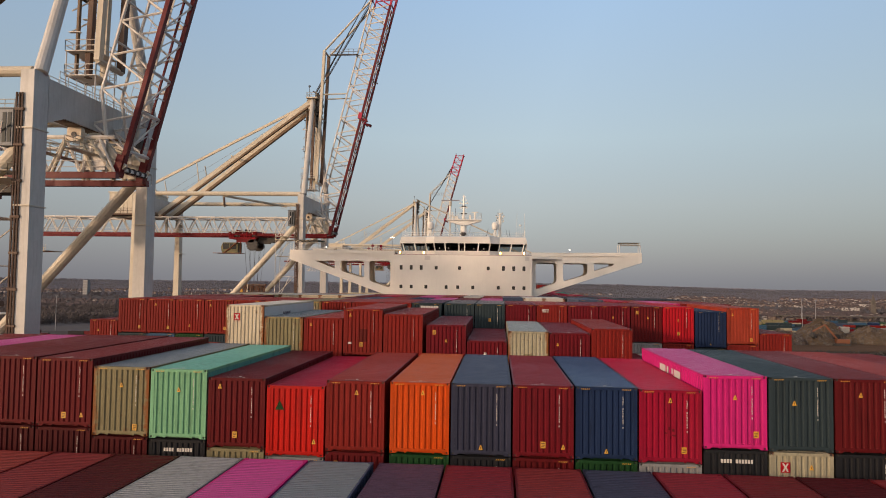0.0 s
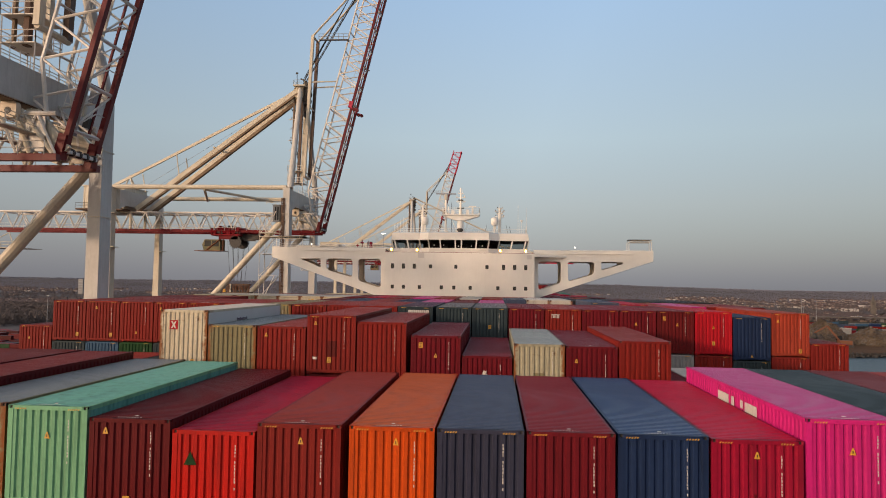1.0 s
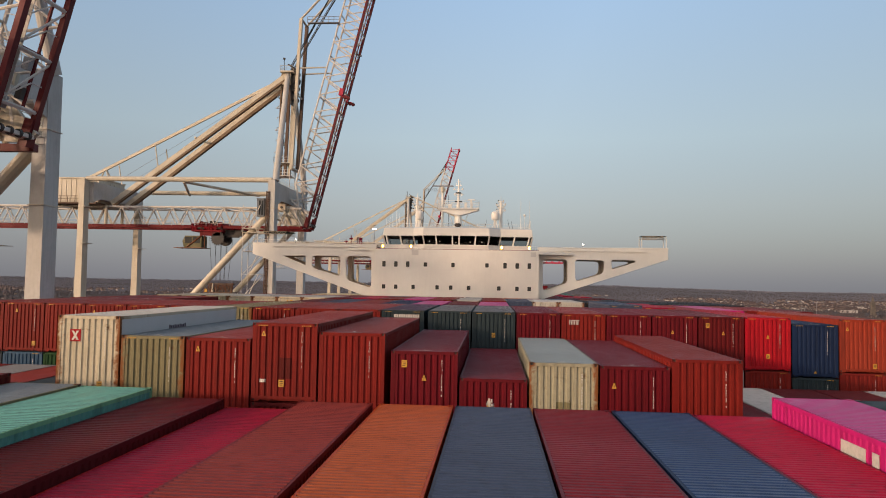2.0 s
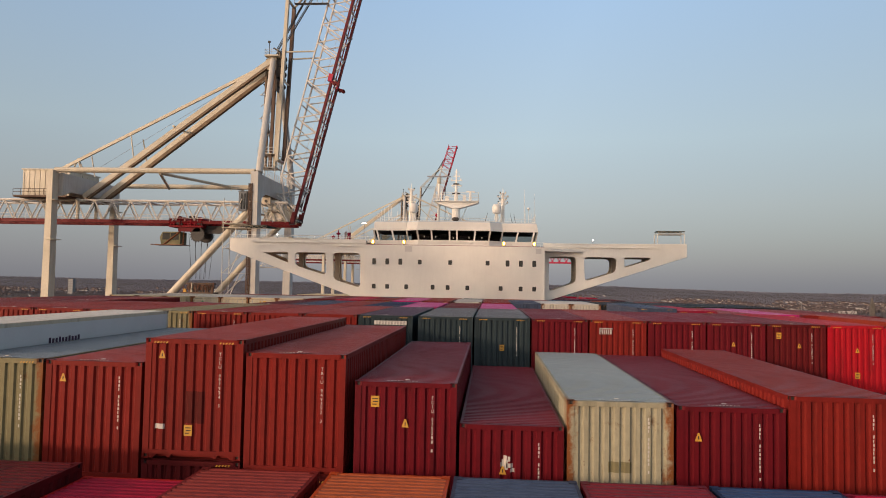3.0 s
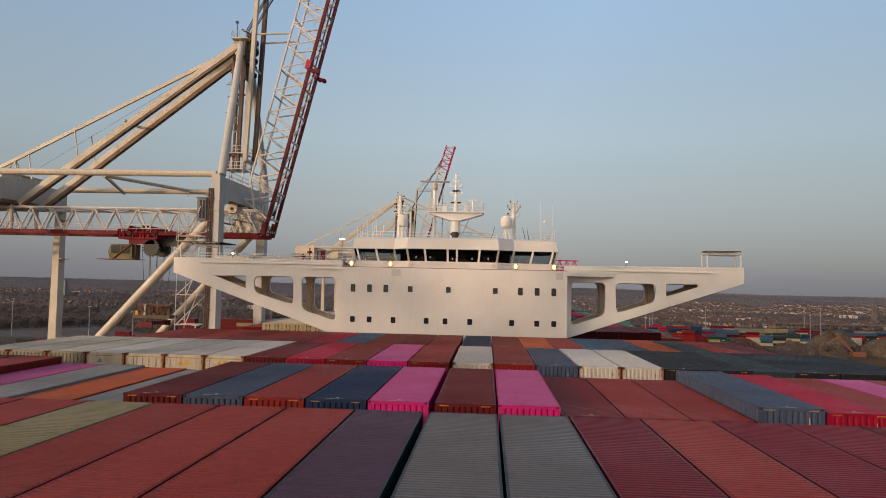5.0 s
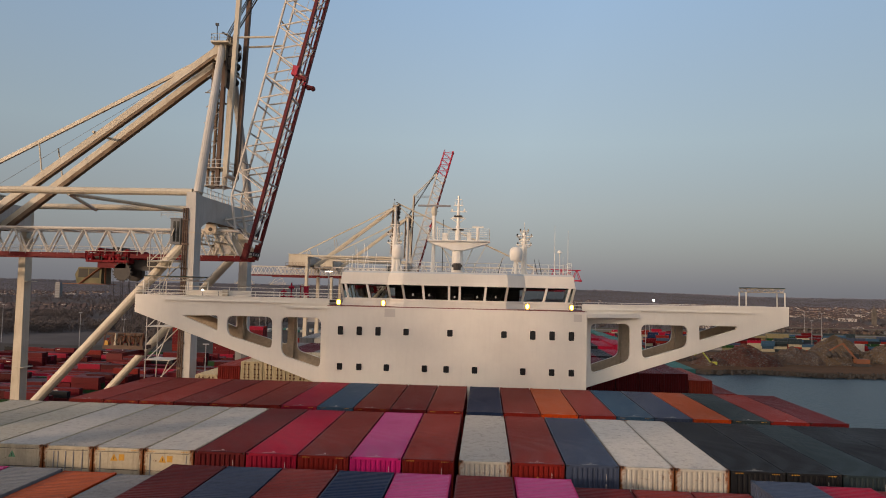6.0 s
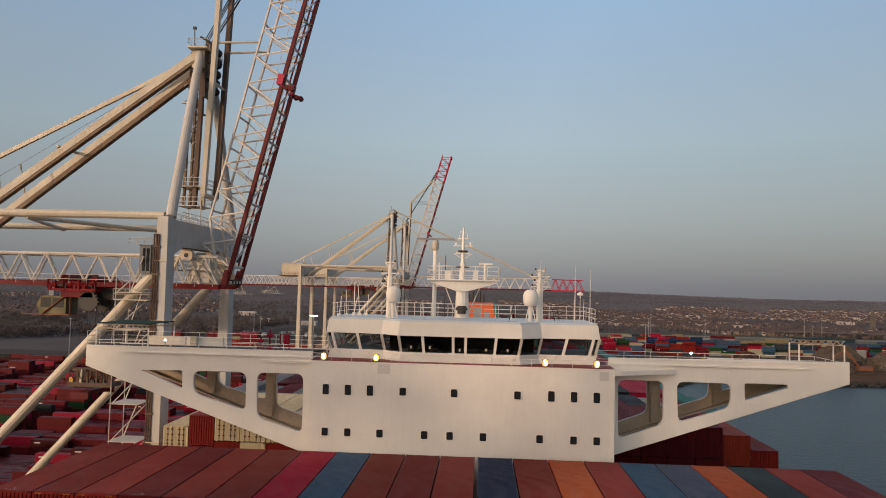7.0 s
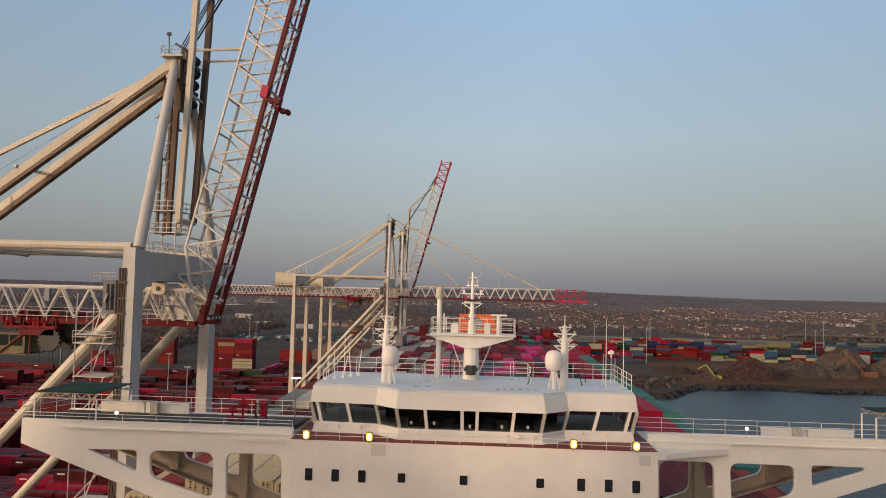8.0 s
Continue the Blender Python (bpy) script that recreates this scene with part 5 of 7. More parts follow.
part("extinguisher", Geo().bar((-0.3, 0, 0.5), (-0.3, 0, 1.4), 0.1, 8), LETTER, o, "white extinguisher")
part("stand", Geo().box(-0.45, -0.4, -0.2, 0.2, 0, 1.15).box(0.26, 0.3, -0.2, 0.2, 0, 1.15), PAINT["CR"], o)

fun = thing("funnel", "orange funnel with black exhaust pipes", "funnel", at=(-1.0, 297.0, 17.9))
part("casing", Geo().prism([(-7.4, 27.0), (-6.8, 36.3), (5.4, 36.3), (7.0, 27.0)], "y", -5, 5), ORANGE, fun)
part("casing_base", Geo().box(-7.8, 8.4, -5.2, 5.2, 0.0, 27.0), WHITE, fun)
part("side_band", Geo().prism([(5.45, 36.0), (6.6, 36.0), (8.2, 27.0), (7.05, 27.0)], "y", -5, 5), PAINT["TL"], fun, "dark green side band")
part("louvre", Geo().box(-1.6, 1.2, -5.08, -5.0, 31.0, 34.6).box(2.4, 4.4, -5.08, -5.0, 30.6, 33.4), GREY, fun, "grey louvred vents")
for k, h in enumerate((39.6, 40.6, 39.2, 40.1, 39.8, 40.4, 39.0)):
    part("exhaust_pipe", Geo().bar((-5.9 + k * 1.3, -2 + (k % 2) * 3, 36.0), (-5.9 + k * 1.3, -1.6 + (k % 2) * 3, h), 0.45, 8), DARK, fun)

# ---------------------------------------------------------------- containers behind the deckhouse
AFT = {"out": "GY WH GY RB DR GY MR GY WH DR".split(), "mid": "PK RB GY MR CR RO GY DR MR RB PU PK".split(), "in": "MR DR RB PU CR SB MR GY RB PK DR TL MR RB".split()}
AFT_ROWS = {}
rnd = random.Random(23)
AFT_Y = [101.0 + BAY * k for k in range(13)] + [304.0 + BAY * k for k in range(3)]
FIRST = dict(L11=("CW", 45.45), L10=("RB", 46.5), L9=("CW", 47.0), L8=("CW", 47.0), L7=("CW", 47.0), L6=("CW", 46.9), R7=("DR", 47.0), R8=("DR", 47.04), R9=("RO", 46.4), R10=("RB", 45.1), R6=("DR", 47.0), R5=("DR", 47.0), R4=("DR", 46.9))
low = Geo()
for k, y in enumerate(AFT_Y):
    base = 46.2 + rnd.uniform(-0.2, 0.2)
    for c in COLUMNS:
        x = column_x(c)
        if k == 0 and c in FIRST:
            p, t = FIRST[c]
            CREAM = container(x, y, t, p, HC, False, None, door_front=p == "CW", label=f"{PAINTS[p][0]} painted steel container stacked behind the deckhouse")
            if p == "CW":
                container(x, y, t - HC - 0.02, "RB" if c != "L8" else "CW", HC, False, None, door_front=True, label="painted steel container under another one")
                low.box(x, x + W, y, y + L, 17.9, t - 2 * HC - 0.04)
                for u in (0.45, 0.85, 1.55, 1.98):
                    part("lock_rod", Geo().bar((u, L + 0.02, 0.15), (u, L + 0.02, HC - 0.12), 0.03, 6), BROWN, CREAM)
                    for z in (0.5, 1.1, 1.45, 2.0, 2.5):
                        part("rod_bracket", Geo().box(u - 0.09, u + 0.09, L, L + 0.06, z, z + 0.12), RUSTY, CREAM)
            else:
                low.box(x, x + W, y, y + L, 17.9, t - HC)
            continue
        p = rnd.choice(AFT["in" if c[0] == "R" else "mid" if int(c[1:]) < 5 else "out"])
        if y < 230:
            p = {"R10": "TL", "R9": "CR", "R8": "CM" if k == 1 else "CR", "R7": "BK"}.get(c, p)
        t = base + rnd.choice((0, 0, 0, 0.3, -0.3, HC if y > 240 and rnd.random() < 0.3 else 0))
        geo = AFT_ROWS.setdefault(p, Geo())
        sheet(geo, corrugated(0.1, L - 0.1, 0, 0, 0.42, 0.03), lambda a, d, b: (x + b, y + a, t - d), 0.0, W)
        geo.box(x, x + W, y, y + L, t - HC + 0.05, t - 0.04)
        low.box(x, x + W, y, y + L, 17.9, t - HC)
tagged(new("container_stack", low.mesh("container_stack", PAINT["DR"])), "lower tiers of stacked containers on the after deck", "containers", "", "stuff")
for p, geo in AFT_ROWS.items():
    tagged(new("container_rows", geo.mesh("container_rows", PAINT[p])), f"{PAINTS[p][0]} steel containers on the after deck", "containers", "", "stuff")

# ---------------------------------------------------------------- quay cranes
WSX, LSX, HY, PORTAL = -35.1, -68.9, 9.75, 66.5


def truss(geo, p0, p1, q0, q1, n, r):
    """Zigzag bars between two chords."""
    p0, p1, q0, q1 = map(Vector, (p0, p1, q0, q1))
    for i in range(n):
        a, b = p0.lerp(p1, i / n), p0.lerp(p1, (i + 1) / n)
        m = q0.lerp(q1, (i + 0.5) / n)
        geo.bar(a, m, r, 5).bar(m, b, r, 5)
    return geo


def quay_crane(cy, lift, label, foot_x=-31.2):
    raised = lift > 0
    c = thing("quay_crane", label, "crane", "quay cranes", at=(0, cy, 0))
    for x in (WSX, LSX):
        for s in (-1, 1):
            leg = part("leg", Geo().taper(x + 0.3, s * HY - 0.2, 3.5, PORTAL, 1.7, 2.2, 1.2, 1.9) if x == WSX else Geo().taper(x - 0.15, s * HY - 0.3, 3.5, PORTAL, 2.0, 1.9, 0.9, 1.6), CRANE_PALE if x == WSX else CRANE, c)
            for z, w in ((61.5, 1.0), (55.0, 1.02), (42.0, 1.1)):
                part("flange", Geo().box(x - w * 0.4, x + w, s * HY - w - 0.3, s * HY + w - 0.1, z, z + 0.1), CRANE, leg)
        part("sill_beam", Geo().box(x - 1.0, x + 1.0, -HY - 3, HY + 3, 2.2, 3.6), CRANE, c)
        for s in (-1, 1):
            part("bogie", Geo().box(x - 0.7, x + 0.7, s * HY - 4.5, s * HY + 4.5, 0.3, 2.2).bar((x - 0.4, s * HY - 3, 0.45), (x + 0.4, s * HY - 3, 0.45), 0.45, 10).bar((x - 0.4, s * HY + 3, 0.45), (x + 0.4, s * HY + 3, 0.45), 0.45, 10), DARK, c)
        # cross beam with deep haunches at the legs
        e = HY - 0.9
        part("portal_beam", Geo().prism([(-e, PORTAL - 0.25), (e, PORTAL - 0.25), (e, 62.4), (e - 2.4, 63.3), (-e + 2.4, 63.3), (-e, 62.4)], "x", x - 0.5, x + 0.85), CRANE_PALE, c)
    for s in (-1, 1):
        part("upper_tie", Geo().bar((WSX, s * HY, PORTAL + 0.12), (LSX, s * HY, PORTAL + 0.12), 0.45, 10), CRANE, c)
        part("leg_brace", Geo().bar((WSX - 0.9, s * HY, 60.2), (LSX, s * HY, 23.8), 0.6, 12), CRANE, c)
        part("mast_leg", Geo().bar((WSX + 0.65, s * HY, PORTAL), (-35.3, s * 1.5, 88.1), 0.58, 14, 0.48), CRANE_PALE, c)
        # a brown strip puts rust and the underside's shade into the colour
        if cy < 200:
            part("backstay_underside", Geo().bar((-35.7, s * 1.5, 86.72), (-67.7, s * 2.6, 62.42), 0, square=(0.8, 0.3 if s < 0 else 0.55)), RUST_SHADE, c, "brown underside of the backstay, rust and shade in its colour")
        part("backstay", Geo().bar((-36.0, s * 1.5, 87.3), (-68.0, s * 2.6, 63.0), 0, square=(0.75, 0.85)), CRANE, c)
    for x in (-58.5, -44.0):
        part("plan_brace", Geo().bar((-51.0, -HY, PORTAL - 0.3), (x, HY, PORTAL - 0.3), 0.25, 8), CRANE, c)
    part("tie_frame", Geo().bar((-69.5, -0.8, 66.6), (-71.0, 0, 70.2), 0.14, 5).bar((-69.5, 0.8, 66.6), (-71.0, 0, 70.2), 0.14, 5).bar((-72.5, 0, 66.6), (-71.0, 0, 70.2), 0.14, 5), CRANE, c)
    part("backstay_tie", Geo().bar((-36.2, 0, 87.6), (-75.0, 0, 67.8), 0, square=(0.4, 0.5)), CRANE, c)
    for p, q, r in (((-59.4, -2.4, 69.6), (-60.2, -2.2, 74.2), 0.12), ((-59.4, 2.4, 69.6), (-60.2, 2.2, 74.2), 0.12), ((-52.4, -2.6, 75.6), (-52.4, 2.6, 75.6), 0.2), ((-66.0, -3.0, 66.5), (-67.0, -2.5, 70.2), 0.12)):
        part("backstay_strut", Geo().bar(p, q, r, 6), CRANE, c)
    part("apex_block", Geo().box(-36.5, -34.1, -2.8, 2.8, 88.0, 88.22).box(-36.2, -34.7, -1.9, 1.9, 85.8, 88.0), CRANE, c)
    part("apex_rail", rail(Geo(), [(-36.45, -2.75, 88.22), (-34.2, -2.75, 88.22), (-34.2, 2.75, 88.22), (-36.45, 2.75, 88.22), (-36.45, -2.75, 88.22)], h=0.95, r=0.035, step=1.2, bars=2), CRANE, c)
    nest = part("apex_sheave_nest", Geo().box(-34.75, -33.9, -1.6, 1.6, 84.6, 85.0).box(-34.75, -34.5, -1.7, 1.7, 82.2, 88.4), DARK, c, "black greasy sheave nest at the mast head")
    for z, r in ((88.6, 0.62), (87.2, 0.7), (85.8, 0.6), (83.6, 0.5)):
        for y in (-1.2, -0.4, 0.4, 1.2):
            part("apex_sheave", Geo().bar((-34.3, y - 0.2, z), (-34.3, y + 0.2, z), r, 12), DARK, nest)
    part("apex_lamp", Geo().bar((-35.8, -2.2, 88.2), (-35.9, -2.2, 90.6), 0.06, 4).bar((-35.2, -2.0, 89.6), (-33.9, -2.0, 88.9), 0.14, 5).box(-36.1, -35.7, -2.35, -2.05, 90.5, 90.8), DARK, c)
    # steep open stair between the mast legs
    g = Geo()
    for k in range(3):
        z = 74.0 + k * 3.4
        a_, b_ = (-37.1, -36.2) if k % 2 else (-36.2, -37.1)
        for y in (0.9, 1.6):
            g.bar((a_, y, z), (b_, y, z + 3.2), 0.05, 4).bar((a_, y, z + 0.95), (b_, y, z + 4.15), 0.03, 4)
        for t in range(12):
            x_ = a_ + (b_ - a_) * t / 12
            g.box(x_ - 0.14, x_ + 0.14, 0.9, 1.6, z + 3.2 * t / 12, z + 3.2 * t / 12 + 0.04)
        g.box(b_ - 0.7, b_ + 0.7, 0.7, 1.8, z + 3.2, z + 3.26)
        rail(g, [(b_ - 0.7, 0.7, z + 3.26), (b_ + 0.7, 0.7, z + 3.26)], 1.0, 0.03, 0.7, 2)
    part("steep_stair", g, DARK, c, "dark open steel stair in the mast", kind="stuff")
    for y in (-1.9, 1.9):
        part("stay_wire", Geo().bar((-36.4, y, 86.4), (-66.0, y, 68.2), 0.028, 4), GREY, c)
    part("mast_ladder", Geo().bar((-36.9, -0.9, 68.5), (-36.6, -0.9, 88.0), 0.22, 6).bar((-36.9, 0.9, 68.5), (-36.6, 0.9, 88.0), 0.22, 6), RUST_SHADE, c, "rust-stained pipes up the mast")
    g = Geo()
    for k in range(9):
        z = 69 + k * 2.1
        g.bar((-37.4, -1.1, z), (-36.4, 1.1, z + 2.0), 0.07, 4).box(-37.6, -36.4, -1.3 if k % 2 else 0.9, -0.9 if k % 2 else 1.3, z + 2.0, z + 2.06)
    part("mast_stair", g, CRANE_WHITE, c, kind="stuff")
    # platforms and rails over the waterside beam
    g = rail(Geo(), [(WSX - 0.9, -7.5, 66.2), (WSX - 0.9, 7.5, 66.2)], 1.1, 0.04, 1.3, 2)
    rail(g, [(WSX + 0.9, -7.5, 66.2), (WSX + 0.9, 7.5, 66.2)], 1.1, 0.04, 1.3, 2)
    for z in (68.6, 71.0):
        g.box(-37.4, -34.2, -2.0, 1.6, z, z + 0.08)
        rail(g, [(-37.4, -2.0, z), (-34.2, -2.0, z), (-34.2, 1.6, z), (-37.4, 1.6, z), (-37.4, -2.0, z)], 1.1, 0.04, 1.2, 2)
    for x in (-37.3, -34.3):
        for y in (-1.9, 1.5):
            g.bar((x, y, 65.0), (x, y, 71.0), 0.07, 4)
    part("access_platform", g, CRANE_WHITE, c, kind="stuff")
    # trolley girder behind the boom
    for s in (-1, 1):
        # rail reds set dark: the shade under the girder is in the colour
        part("girder_rail", Geo().box(-99, -31.2, s * 2.9 - 0.3, s * 2.9 + 0.3, 58.5, 59.08), CRANE_RAIL if 100 < cy < 200 else CRANE_RED, c, "red bottom rail of the girder")
        g = Geo().bar((-97, s * 2.9, 62.4), (-31.5, s * 2.9, 62.4), 0.2, 6)
        truss(g, (-97, s * 2.9, 59.1), (-31.5, s * 2.9, 59.1), (-97, s * 2.9, 62.4), (-31.5, s * 2.9, 62.4), 20, 0.13)
        rail(g, [(-97, s * 4.3, 58.8), (-31.5, s * 4.3, 58.8)], 1.1, 0.035, 2.2, 2)
        part("girder_truss", g, CRANE_WHITE, c, kind="stuff")
        for x0, x1, r in ((WSX, WSX + 1.5, 0.24), (WSX + 0.6, WSX + 3.4, 0.18), (WSX - 1, WSX - 2.5, 0.18), (LSX, LSX, 0.3)):
            part("girder_hanger", Geo().bar((x0, s * 2.9, 62.7), (x1, s * 2.9, 59.1), r, 8), CRANE, c)
    g = Geo()
    for k in range(13):
        x = -97 + k * 5.0
        g.bar((x, -2.9, 62.4), (x, 2.9, 62.4), 0.12, 5).bar((x, -2.9, 62.4), (x + 5.0, 2.9, 62.4), 0.1, 5)
    part("girder_lacing", g, CRANE_WHITE, c, kind="stuff")
    part("rear_platform", rail(Geo().box(-100, -92, -4.2, 4.2, 54.9, 55.0).bar((-99.5, -4, 55), (-97, -3.4, 58), 0.1, 5).bar((-92.5, -4, 55), (-94, -3.4, 58), 0.1, 5).bar((-99.5, -4, 55), (-94, -3.4, 58), 0.1, 5), [(-100, -4.2, 55), (-92, -4.2, 55)], 1.1, 0.05, 1.6, 2), CRANE, c)
    part("machine_house", Geo().box(-78.0, -69.6, -4.6, 4.6, 62.9, 67.4).box(-78.2, -69.4, -4.8, 4.8, 67.4, 67.6), CRANE, c, "cream sheet-metal machinery house")
    part("house_platform", rail(Geo().box(-79.0, -69.4, -5.6, 5.6, 62.6, 62.9), [(-79.0, -5.6, 62.9), (-69.4, -5.6, 62.9)], 1.1, 0.04, 1.4, 2), BROWN, c)
    g = Geo()
    for i in range(9):
        g.box(-77.8 + i * 0.95, -77.72 + i * 0.95, -4.66, -4.6, 63.0, 67.3)
    part("house_ribs", g, CRANE, c)
    cabin = part("lift_cabin", Geo().box(-37.35, -36.1, -HY - 0.9, -HY + 0.9, 60.1, 63.2), CABIN_GREY, c, "blue-grey lift cabin beside the leg")
    for x in (-37.0, -36.55):
        part("lift_window", Geo().box(x, x + 0.3, -HY - 0.94, -HY - 0.9, 60.4, 62.9), GLASS, cabin, "dark tall window")
    part("lift_roof", Geo().box(-37.45, -36.0, -HY - 1.0, -HY + 1.0, 63.2, 63.3), CABIN_GREY, cabin)
    part("lift_roof_rail", rail(Geo(), [(-38.6, -HY - 0.9, 63.3), (-36.0, -HY - 0.9, 63.3)], 0.7, 0.035, 0.9, 2), CRANE, cabin)
    g = Geo()
    for x in (-35.6, -35.35, -35.1):
        g.bar((x, -HY - 1.25, 4), (x, -HY - 1.25, 64.5), 0.1, 5)
    for k in range(75):
        g.box(-35.65, -35.05, -HY - 1.25, -HY - 1.1, 5 + k * 0.8, 5.12 + k * 0.8)
    for k in range(20):
        g.box(-35.7, -34.9, -HY - 1.35, -HY - 1.05, 6 + k * 3.0, 6.2 + k * 3.0)
    part("cable_ladder", g, BROWN, c, "brown rusted cable ladder", kind="stuff")
    g = Geo()
    for k in range(8):
        z = 30 + k * 4.0
        g.box(-39.6, -36.4, -HY - 1.6, -HY + 1.6, z, z + 0.06)
        g.bar((-39.4, -HY - 1.5, z), (-36.6, -HY + 1.5, z + 4), 0.07, 4).bar((-39.4, -HY + 1.5, z), (-36.6, -HY - 1.5, z + 4), 0.07, 4)
        g.bar((-39.5, -HY - 1.5, z), (-39.5, -HY - 1.5, z + 4), 0.06, 4).bar((-39.5, -HY + 1.5, z), (-39.5, -HY + 1.5, z + 4), 0.06, 4)
    part("stair_tower", g, CRANE_WHITE, c, kind="stuff")
    g = Geo().box(-39.5, -35.6, -HY - 2.0, -HY + 2.0, 57.2, 57.3)
    part("leg_platform", rail(g, [(-39.5, -HY - 2.0, 57.3), (-35.6, -HY - 2.0, 57.3), (-35.6, -HY + 2.0, 57.3)], 1.1, 0.04, 1.4, 2), CRANE, c)
    # trolley, cab and hoist
    tr = part("trolley", Geo().box(-52.2, -46.3, -3.2, 3.2, 57.9, 58.2), CRANE_BRIGHT, c, "bright red trolley with winches under the girder")
    for x0, x1, y0, y1, z1 in ((-51.6, -49.6, -2.2, 2.2, 59.0), (-48.4, -46.4, -2.4, -0.4, 58.9), (-48.6, -46.2, 0.5, 2.4, 59.2)):
        part("winch_frame", Geo().box(x0, x1, y0, y1, 58.15, z1 + 0.2), CRANE_BRIGHT, tr)
    for x, z, rr in ((-50.6, 59.3, 0.55), (-46.9, 59.2, 0.5)):
        part("winch_drum", Geo().bar((x, -2.6, z), (x, 2.6, z), rr, 12), CRANE_BRIGHT, tr)
    for x in (-52.0, -50.2, -48.4, -46.6):
        part("hanger", Geo().box(x - 0.15, x + 0.15, -3.25, -2.9, 57.9, 59.3), CRANE_BRIGHT, tr)
    reel = part("festoon_reel", Geo().prism([(-47.3 + 1.15 * math.cos(k * math.pi / 9), 56.65 + 1.15 * math.sin(k * math.pi / 9)) for k in range(18)], "y", -2.9, -2.6).bar((-47.3, -2.6, 56.65), (-47.3, -0.9, 56.65), 0.5, 12), DARK, tr, "black cable reel")
    for k in range(18):
        a_ = k * math.pi / 9
        part("reel_tooth", Geo().box(-47.3 + 1.22 * math.cos(a_) - 0.09, -47.3 + 1.22 * math.cos(a_) + 0.09, -2.92, -2.58, 56.65 + 1.22 * math.sin(a_) - 0.09, 56.65 + 1.22 * math.sin(a_) + 0.09), DARK, reel)
    for k in range(5):
        x = -52.1 + k * 1.2
        part("drive_motor", Geo().bar((x, -3.0, 58.6), (x + 0.65, -3.0, 58.6), 0.28, 8).box(x + 0.65, x + 0.95, -3.25, -2.75, 58.2, 58.95), DARK if k % 3 == 1 else CRANE_BRIGHT, tr)
    for y in (-2.9, 2.6):
        part("trolley_undercarriage", Geo().box(-50.7, -46.8, y, y + 0.3, 57.15, 57.9), CRANE_RAIL, tr)
    part("trolley_rail", rail(Geo(), [(-52.2, -3.3, 58.2), (-46.3, -3.3, 58.2), (-46.3, 3.3, 58.2)], 1.1, 0.06, 1.0, 2), CRANE_BRIGHT, tr)
    part("winch_cover", Geo().box(-49.4, -48.6, -1.6, 1.6, 58.15, 60.0), DARK, tr)
    part("cable_reel", Geo().prism([(-46.9 + 1.2 * math.cos(k * math.pi / 9), 56.6 + 1.2 * math.sin(k * math.pi / 9)) for k in range(18)], "y", -0.4, 0.4).box(-46.4, -42.6, -1.6, 1.2, 57.3, 58.3).box(-46.0, -43.6, -1.8, -1.6, 56.9, 57.3), DARK, tr)
    cab = part("operator_cab", Geo().prism([(-54.4, 55.0), (-51.0, 55.0), (-51.0, 57.2), (-54.2, 57.2), (-54.7, 56.2)], "y", -1.3, 1.3), CAB_BROWN, c, "operator's cab with large dirty windows")
    part("cab_window", Geo().box(-54.2, -52.9, -1.34, -1.3, 55.8, 57.0).box(-52.7, -51.3, -1.34, -1.3, 55.8, 57.0), GLASS, cab)
    part("cab_frame", Geo().bar((-50.4, -1.4, 57.7), (-54.0, -1.4, 54.9), 0.14, 4).box(-56.2, -50.4, -1.7, 1.7, 54.88, 54.98).bar((-50.3, -1.5, 54.9), (-50.3, -1.5, 58), 0.12, 4), RUST_ORANGE, cab)
    g = Geo()
    for x in (-49.5, -48.3, -47.1, -45.9):
        for y in (-1.2, 1.2):
            g.bar((x, y, 57.0), (x * 0.6 + -47.7 * 0.4, y, 49.0), 0.035, 4)
    part("hoist_rope", g, DARK, c)
    hb = part("head_block", Geo().box(-50.4, -44.8, -1.2, 1.2, 46.2, 46.7), BROWN, c, "brown rusted head block with sheaves")
    for x in (-49.2, -48.0, -46.8, -45.9):
        for y in (-0.8, 0.8):
            part("sheave", Geo().bar((x, y - 0.15, 47.5), (x, y + 0.15, 47.5), 0.5, 12), RUSTY, hb)
            part("sheave_bracket", Geo().box(x - 0.12, x + 0.12, y - 0.25, y + 0.25, 46.7, 47.9), BROWN, hb)
    for x, w, z, m in ((-50.2, 0.5, 47.3, YELLOW), (-45.3, 0.4, 47.6, BROWN), (-47.6, 0.6, 47.0, DARK), (-48.9, 0.3, 48.3, CRANE)):
        part("junction_box", Geo().box(x, x + w, -1.15, -0.75, 46.7, z), m, hb)
    for x in (-50.3, -49.0, -47.6, -46.2, -45.0):
        part("upright", Geo().bar((x, -1.1, 46.5), (x + 0.2, -1.1, 48.4), 0.09, 5), RUSTY, hb)
    for k in range(5):
        part("hose_loop", Geo().bar((-50.1 + k, -1.2, 47.9), (-49.6 + k, -1.25, 47.1), 0.04, 5).bar((-49.6 + k, -1.25, 47.1), (-49.1 + k, -1.2, 47.9), 0.04, 5), DARK, hb)
    part("top_beam", Geo().box(-50.2, -45.0, -0.5, 0.5, 48.0, 48.35), BROWN, hb)
    part("spreader", Geo().box(-48.2, -47.1, -3.0, 3.0, 45.3, 45.8).box(-48.8, -46.6, -3.1, -2.85, 45.0, 45.8).box(-48.8, -46.6, 2.85, 3.1, 45.0, 45.8), CRANE_RED, hb)
    # boom
    ang = radians(lift)
    hinge = Vector((foot_x, 0, 59.3))
    ux, uz = Vector((math.cos(ang), 0, math.sin(ang))), Vector((-math.sin(ang), 0, math.cos(ang)))
    P = lambda s, y, h: hinge + ux * s + uz * h + Vector((0, y, 0))
    LB = 62.0 if raised else 70.5
    LT = LB - 12.0
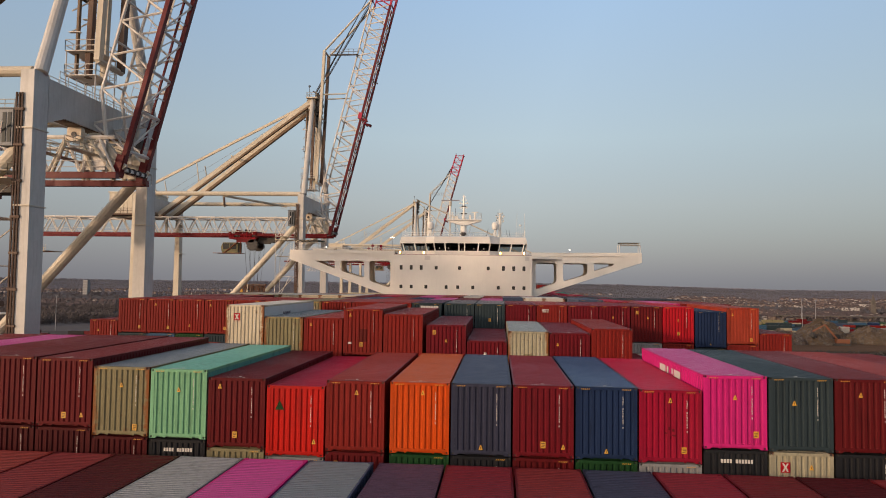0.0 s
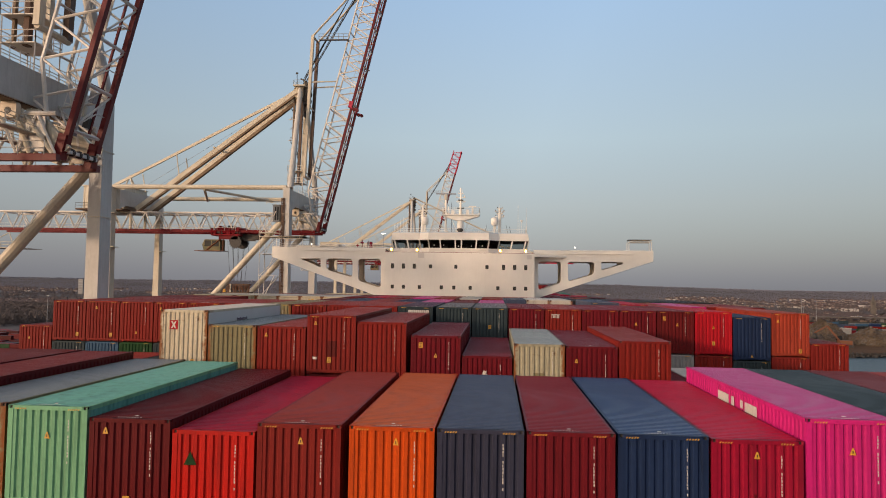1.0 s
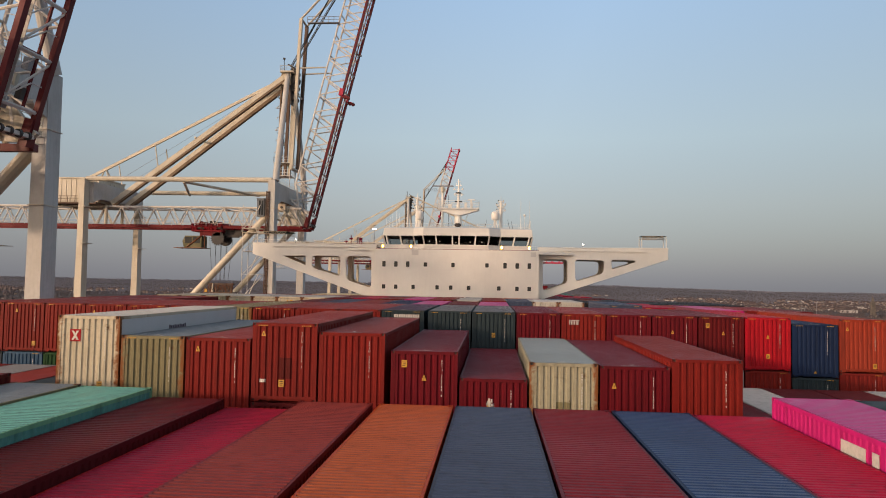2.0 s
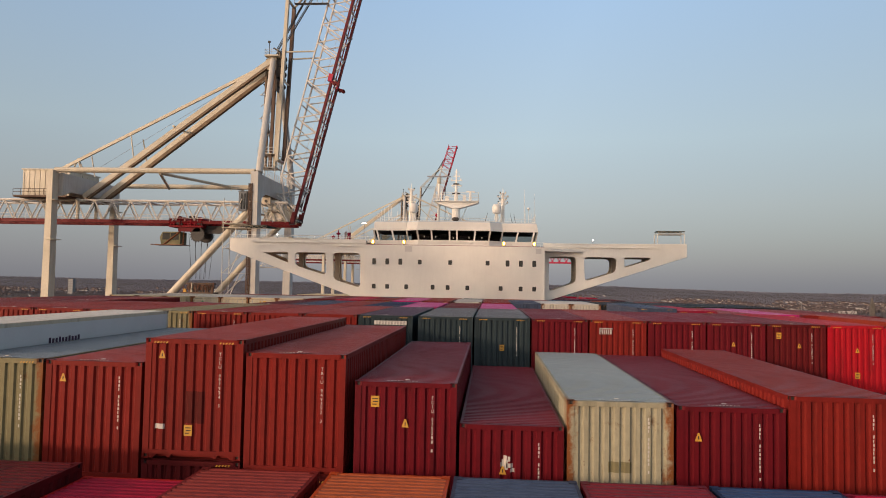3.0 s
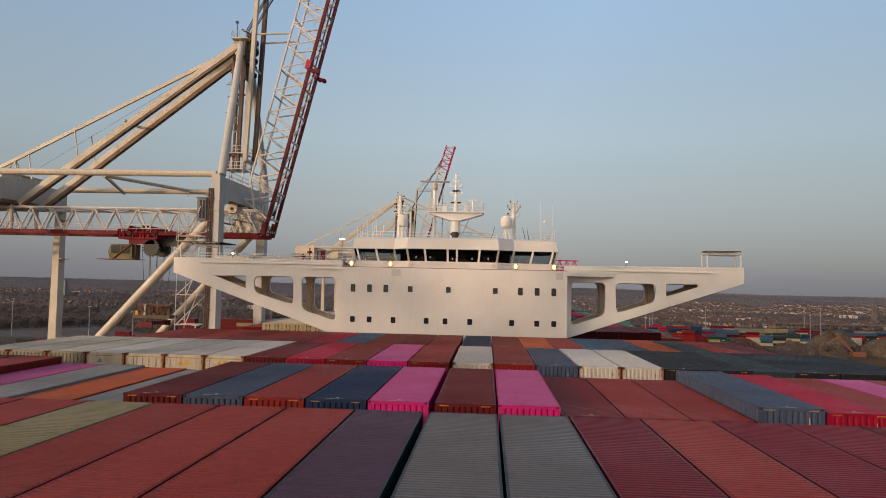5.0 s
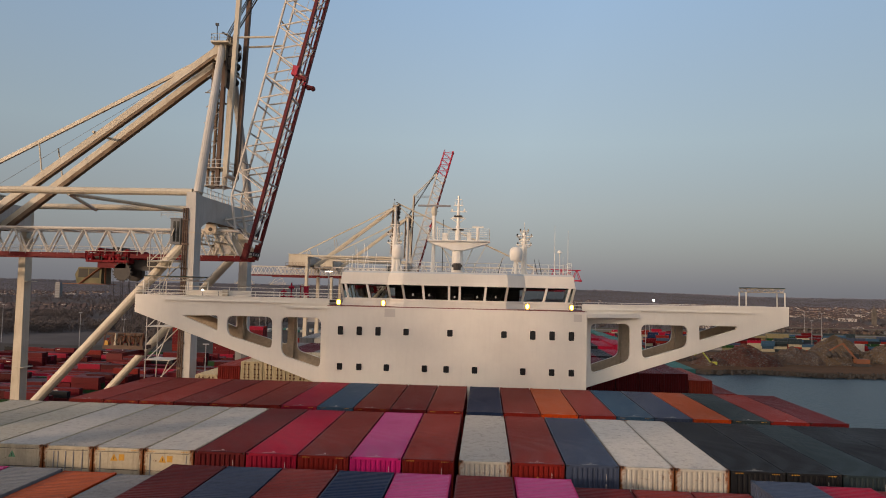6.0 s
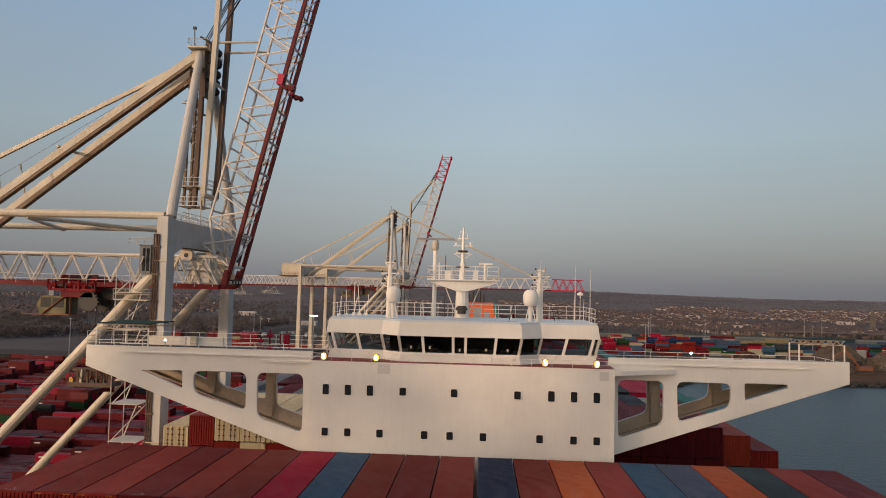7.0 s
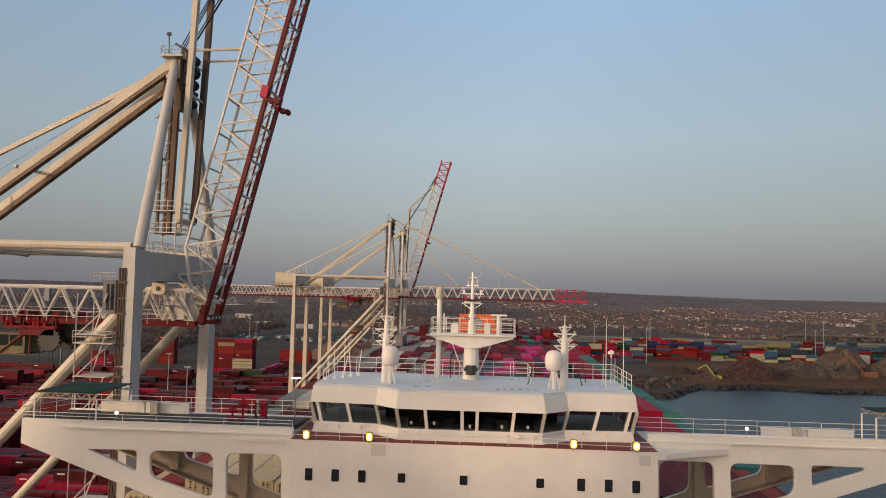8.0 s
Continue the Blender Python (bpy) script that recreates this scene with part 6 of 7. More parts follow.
    for s in (-1, 1):
        part("boom_chord", Geo().bar(P(0, s * 2.2, 0), P(LT, s * 2.2, 0), 0, square=(0.42, 0.55)), CRANE_RED, c, "dark red lower chord of the boom")
        part("boom_tip_chord", Geo().bar(P(LT, s * 2.2, 0), P(LB, s * 2.2, 0), 0, square=(0.42, 0.55)), CRANE_TIP, c)
        g = Geo().bar(P(7, s * 1.8, 4.3), P(LT, s * 1.8, 4.3), 0.17, 6).bar(P(0, s * 2.2, 1.2), P(7, s * 1.8, 4.3), 0.2, 6)
        truss(g, P(2, s * 2.2, 0.2), P(LT, s * 2.2, 0.2), P(2, s * 1.8, 4.3), P(LT, s * 1.8, 4.3), 14, 0.12)
        part("boom_truss", g, CRANE_WHITE, c, kind="stuff")
        g = Geo().bar(P(LT, s * 1.8, 4.3), P(LB, s * 1.8, 4.1), 0.17, 6)
        truss(g, P(LT, s * 2.2, 0.2), P(LB, s * 2.2, 0.2), P(LT, s * 1.8, 4.3), P(LB, s * 1.8, 4.1), 4, 0.13)
        part("boom_tip_truss", g, CRANE_TIP, c, kind="stuff")
    g = Geo()
    for k in range(int((LT - 2) // 4)):
        a = 2 + k * 4.0
        g.bar(P(a, -2.2, 0), P(a, 2.2, 0), 0.17, 5).bar(P(a, -2.2, 0), P(a + 4, 2.2, 0), 0.1, 5)
        g.bar(P(a + 2, -1.8, 4.3), P(a + 2, 1.8, 4.3), 0.12, 5).bar(P(a, -2.2, 0.2), P(a + 2, 1.8, 4.3), 0.09, 5)
    part("boom_lacing", g, CRANE_WHITE, c, kind="stuff")
    g = Geo()
    for k in range(3):
        a = LT + 0.5 + k * 4.0
        g.bar(P(a, -2.2, 0), P(a, 2.2, 0), 0.17, 5).bar(P(a, -1.8, 4.2), P(a, 1.8, 4.2), 0.12, 5)
    part("boom_tip_lacing", g.bar(P(LB, -2.2, 0), P(LB, 2.2, 0), 0.5, 6), CRANE_TIP, c, kind="stuff")
    for s in (-1, 1):
        block = part("boom_sheave_block", Geo().bar(P(24.9, s * 2.35, 0.2), P(26.2, s * 2.35, 0.2), 0, square=(0.75, 0.95)), CRANE_TIP, c)
        part("sheave_arm", Geo().bar(P(25.0, s * 2.35, 0.2), P(24.9, s * 2.35, -1.2), 0, square=(0.3, 0.4)), CRANE_TIP, block)
        for h in (-0.6, -1.25):
            part("sheave", Geo().bar(P(24.8, s * 2.35 - 0.22, h), P(24.8, s * 2.35 + 0.22, h), 0.34, 10), CRANE_RED, block)
    part("boom_whip", Geo().bar(P(33.2, -2.2, 0), P(33.0, -2.2, -1.6), 0.05, 4).box(*[v for w in (P(33.0, 0, -1.6).x,) for v in (w - 0.12, w + 0.12)], -2.62, -2.38, P(33.0, 0, -1.6).z - 0.1, P(33.0, 0, -1.6).z + 0.1), DARK, c)
    # grated walkway, stringer and cross lacing between the two chords
    part("boom_stringer", Geo().bar(P(2.0, 0.7, 0.15), P(LT, 0.7, 0.15), 0, square=(0.16, 0.22)), CRANE_RED, c, "dark red inner stringer of the boom")
    g = Geo()
    for k in range(int((LT - 2) // 2)):
        a = 2 + k * 2.0
        g.bar(P(a, -2.15, 0.05), P(a + 2, 0.7, 0.05), 0.06, 4).bar(P(a + 2, 0.7, 0.05), P(a + 2, 2.15, 0.05), 0.05, 4)
        g.bar(P(a, -2.15, 1.1), P(a, -2.15, 0.1), 0.03, 4)
    g.bar(P(2, -1.5, 0.1), P(LT, -1.5, 0.1), 0, square=(0.5, 0.06)).bar(P(2, -2.15, 1.1), P(LT, -2.15, 1.1), 0.03, 4)
    part("boom_gangway", g, CRANE_WHITE, c, kind="stuff")
    for y in (2.2, -2.2):
        foot = part("boom_foot", Geo().bar(P(-0.6, y, 0.2), P(1.5, y, 0.2), 0, square=(0.7, 0.9)), CRANE_RED, c)
    part("foot_plate", Geo().bar(P(0.1, -2.0, 0.0), P(0.1, 2.0, 0.0), 0, square=(0.9, 0.3)), CRANE_WHITE, foot, "white pierced plate between the chords")
    for y in (-1.5, -0.5, 0.5, 1.5):
        part("foot_sheave", Geo().bar(P(0.2, y - 0.12, -0.25), P(0.2, y + 0.12, -0.25), 0.32, 10), DARK, foot)
    for a, y, w, m in ((1.6, -1.2, 0.5, GREY), (2.6, 0.3, 0.45, DARK), (3.4, -0.6, 0.35, CRANE), (4.8, 0.2, 0.5, GREY)):
        part("foot_box", Geo().bar(P(a, y, 0.35), P(a + 0.9, y, 0.35), 0, square=(w, w)), m, foot)
    part("foot_arch", Geo().bar(P(1.5, -1.9, 0.3), P(5.6, -1.9, 0.3), 0.11, 6).bar(P(5.6, -1.9, 0.3), P(6.2, -1.3, 0.3), 0.11, 6).bar(P(6.2, -1.3, 0.3), P(6.2, 1.3, 0.3), 0.11, 6), CRANE_RED, foot)
    # plated hinge posts and gussets under the portal beam
    for s in (-1, 1):
        part("hinge_gusset", Geo().prism([(WSX + 0.6, 62.9), (WSX + 1.7, 62.9), (-30.6, 59.7), (-31.4, 59.1), (WSX + 2.2, 59.1)], "y", s * 2.2 - 0.22, s * 2.2 + 0.22), CRANE, c, "cream hinge plate of the boom")
        part("hinge_post", Geo().bar((WSX + 1.5, s * 2.3, 62.8), (WSX + 0.2, s * 2.3, 59.2), 0, square=(0.5, 0.75)), CRANE, c)
        lug = part("hinge_lug", Geo().prism(rounded(WSX - 0.7, WSX + 0.7, 61.9, 63.3, 0.4), "y", s * 3.4 - 0.3, s * 3.4 + 0.3), BEIGE, c, "beige lifting lug under the portal beam")
        part("lug_pin", Geo().bar((WSX, s * 3.4 - 0.36, 62.5), (WSX, s * 3.4 + 0.36, 62.5), 0.26, 10), DARK, lug)
        part("hinge_panel", Geo().box(WSX + 0.4, WSX + 2.6, s * 2.75 - 0.06, s * 2.75 + 0.06, 59.3, 62.2), CRANE_WHITE, c)
    # brown sheet: the tone of the beam's unlit underside, put in as colour
    part("beam_soffit", Geo().box(WSX - 0.66, WSX + 0.66, -HY + 3.4, HY - 3.4, 63.22, 63.3), RUST_SHADE, c, "brown underside of the portal beam, rust and shade in its colour")
    for x in (WSX - 2.6, WSX + 1.4):
        g = Geo().box(x - 0.5, x + 0.5, -6.5, 6.5, 60.7, 60.78)
        part("hinge_walkway", rail(rail(g, [(x - 0.5, -6.5, 60.78), (x - 0.5, 6.5, 60.78)], 1.1, 0.035, 1.3, 2), [(x + 0.5, -6.5, 60.78), (x + 0.5, 6.5, 60.78)], 1.1, 0.035, 1.3, 2), CRANE, c, kind="stuff")
    if raised:
        for s in (-1, 1):
            part("forestay", Geo().bar((-32.9, s * 2.0, 98.3), (-34.0, s * 2.0, 70.0), 0, square=(0.55, 0.75)), CRANE if s < 0 else BROWN, c, "folded hanging forestay bar")
            part("forestay", Geo().bar((-34.9, s * 1.3, 88.5), (-35.4, s * 1.3, 68.5), 0, square=(0.5, 0.6)), BROWN if s < 0 else CRANE, c)
            part("forestay_link", Geo().bar((-32.9, s * 2.0, 98.3), P(50.5, s * 1.8, 4.3), 0.2, 6), CRANE, c)
            part("forestay_link", Geo().bar((-33.3, s * 2.0, 88.9), P(29.6, s * 1.8, 4.3), 0.14, 6), CRANE, c)
            part("luffing_rope", Geo().bar((-35.0, s * 0.8, 89.3), P(54.0, s * 1.7, 4.4), 0.07, 4).bar((-35.0, s * 0.4, 89.3), P(54.5, s * 1.4, 4.4), 0.07, 4).bar((-35.0, s * 1.1, 89.5), P(53.5, s * 1.8, 4.4), 0.07, 4), DARK, c)
        for x, z, r in ((-32.9, 98.3, 0.22), (-34.0, 70.0, 0.3), (-33.4, 84.0, 0.16)):
            part("forestay_spreader", Geo().bar((x, -2.2, z), (x, 2.2, z), r, 6), CRANE, c)
        part("boom_platform", rail(Geo().box(-31.5, -25.5, -2.9, -2.0, 97.24, 97.3), [(-31.5, -2.8, 97.3), (-25.5, -2.8, 97.3)], 1.1, 0.05, 1.0, 2), GREY, c)
    else:
        for s in (-1, 1):
            part("forestay", Geo().bar((-34.6, s * 1.4, 89.2), P(53, s * 1.8, 4.3), 0.24, 6).bar((-34.6, s * 1.2, 88.4), P(23, s * 1.8, 4.3), 0.2, 6), CRANE, c)
        part("forestay_spreader", Geo().bar(P(33, -2.4, 14.0), P(33, 2.4, 14.0), 0.16, 5).bar(P(33, -2.0, 14.0), P(28, -1.8, 4.3), 0.1, 5).bar(P(41, 2.0, 10.3), P(37, 1.8, 4.3), 0.1, 5), CRANE, c)
    return c


for cy, lift, foot_x in ((119.5, 76.4, -30.6), (37.2, 75.6, -31.25), (357.0, 74.8, -31.2)):
    quay_crane(cy, lift, "tall cream quay crane with its red lattice boom raised", foot_x)
quay_crane(311.0, 0.0, "cream quay crane with its lattice boom lowered over the ship")

# ---------------------------------------------------------------- land, water, far shore
def hill(x, y):
    d = min(1.0, max(0.0, y - 1150.0) / 3300.0)
    k = 43.0 + 6.0 * noise.noise(Vector((x / 900.0, y / 1300.0, 0.3))) + 13.0 * math.exp(-((x - 0.06 * y) / (0.15 * y + 100)) ** 2) - 7.0 * max(0.0, min(1.0, (x - 0.2 * y) / 1000.0))
    return k * d ** 1.3


SHORE = [(-31.8, 470), (40, 470), (84, 492), (100, 503), (121, 505), (140, 535), (156, 556), (166, 552), (197, 562), (222, 557), (240, 550), (290, 556), (380, 585), (520, 625), (720, 660), (1200, 720), (2500, 780), (4900, 850)]
NY = 30
ys = [1000 + (4900 - 1000) * (k / NY) ** 1.3 for k in range(NY + 1)]
xs = [-4900 + 9800 * k / 70 for k in range(71)]
g = Geo()
vs = [(x, y, hill(x, y)) for y in ys for x in xs]
n = len(xs)
g.add(vs, [(j * n + i, j * n + i + 1, (j + 1) * n + i + 1, (j + 1) * n + i) for j in range(NY) for i in range(n - 1)])
far = [(x, 1000.0, 0.0) for x in reversed(xs)]
g.add([(-4900, -900, 0), (-31.8, -900, 0)] + [(x, y, 0) for x, y in SHORE] + far, [tuple(range(2 + len(SHORE) + len(far)))])
edge = [(-31.8, -900)] + SHORE
g.add([(x, y, 0) for x, y in edge] + [(x, y, -9.0) for x, y in edge], [(i, i + 1, len(edge) + i + 1, len(edge) + i) for i in range(len(edge) - 1)])
land = structure("ground", g, ASPHALT, "grey asphalt port ground running into low wooded hills", "ground")
land.data.materials.append(FIELD)
for f in land.data.polygons:
    if f.center.y > 1000.0:
        f.material_index = 1
structure("water", Geo().add([(-60, -900, -3.0), (4900, -900, -3.0), (4900, 900, -3.0), (-60, 900, -3.0)], [(0, 1, 2, 3)]), WATER, "calm grey-blue harbour water", "water")
structure("quay_wall", Geo().box(-32.2, -31.5, -900, 470, -8.0, 0.35), STONE, "stone-grey concrete quay edge", "quay")
structure("scrub", Geo().add([(-4900, 600, 0.1), (-330, 600, 0.1), (-270, 655, 0.1), (-265, 1000, 0.1), (-4900, 1000, 0.1)], [(0, 1, 2, 3, 4)]), FIELD, "dull brown scrub behind the quayside yard", "ground")
structure("track", Geo().box(-330, -95, 498, 512, 0.05, 0.08), CONCRETE, "pale worn concrete track across the yard", "road")
structure("road", Geo().box(140, 1100, 1040, 1064, 0.05, 0.3), CONCRETE, "pale road behind the far yard", "road")
structure("verge", Geo().box(140, 1100, 1064, 1096, 0.05, 0.2), VERGE, "dull green grass verge beside the far road", "verge")
structure("rough_grass", Geo().box(60, 1100, 900, 1039, 0.03, 0.1), DRY_GRASS, "dry tan grass between the yard and the far road", "ground")

bank = [(x, y, 0.05) for x, y in SHORE[5:15]]
g = Geo().add(bank + [(x, y + 24, 0.5) for x, y, z in bank], [(i, i + 1, len(bank) + i + 1, len(bank) + i) for i in range(len(bank) - 1)])
structure("bank", g, EARTH, "strip of bare brown earth along the far bank", "bank")
structure("scrapyard_ground", Geo().add([(x, y + 20, 0.3) for x, y in SHORE[5:15]] + [(720, 735, 0.3), (380, 735, 0.3), (150, 700, 0.3)], [tuple(range(13))]), EARTH, "dark brown churned earth of the scrapyard", "ground")
rnd = random.Random(3)
g = Geo()
for (x0, y0), (x1, y1) in zip(SHORE[1:14], SHORE[2:15]):
    k = int(math.hypot(x1 - x0, y1 - y0) / 0.8)
    for i in range(k):
        t = rnd.random()
        x, y, s = x0 + (x1 - x0) * t + rnd.uniform(-2, 2), y0 + (y1 - y0) * t + rnd.uniform(-6, 1), rnd.uniform(0.4, 1.3)
        z = -2.6 + (y - (y0 + (y1 - y0) * t) + 6) * 0.4
        g.taper(x, y, z - s, z + s * 0.6, s * rnd.uniform(1.2, 2), s * 1.6, s * 0.7, s * rnd.uniform(0.5, 1.0))
tagged(new("shore_rocks", g.mesh("shore_rocks", DARK_STONE)), "dark wet boulders along the far bank", "rocks", "", "stuff")


def material_bay(x, y, w, d, seed):
    """A low pen of stacked concrete blocks with a dark mound of spoil in it."""
    r = random.Random(seed)
    o = thing("material_bay", "pen of dark concrete blocks with a mound of spoil in it", "storage bay", "bays on the spit", at=(x, y, 0))
    for i in range(int(w / 2.6)):
        for z in (0.0, 1.2):
            part("block", Geo().box(i * 2.6 - w / 2, i * 2.6 + 2.45 - w / 2, d / 2, d / 2 + 1.3, z, z + 1.1 + r.uniform(-0.1, 0.1)), STONE, o)
    for s in (-1, 1):
        for i in range(int(d / 2.6)):
            part("block", Geo().box(s * w / 2 - 0.6, s * w / 2 + 0.6, i * 2.6 - d / 2, i * 2.6 + 2.4 - d / 2, 0, 1.3 + r.choice((0, 0, 1.1))), STONE, o)
    g = Geo()
    for _ in range(160):
        a, t = r.uniform(0, 6.28), math.sqrt(r.random())
        s = r.uniform(0.5, 1.5)
        px, py, pz = 0.42 * w * t * math.cos(a), 0.4 * d * t * math.sin(a), 3.6 * (1 - t)
        g.taper(px, py, -0.2 if pz < 1 else pz - 1, pz + s * 0.5, 1.8 * s, 1.8 * s, s * 0.6, s * 0.8)
    part("spoil_mound", g, SPOIL, o, kind="stuff")


for k, (x, y, w, d) in enumerate(((104, 524, 15, 10), (121, 533, 14, 10), (110, 545, 16, 11), (130, 556, 15, 10), (98, 560, 16, 12), (120, 574, 18, 12), (143, 572, 12, 9))):
    material_bay(x, y, w, d, 60 + k)


def heap(cx, cy, rx, ry, h, seed, mats, label, count=5500):
    """A heap of scrap: a lumpy mound covered in loose plates and lumps."""
    r = random.Random(seed)
    ob = thing("scrap_heap", label, "scrap heap", "scrap heaps", at=(cx, cy, 0))
    n, m = 26, 14
    vs, fs = [], []
    hgt = lambda a, t: h * (1 - t ** 2.4) * (0.85 + 0.35 * noise.noise(Vector((math.cos(a) * 2 + seed, math.sin(a) * 2, t * 3))))
    for j in range(m + 1):
        t = j / m
        for i in range(n):
            a = 2 * math.pi * i / n
            vs.append((rx * t * math.cos(a), ry * t * math.sin(a), max(0, hgt(a, t)) - (0.3 if j == m else 0)))
    for j in range(m):
        for i in range(n):
            fs.append((j * n + i, j * n + (i + 1) % n, (j + 1) * n + (i + 1) % n, (j + 1) * n + i))
    part("mound", Geo().add(vs, fs), mats[0], ob)
    sets = [Geo() for _ in mats]
    for _ in range(count):
        a, t = r.uniform(0, 2 * math.pi), math.sqrt(r.random())
        mixed = noise.noise(Vector((t * math.cos(a) * rx / 6.0, t * math.sin(a) * ry / 6.0, seed)))
        g = sets[min(len(sets) - 1, int(len(sets) * min(0.999, max(0.0, r.random() ** 1.5 + 0.45 * mixed))))]
        x, y, z = rx * t * math.cos(a), ry * t * math.sin(a), max(0, hgt(a, t))
        s = r.choice((0.2, 0.3, 0.4, 0.55, 0.9)) * r.uniform(0.7, 1.2)
        d = Vector((r.uniform(-1, 1), r.uniform(-1, 1), r.uniform(-0.4, 0.9))).normalized() * s
        g.bar((x - d.x, y - d.y, z - d.z * 0.5), (x + d.x, y + d.y, z + d.z), 0, square=(r.uniform(0.15, 0.8), r.uniform(0.1, 0.45)))
    for g, m in zip(sets, mats):
        part("loose_scrap", g, m, ob, kind="stuff")


RED_MIX = (RED_SCRAP, DARK, BROWN, RED_SCRAP, SCRAP, GREY_SCRAP, PALE_SCRAP)
GREY_MIX = (SCRAP, DARK, GREY_SCRAP, BROWN, TAN_SCRAP, GREY_SCRAP, PALE_SCRAP)
TAN_MIX = (TAN_SCRAP, DARK, SCRAP, BROWN, GREY_SCRAP, TAN_SCRAP, GREY_SCRAP, PALE_SCRAP)
heap(156, 620, 19, 14, 5.5, 5, (SPOIL, RED_SCRAP, DARK), "low mound of dark brown earth on the bank", 900)
for k, (cx, cy, rx, ry, h, mix, label) in enumerate((
        (206, 614, 29, 22, 14.5, RED_MIX, "rust-red heap of mixed scrap metal with white scraps"),
        (176, 601, 15, 11, 7, RED_MIX, "low rust-red heap of scrap metal at the bank"),
        (256, 637, 24, 20, 12.5, GREY_MIX, "grey heap of shredded scrap metal"),
        (284, 640, 22, 20, 12.5, TAN_MIX, "tan and grey heap of shredded scrap metal"),
        (304, 672, 26, 22, 20.5, TAN_MIX, "tall tan heap of shredded scrap metal"),
        (342, 660, 26, 22, 15.5, TAN_MIX, "tall tan heap of shredded scrap metal"),
        (392, 676, 36, 26, 24, RED_MIX, "rust-brown heap of mixed scrap metal"),
        (458, 700, 42, 28, 24, TAN_MIX, "tan heap of shredded scrap metal"))):
    heap(cx, cy - 14, rx, ry, h, 7 + k, mix, label)


def excavator(x, y, colour, turn, s=1.0):
    e = thing("excavator", f"{colour} tracked excavator with a raised arm at the scrap heaps", "excavator", at=(x, y, 0))
    e.matrix_basis = pose(x, y, 0.0, 0, 0, turn) @ Matrix.Scale(s, 4)
    m = RUST_ORANGE if colour == "rust-orange" else LIME
    for k in (-1.4, 1.4):
        part("track", Geo().prism(soft_corners([(-2.6, 0.0), (2.6, 0.0), (2.9, 0.9), (-2.9, 0.9)], 0.4), "y", k - 0.35, k + 0.35), DARK, e)
    part("body", Geo().box(-2.4, 1.6, -1.4, 1.4, 1.0, 2.4), m, e)
    part("cab", Geo().prism([(0.2, 2.4), (1.9, 2.4), (1.6, 3.9), (0.3, 3.9)], "y", -1.4, -0.2), GLASS, e)
    part("boom", Geo().bar((1.2, 0.3, 2.2), (5.2, 0.3, 7.2), 0, square=(0.35, 0.55)), m, e)
    part("stick", Geo().bar((5.2, 0.3, 7.2), (9.2, 0.3, 4.8), 0, square=(0.28, 0.42)), m, e)
    part("grab", Geo().lathe([(0.2, 4.6), (1.0, 3.8), (0.9, 3.0), (0.15, 2.4)], 9.2, 0.3, 8), DARK, e)


excavator(176, 580, "lime-yellow", 150, 1.5)
excavator(300, 610, "rust-orange", 175, 2.5)
for x, y, p in ((336, 700, "CR"), (346, 702, "WH"), (372, 706, "CR")):
    ob = thing("site_cabin", f"small {PAINTS[p][0]} cabin behind the scrap heaps", "cabin", at=(x, y, 0))
    part("wall", Geo().box(-4, 4, -2, 2, 0, 11.5), PAINT[p], ob)
    part("roof", Geo().box(-4.2, 4.2, -2.2, 2.2, 11.5, 11.8), PAINT["WH"], ob)

# ---------------------------------------------------------------- container yards
YARD_ME = Geo().box(0, L, 0, W, 0.08, 2.59)
for i in range(20):
    YARD_ME.box(0.3 + i * 0.6, 0.5 + i * 0.6, -0.03, 0.0, 0.25, 2.4)
YARD_ME = YARD_ME.mesh("yard_container", PAINT["RB"])
# Mostly dark reds: the yard's shade is put into the choice of paints.
YARD_PAINT = "MR DR DR MR DR DM DM MR CR RB DR MR BK CR DM GN DM DM DR MR DM MR DM DR DM".split()
rnd = random.Random(41)
placed = 0
rest = {}
bars = Geo()


def yard_box(x, y, z, p, where, along=False):
    global placed
    if placed < 70 and not along:
        placed += 1
        ob = new("shipping_container", YARD_ME)
        ob.location = (x, y, z)
        ob.material_slots[0].link = "OBJECT"
        ob.material_slots[0].material = PAINT[p]
        tagged(ob, f"{PAINTS[p][0]} steel container in the {where}", "container", f"containers in the {where}")
    elif along:
        rest.setdefault(p, Geo()).box(x, x + W, y, y + L, z + 0.05, z + 2.59)
    else:
        rest.setdefault(p, Geo()).box(x, x + L, y, y + W, z + 0.05, z + 2.59)
        for i in range(12 if y < 280 else 0):
            rest[p].box(x + 0.4 + i, x + 0.8 + i, y - 0.06, y, z + 0.25, z + 2.4)
    if not along and p in ("BK", "RB", "MR", "CR", "GN", "DM") and rnd.random() < 0.2:
        w = rnd.uniform(1.2, 3.4)
        bars.box(x + 1.2, x + 1.2 + w, y - 0.1, y - 0.07, z + 1.5, z + 1.9)


for block in range(13):
    for row in range(5):
        y = 186 + block * 23.0 + row * 2.9
        for k in range(24):
            x = -92 - k * 12.6 - (k // 6) * 9.0
            if x > -0.78 * (y + 20) and y < 478:
                high = max(0, min(5, round(3.3 + 1.8 * noise.noise(Vector((x / 40.0, y / 30.0, 8.0))) + rnd.uniform(-0.7, 0.7))))
                for t in range(high):
                    yard_box(x, y, t * 2.6, rnd.choice(YARD_PAINT + ["CR"] * (t == 3)), "quayside yard")
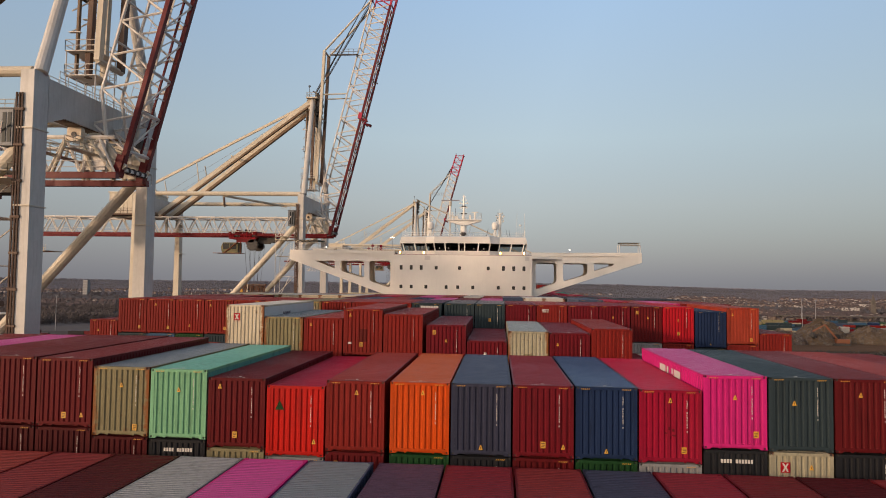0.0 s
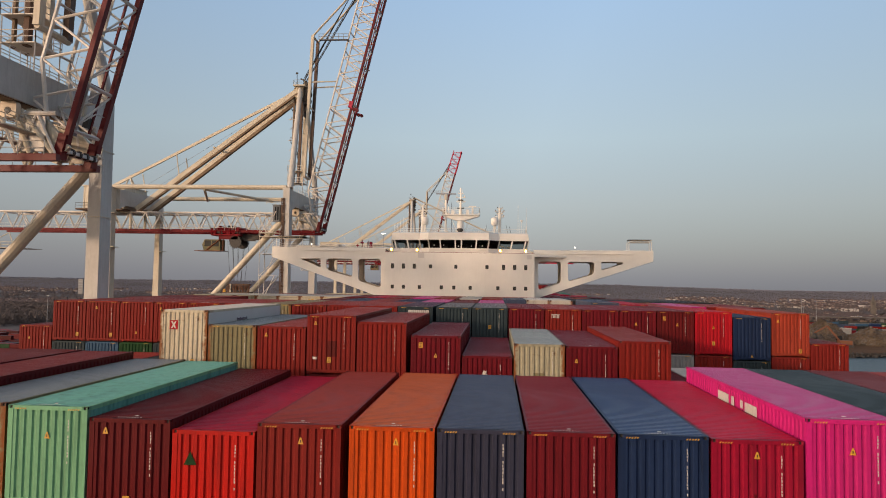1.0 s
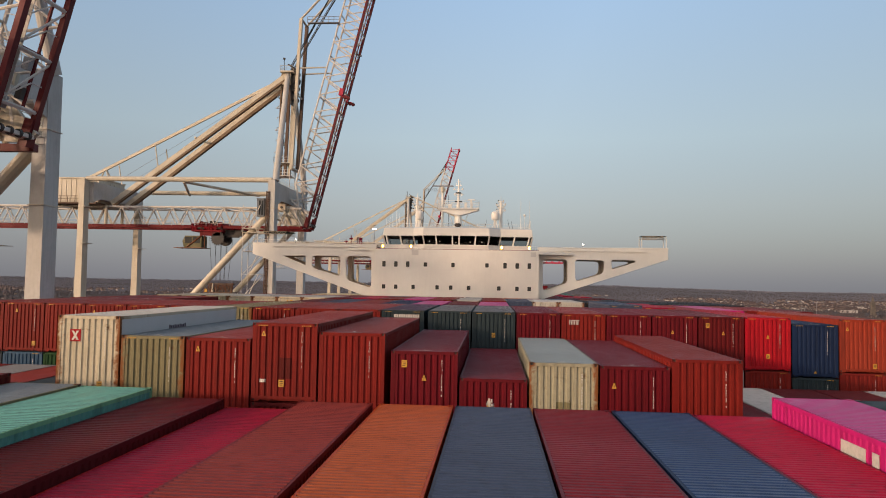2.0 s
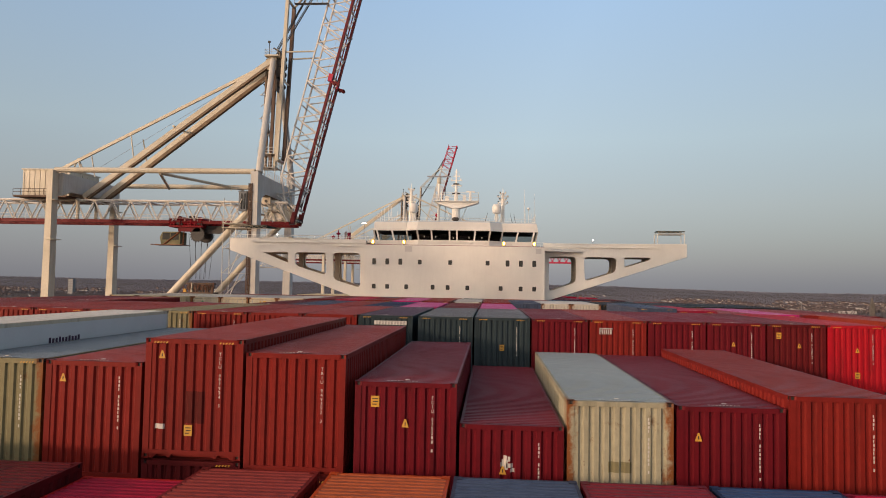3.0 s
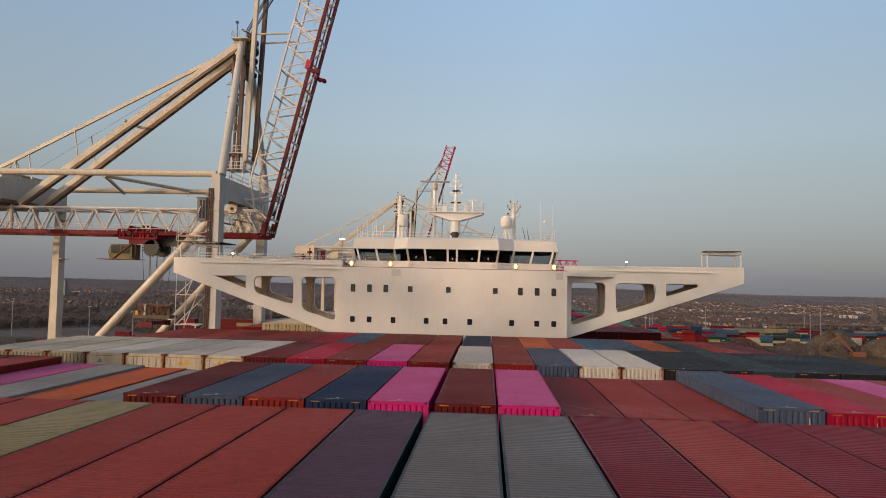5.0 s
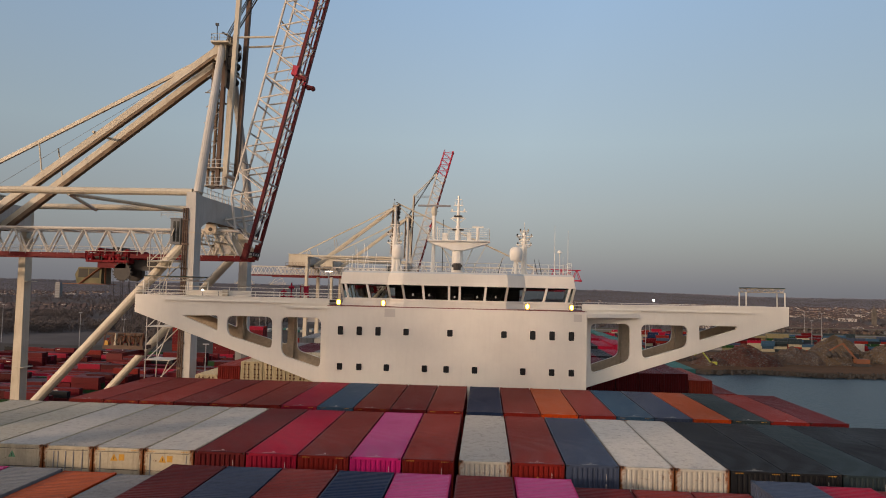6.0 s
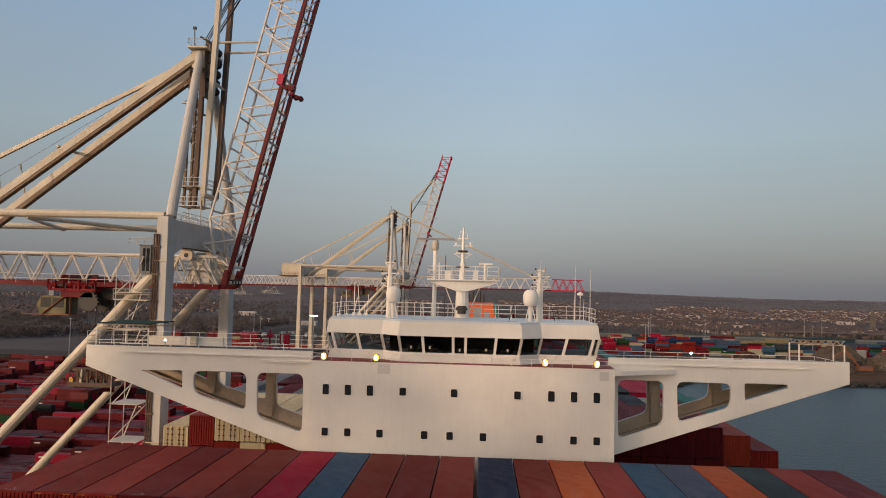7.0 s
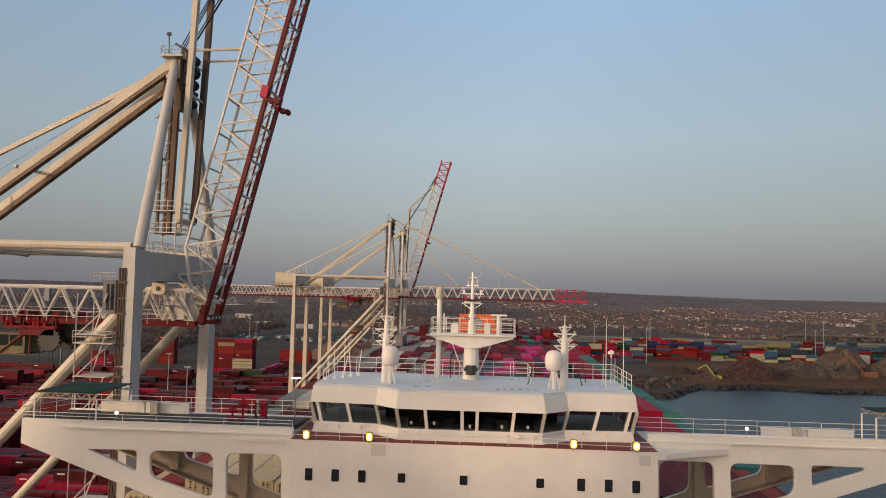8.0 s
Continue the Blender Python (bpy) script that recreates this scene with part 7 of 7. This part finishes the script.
# tall stacks of empties, a row seen end on, and a pale cabin at the far end of the quayside yard
for x0, y0, nx, ny, nz, ps in ((-246, 578, 1, 3, 8, "MR DR MR RB"), (-198, 540, 3, 4, 9, "MR DR MR RB CR"), (-290, 560, 2, 2, 4, "MR CR"), (-160, 610, 2, 2, 4, "DR RB")):
    for i in range(nx):
        for j in range(ny):
            for t in range(nz - rnd.choice((0, 0, 1))):
                p = rnd.choice(ps.split())
                if t == nz - 2 and j == 0 and i == 1 and nx == 3:
                    p = "OL"
                yard_box(x0 + i * 12.5, y0 + j * 2.6, t * 2.6, p, "quayside yard")
for j in range(10):
    for i in range(2):
        for t in range(rnd.choice((1, 2, 2, 3))):
            yard_box(-139 - j * 1.1 + i * 3.0, 455 + j * 13.2, t * 2.6, rnd.choice("PK CR CR DR MR RB".split()), "quayside yard", True)
for k in range(60):
    yard_box(-330 + k * 4.2 + rnd.uniform(-1, 1), 850 + rnd.uniform(-30, 30), 0, rnd.choice("WH GY TL GY WH SB".split()), "lorry park", True)
placed = 55
for row in range(8):
    y = 700 + row * 33 + rnd.uniform(-5, 5)
    k = 0
    while k < 34:
        run, high = rnd.choice((1, 2, 2, 3, 3)), rnd.choice((0, 2, 3, 4, 4, 5, 5, 6) if row < 4 else (0, 1, 2, 3, 4))
        if row < 1 and 60 + k * 12.6 > 150:
            high = 0
        main = rnd.choice("CR CR RB MR BL BL CM SB SB GN DR DR MR RB NV BL DG CM DR OL".split())
        for j in range(run):
            x = 40 + (k + j) * 12.6 + row * 17 + rnd.uniform(-0.3, 0.3)
            for t in range(max(0, high - rnd.choice((0, 0, 1)))):
                yard_box(x, y + rnd.choice((0, 2.6)), t * 2.6, main if rnd.random() < 0.5 else rnd.choice("MR RB DR CR DM DR RB BK BL BL CM CM GN SB NV DG OL GY".split()), "yard across the water")
        k += run
for p, geo in rest.items():
    tagged(new("container_rows", geo.mesh("container_rows", PAINT[p])), f"far rows of {PAINTS[p][0]} steel containers", "containers", "", "stuff")
tagged(new("container_lettering", bars.mesh("container_lettering", LETTER)), "white lettering bars on far containers", "lettering", "", "stuff")
cab = thing("notice_board", "pale board on posts beside the container stacks", "sign", at=(-166, 536, 0))
part("board", Geo().box(-7, 7, -0.2, 0.2, 1.0, 10.0), PAINT["CM"], cab)
for z in (3.0, 5.5, 8.0):
    part("rail", Geo().box(-6.5, 6.5, -0.3, -0.21, z, z + 0.4), RUSTY, cab)
for x, y, h in ((-118, 660, 14.0), (-100, 690, 13.0)):
    heap(x, y, 36, 22, h, int(-x), (EARTH_PALE, EARTH_PALE, EARTH), "smooth mound of reddish brown earth beyond the yard", 300)


def street_lamp(x, y, h):
    o = thing("lamp_mast", "tall slim grey lighting mast with a lantern ring", "lamp", "lamp masts", at=(x, y, 0))
    part("pole", Geo().bar((0, 0, 0), (0, 0, h), 0.38, 6, 0.2), GREY, o)
    part("lantern", Geo().box(-1.3, 1.3, -0.3, 0.3, h, h + 0.5), GREY, o)


for x, y, h in ((150, 690, 30), (118, 780, 30), (190, 850, 30), (262, 880, 34), (330, 760, 30), (404, 900, 34), (428, 1000, 34), (520, 920, 34), (455, 820, 34), (585, 1060, 34), (230, 1010, 30), (-150, 380, 28), (-120, 330, 28), (-230, 470, 30), (-95, 560, 30), (-190, 640, 30), (-409, 609, 32), (-300, 540, 30), (-215, 700, 30)):
    street_lamp(x, y, h)

via = thing("viaduct", "long pale concrete road viaduct behind the yard", "viaduct", at=(0, 1104, 0))
part("road_deck", Geo().box(430, 1500, -5, 5, 6.5, 8.0), STONE, via)
for k in range(30):
    part("pier", Geo().box(440 + k * 34, 442 + k * 34, -3, 3, 0, 6.5), STONE, via)
church = thing("church_tower", "pale stone church tower with a short spire", "church", at=(661, 1271, hill(661, 1271)))
part("tower", Geo().box(-3, 3, -3, 3, -3, 29), STONE, church)
part("spire", Geo().taper(0, 0, 29, 41, 5, 5, 0.3, 0.3), STONE, church)
block = thing("tower_block", "distant pale grey tower block", "building", at=(-1098, 1800, hill(-1098, 1800)))
part("wall", Geo().box(-6.5, 6.5, -6, 6, -2, 40), PAINT["GY"], block)
for k in range(9):
    part("window", Geo().box(-5.8, 5.8, -6.1, -6.0, 3 + k * 4.4, 4.4 + k * 4.4), GREY, block)

walls, white, roofs = Geo(), Geo(), Geo()
rnd = random.Random(77)
for _ in range(13500):
    y = 1115 + 1400 * rnd.random() ** 1.5
    x = rnd.uniform(-0.9, 0.85) * y
    if noise.noise(Vector((x / 260.0, y / 330.0, 1.7))) < (-0.16 if x > 60 else 0.2):
        continue
    z, s = hill(x, y), rnd.uniform(0.5, 1.1)
    w, d, h = 5.6 * s * rnd.choice((0.8, 1, 1.3)), 6.5 * s, 4.8 * s
    (white if rnd.random() < 0.22 else walls).box(x - w / 2, x + w / 2, y - d / 2, y + d / 2, z - 2, z + h)
    roofs.add([(x - w / 2 - 0.4, y - d / 2 - 0.4, z + h), (x + w / 2 + 0.4, y - d / 2 - 0.4, z + h), (x + w / 2 + 0.4, y + d / 2 + 0.4, z + h), (x - w / 2 - 0.4, y + d / 2 + 0.4, z + h), (x - w / 2, y, z + h + 2.6 * s), (x + w / 2, y, z + h + 2.6 * s)],
              [(0, 1, 5, 4), (1, 2, 5), (2, 3, 4, 5), (3, 0, 4), (3, 2, 1, 0)])
for x, y, w, h in ((470, 1640, 26, 7), (760, 1560, 30, 6), (240, 1380, 18, 6), (-250, 1060, 24, 6), (-420, 1300, 30, 7), (590, 1180, 16, 6), (-330, 1120, 20, 5), (900, 1800, 40, 7)):
    white.box(x - w / 2, x + w / 2, y - 8, y + 8, hill(x, y) - 2, hill(x, y) + h)
tagged(new("town_walls", walls.mesh("town_walls", HOUSE)), "brick walls of many small distant houses", "houses", "", "stuff")
tagged(new("town_white_walls", white.mesh("town_white_walls", WHITE_WALL)), "white walls of scattered distant houses and sheds", "houses", "", "stuff")
tagged(new("town_roofs", roofs.mesh("town_roofs", HOUSE_ROOF)), "tiled roofs of many small distant houses", "houses", "", "stuff")


def crowns(seed, count, place, clumps, size, mat_, label):
    """Bare winter trees as loose clumps of small uneven crowns."""
    r = random.Random(seed)
    tv, tf = [], []
    for _ in range(count):
        x, y = place(r)
        if x is None:
            continue
        z, tall = hill(x, y), r.uniform(0.4, 1.4) * size
        for c in range(clumps):
            s = tall * (0.75 if clumps == 1 else 0.06 if clumps > 10 else 0.09) * r.uniform(0.6, 1.3)
            cx, cy = x + r.gauss(0, 0.2 * tall) * (clumps > 1), y + r.gauss(0, 0.2 * tall) * (clumps > 1)
            cz = z + tall * (0.42 if clumps == 1 else r.uniform(0.15, 0.95))
            n, a = len(tv), r.uniform(0, 1.57)
            flat = 0.5 if clumps == 1 else 2.4
            tv.append((cx, cy, cz - flat * s * r.uniform(0.8, 1.4)))
            tv.extend((cx + s * math.cos(a + 1.571 * i) * r.uniform(0.7, 1.3), cy + s * math.sin(a + 1.571 * i), cz + s * r.uniform(-0.3, 0.3)) for i in range(4))
            tv.append((cx, cy, cz + flat * s * r.uniform(0.8, 1.3)))
            tf.extend([(n, n + 1 + (i + 1) % 4, n + 1 + i) for i in range(4)] + [(n + 5, n + 1 + i, n + 1 + (i + 1) % 4) for i in range(4)])
    g = Geo()
    g.v, g.f = tv, tf
    ob = tagged(new("winter_trees", g.mesh("winter_trees", mat_)), label, "trees", "", "stuff")
    for f in ob.data.polygons:
        f.use_smooth = True


def near_place(r):
    y = 640 + 420 * r.random()
    x = r.uniform(-0.95 * y, -275)
    return (x, y) if noise.noise(Vector((x / 90.0, y / 120.0, 2.2))) > -0.25 else (None, None)


def mid_place(r):
    y = 1068 + 900 * r.random() ** 1.2
    x = r.uniform(-0.95, 0.85) * y
    if x > -200 and y < 1100 and r.random() < 0.5:
        return None, None
    return (x, y) if noise.noise(Vector((x / 130.0, y / 200.0, 4.1))) > -0.2 or r.random() < 0.3 else (None, None)


def far_place(r):
    y = 1800 + 3050 * r.random() ** 1.1
    x = r.uniform(-0.95, 0.85) * y
    return (x, y) if noise.noise(Vector((x / 240.0, y / 420.0, 4.1))) > -0.2 or r.random() < 0.4 else (None, None)


crowns(5, 2600, near_place, 30, 9.0, WOOD_NEAR, "bare dark brown winter trees behind the yard")
crowns(6, 11000, mid_place, 7, 6.4, WOOD, "bare brown winter trees between the houses")
def ridge_place(r):
    y = 3900 + 950 * r.random()
    x = r.uniform(-0.95, 0.85) * y
    return (x, y) if noise.noise(Vector((x / 160.0, y / 900.0, 9.3))) > 0.0 else (None, None)


crowns(8, 6000, ridge_place, 1, 6.0, WOOD_FAR, "clumps of taller winter trees along the ridge, haze in their colour")
crowns(7, 110000, far_place, 1, 2.4, WOOD_FAR, "winter woods over the far hills, haze in their colour")
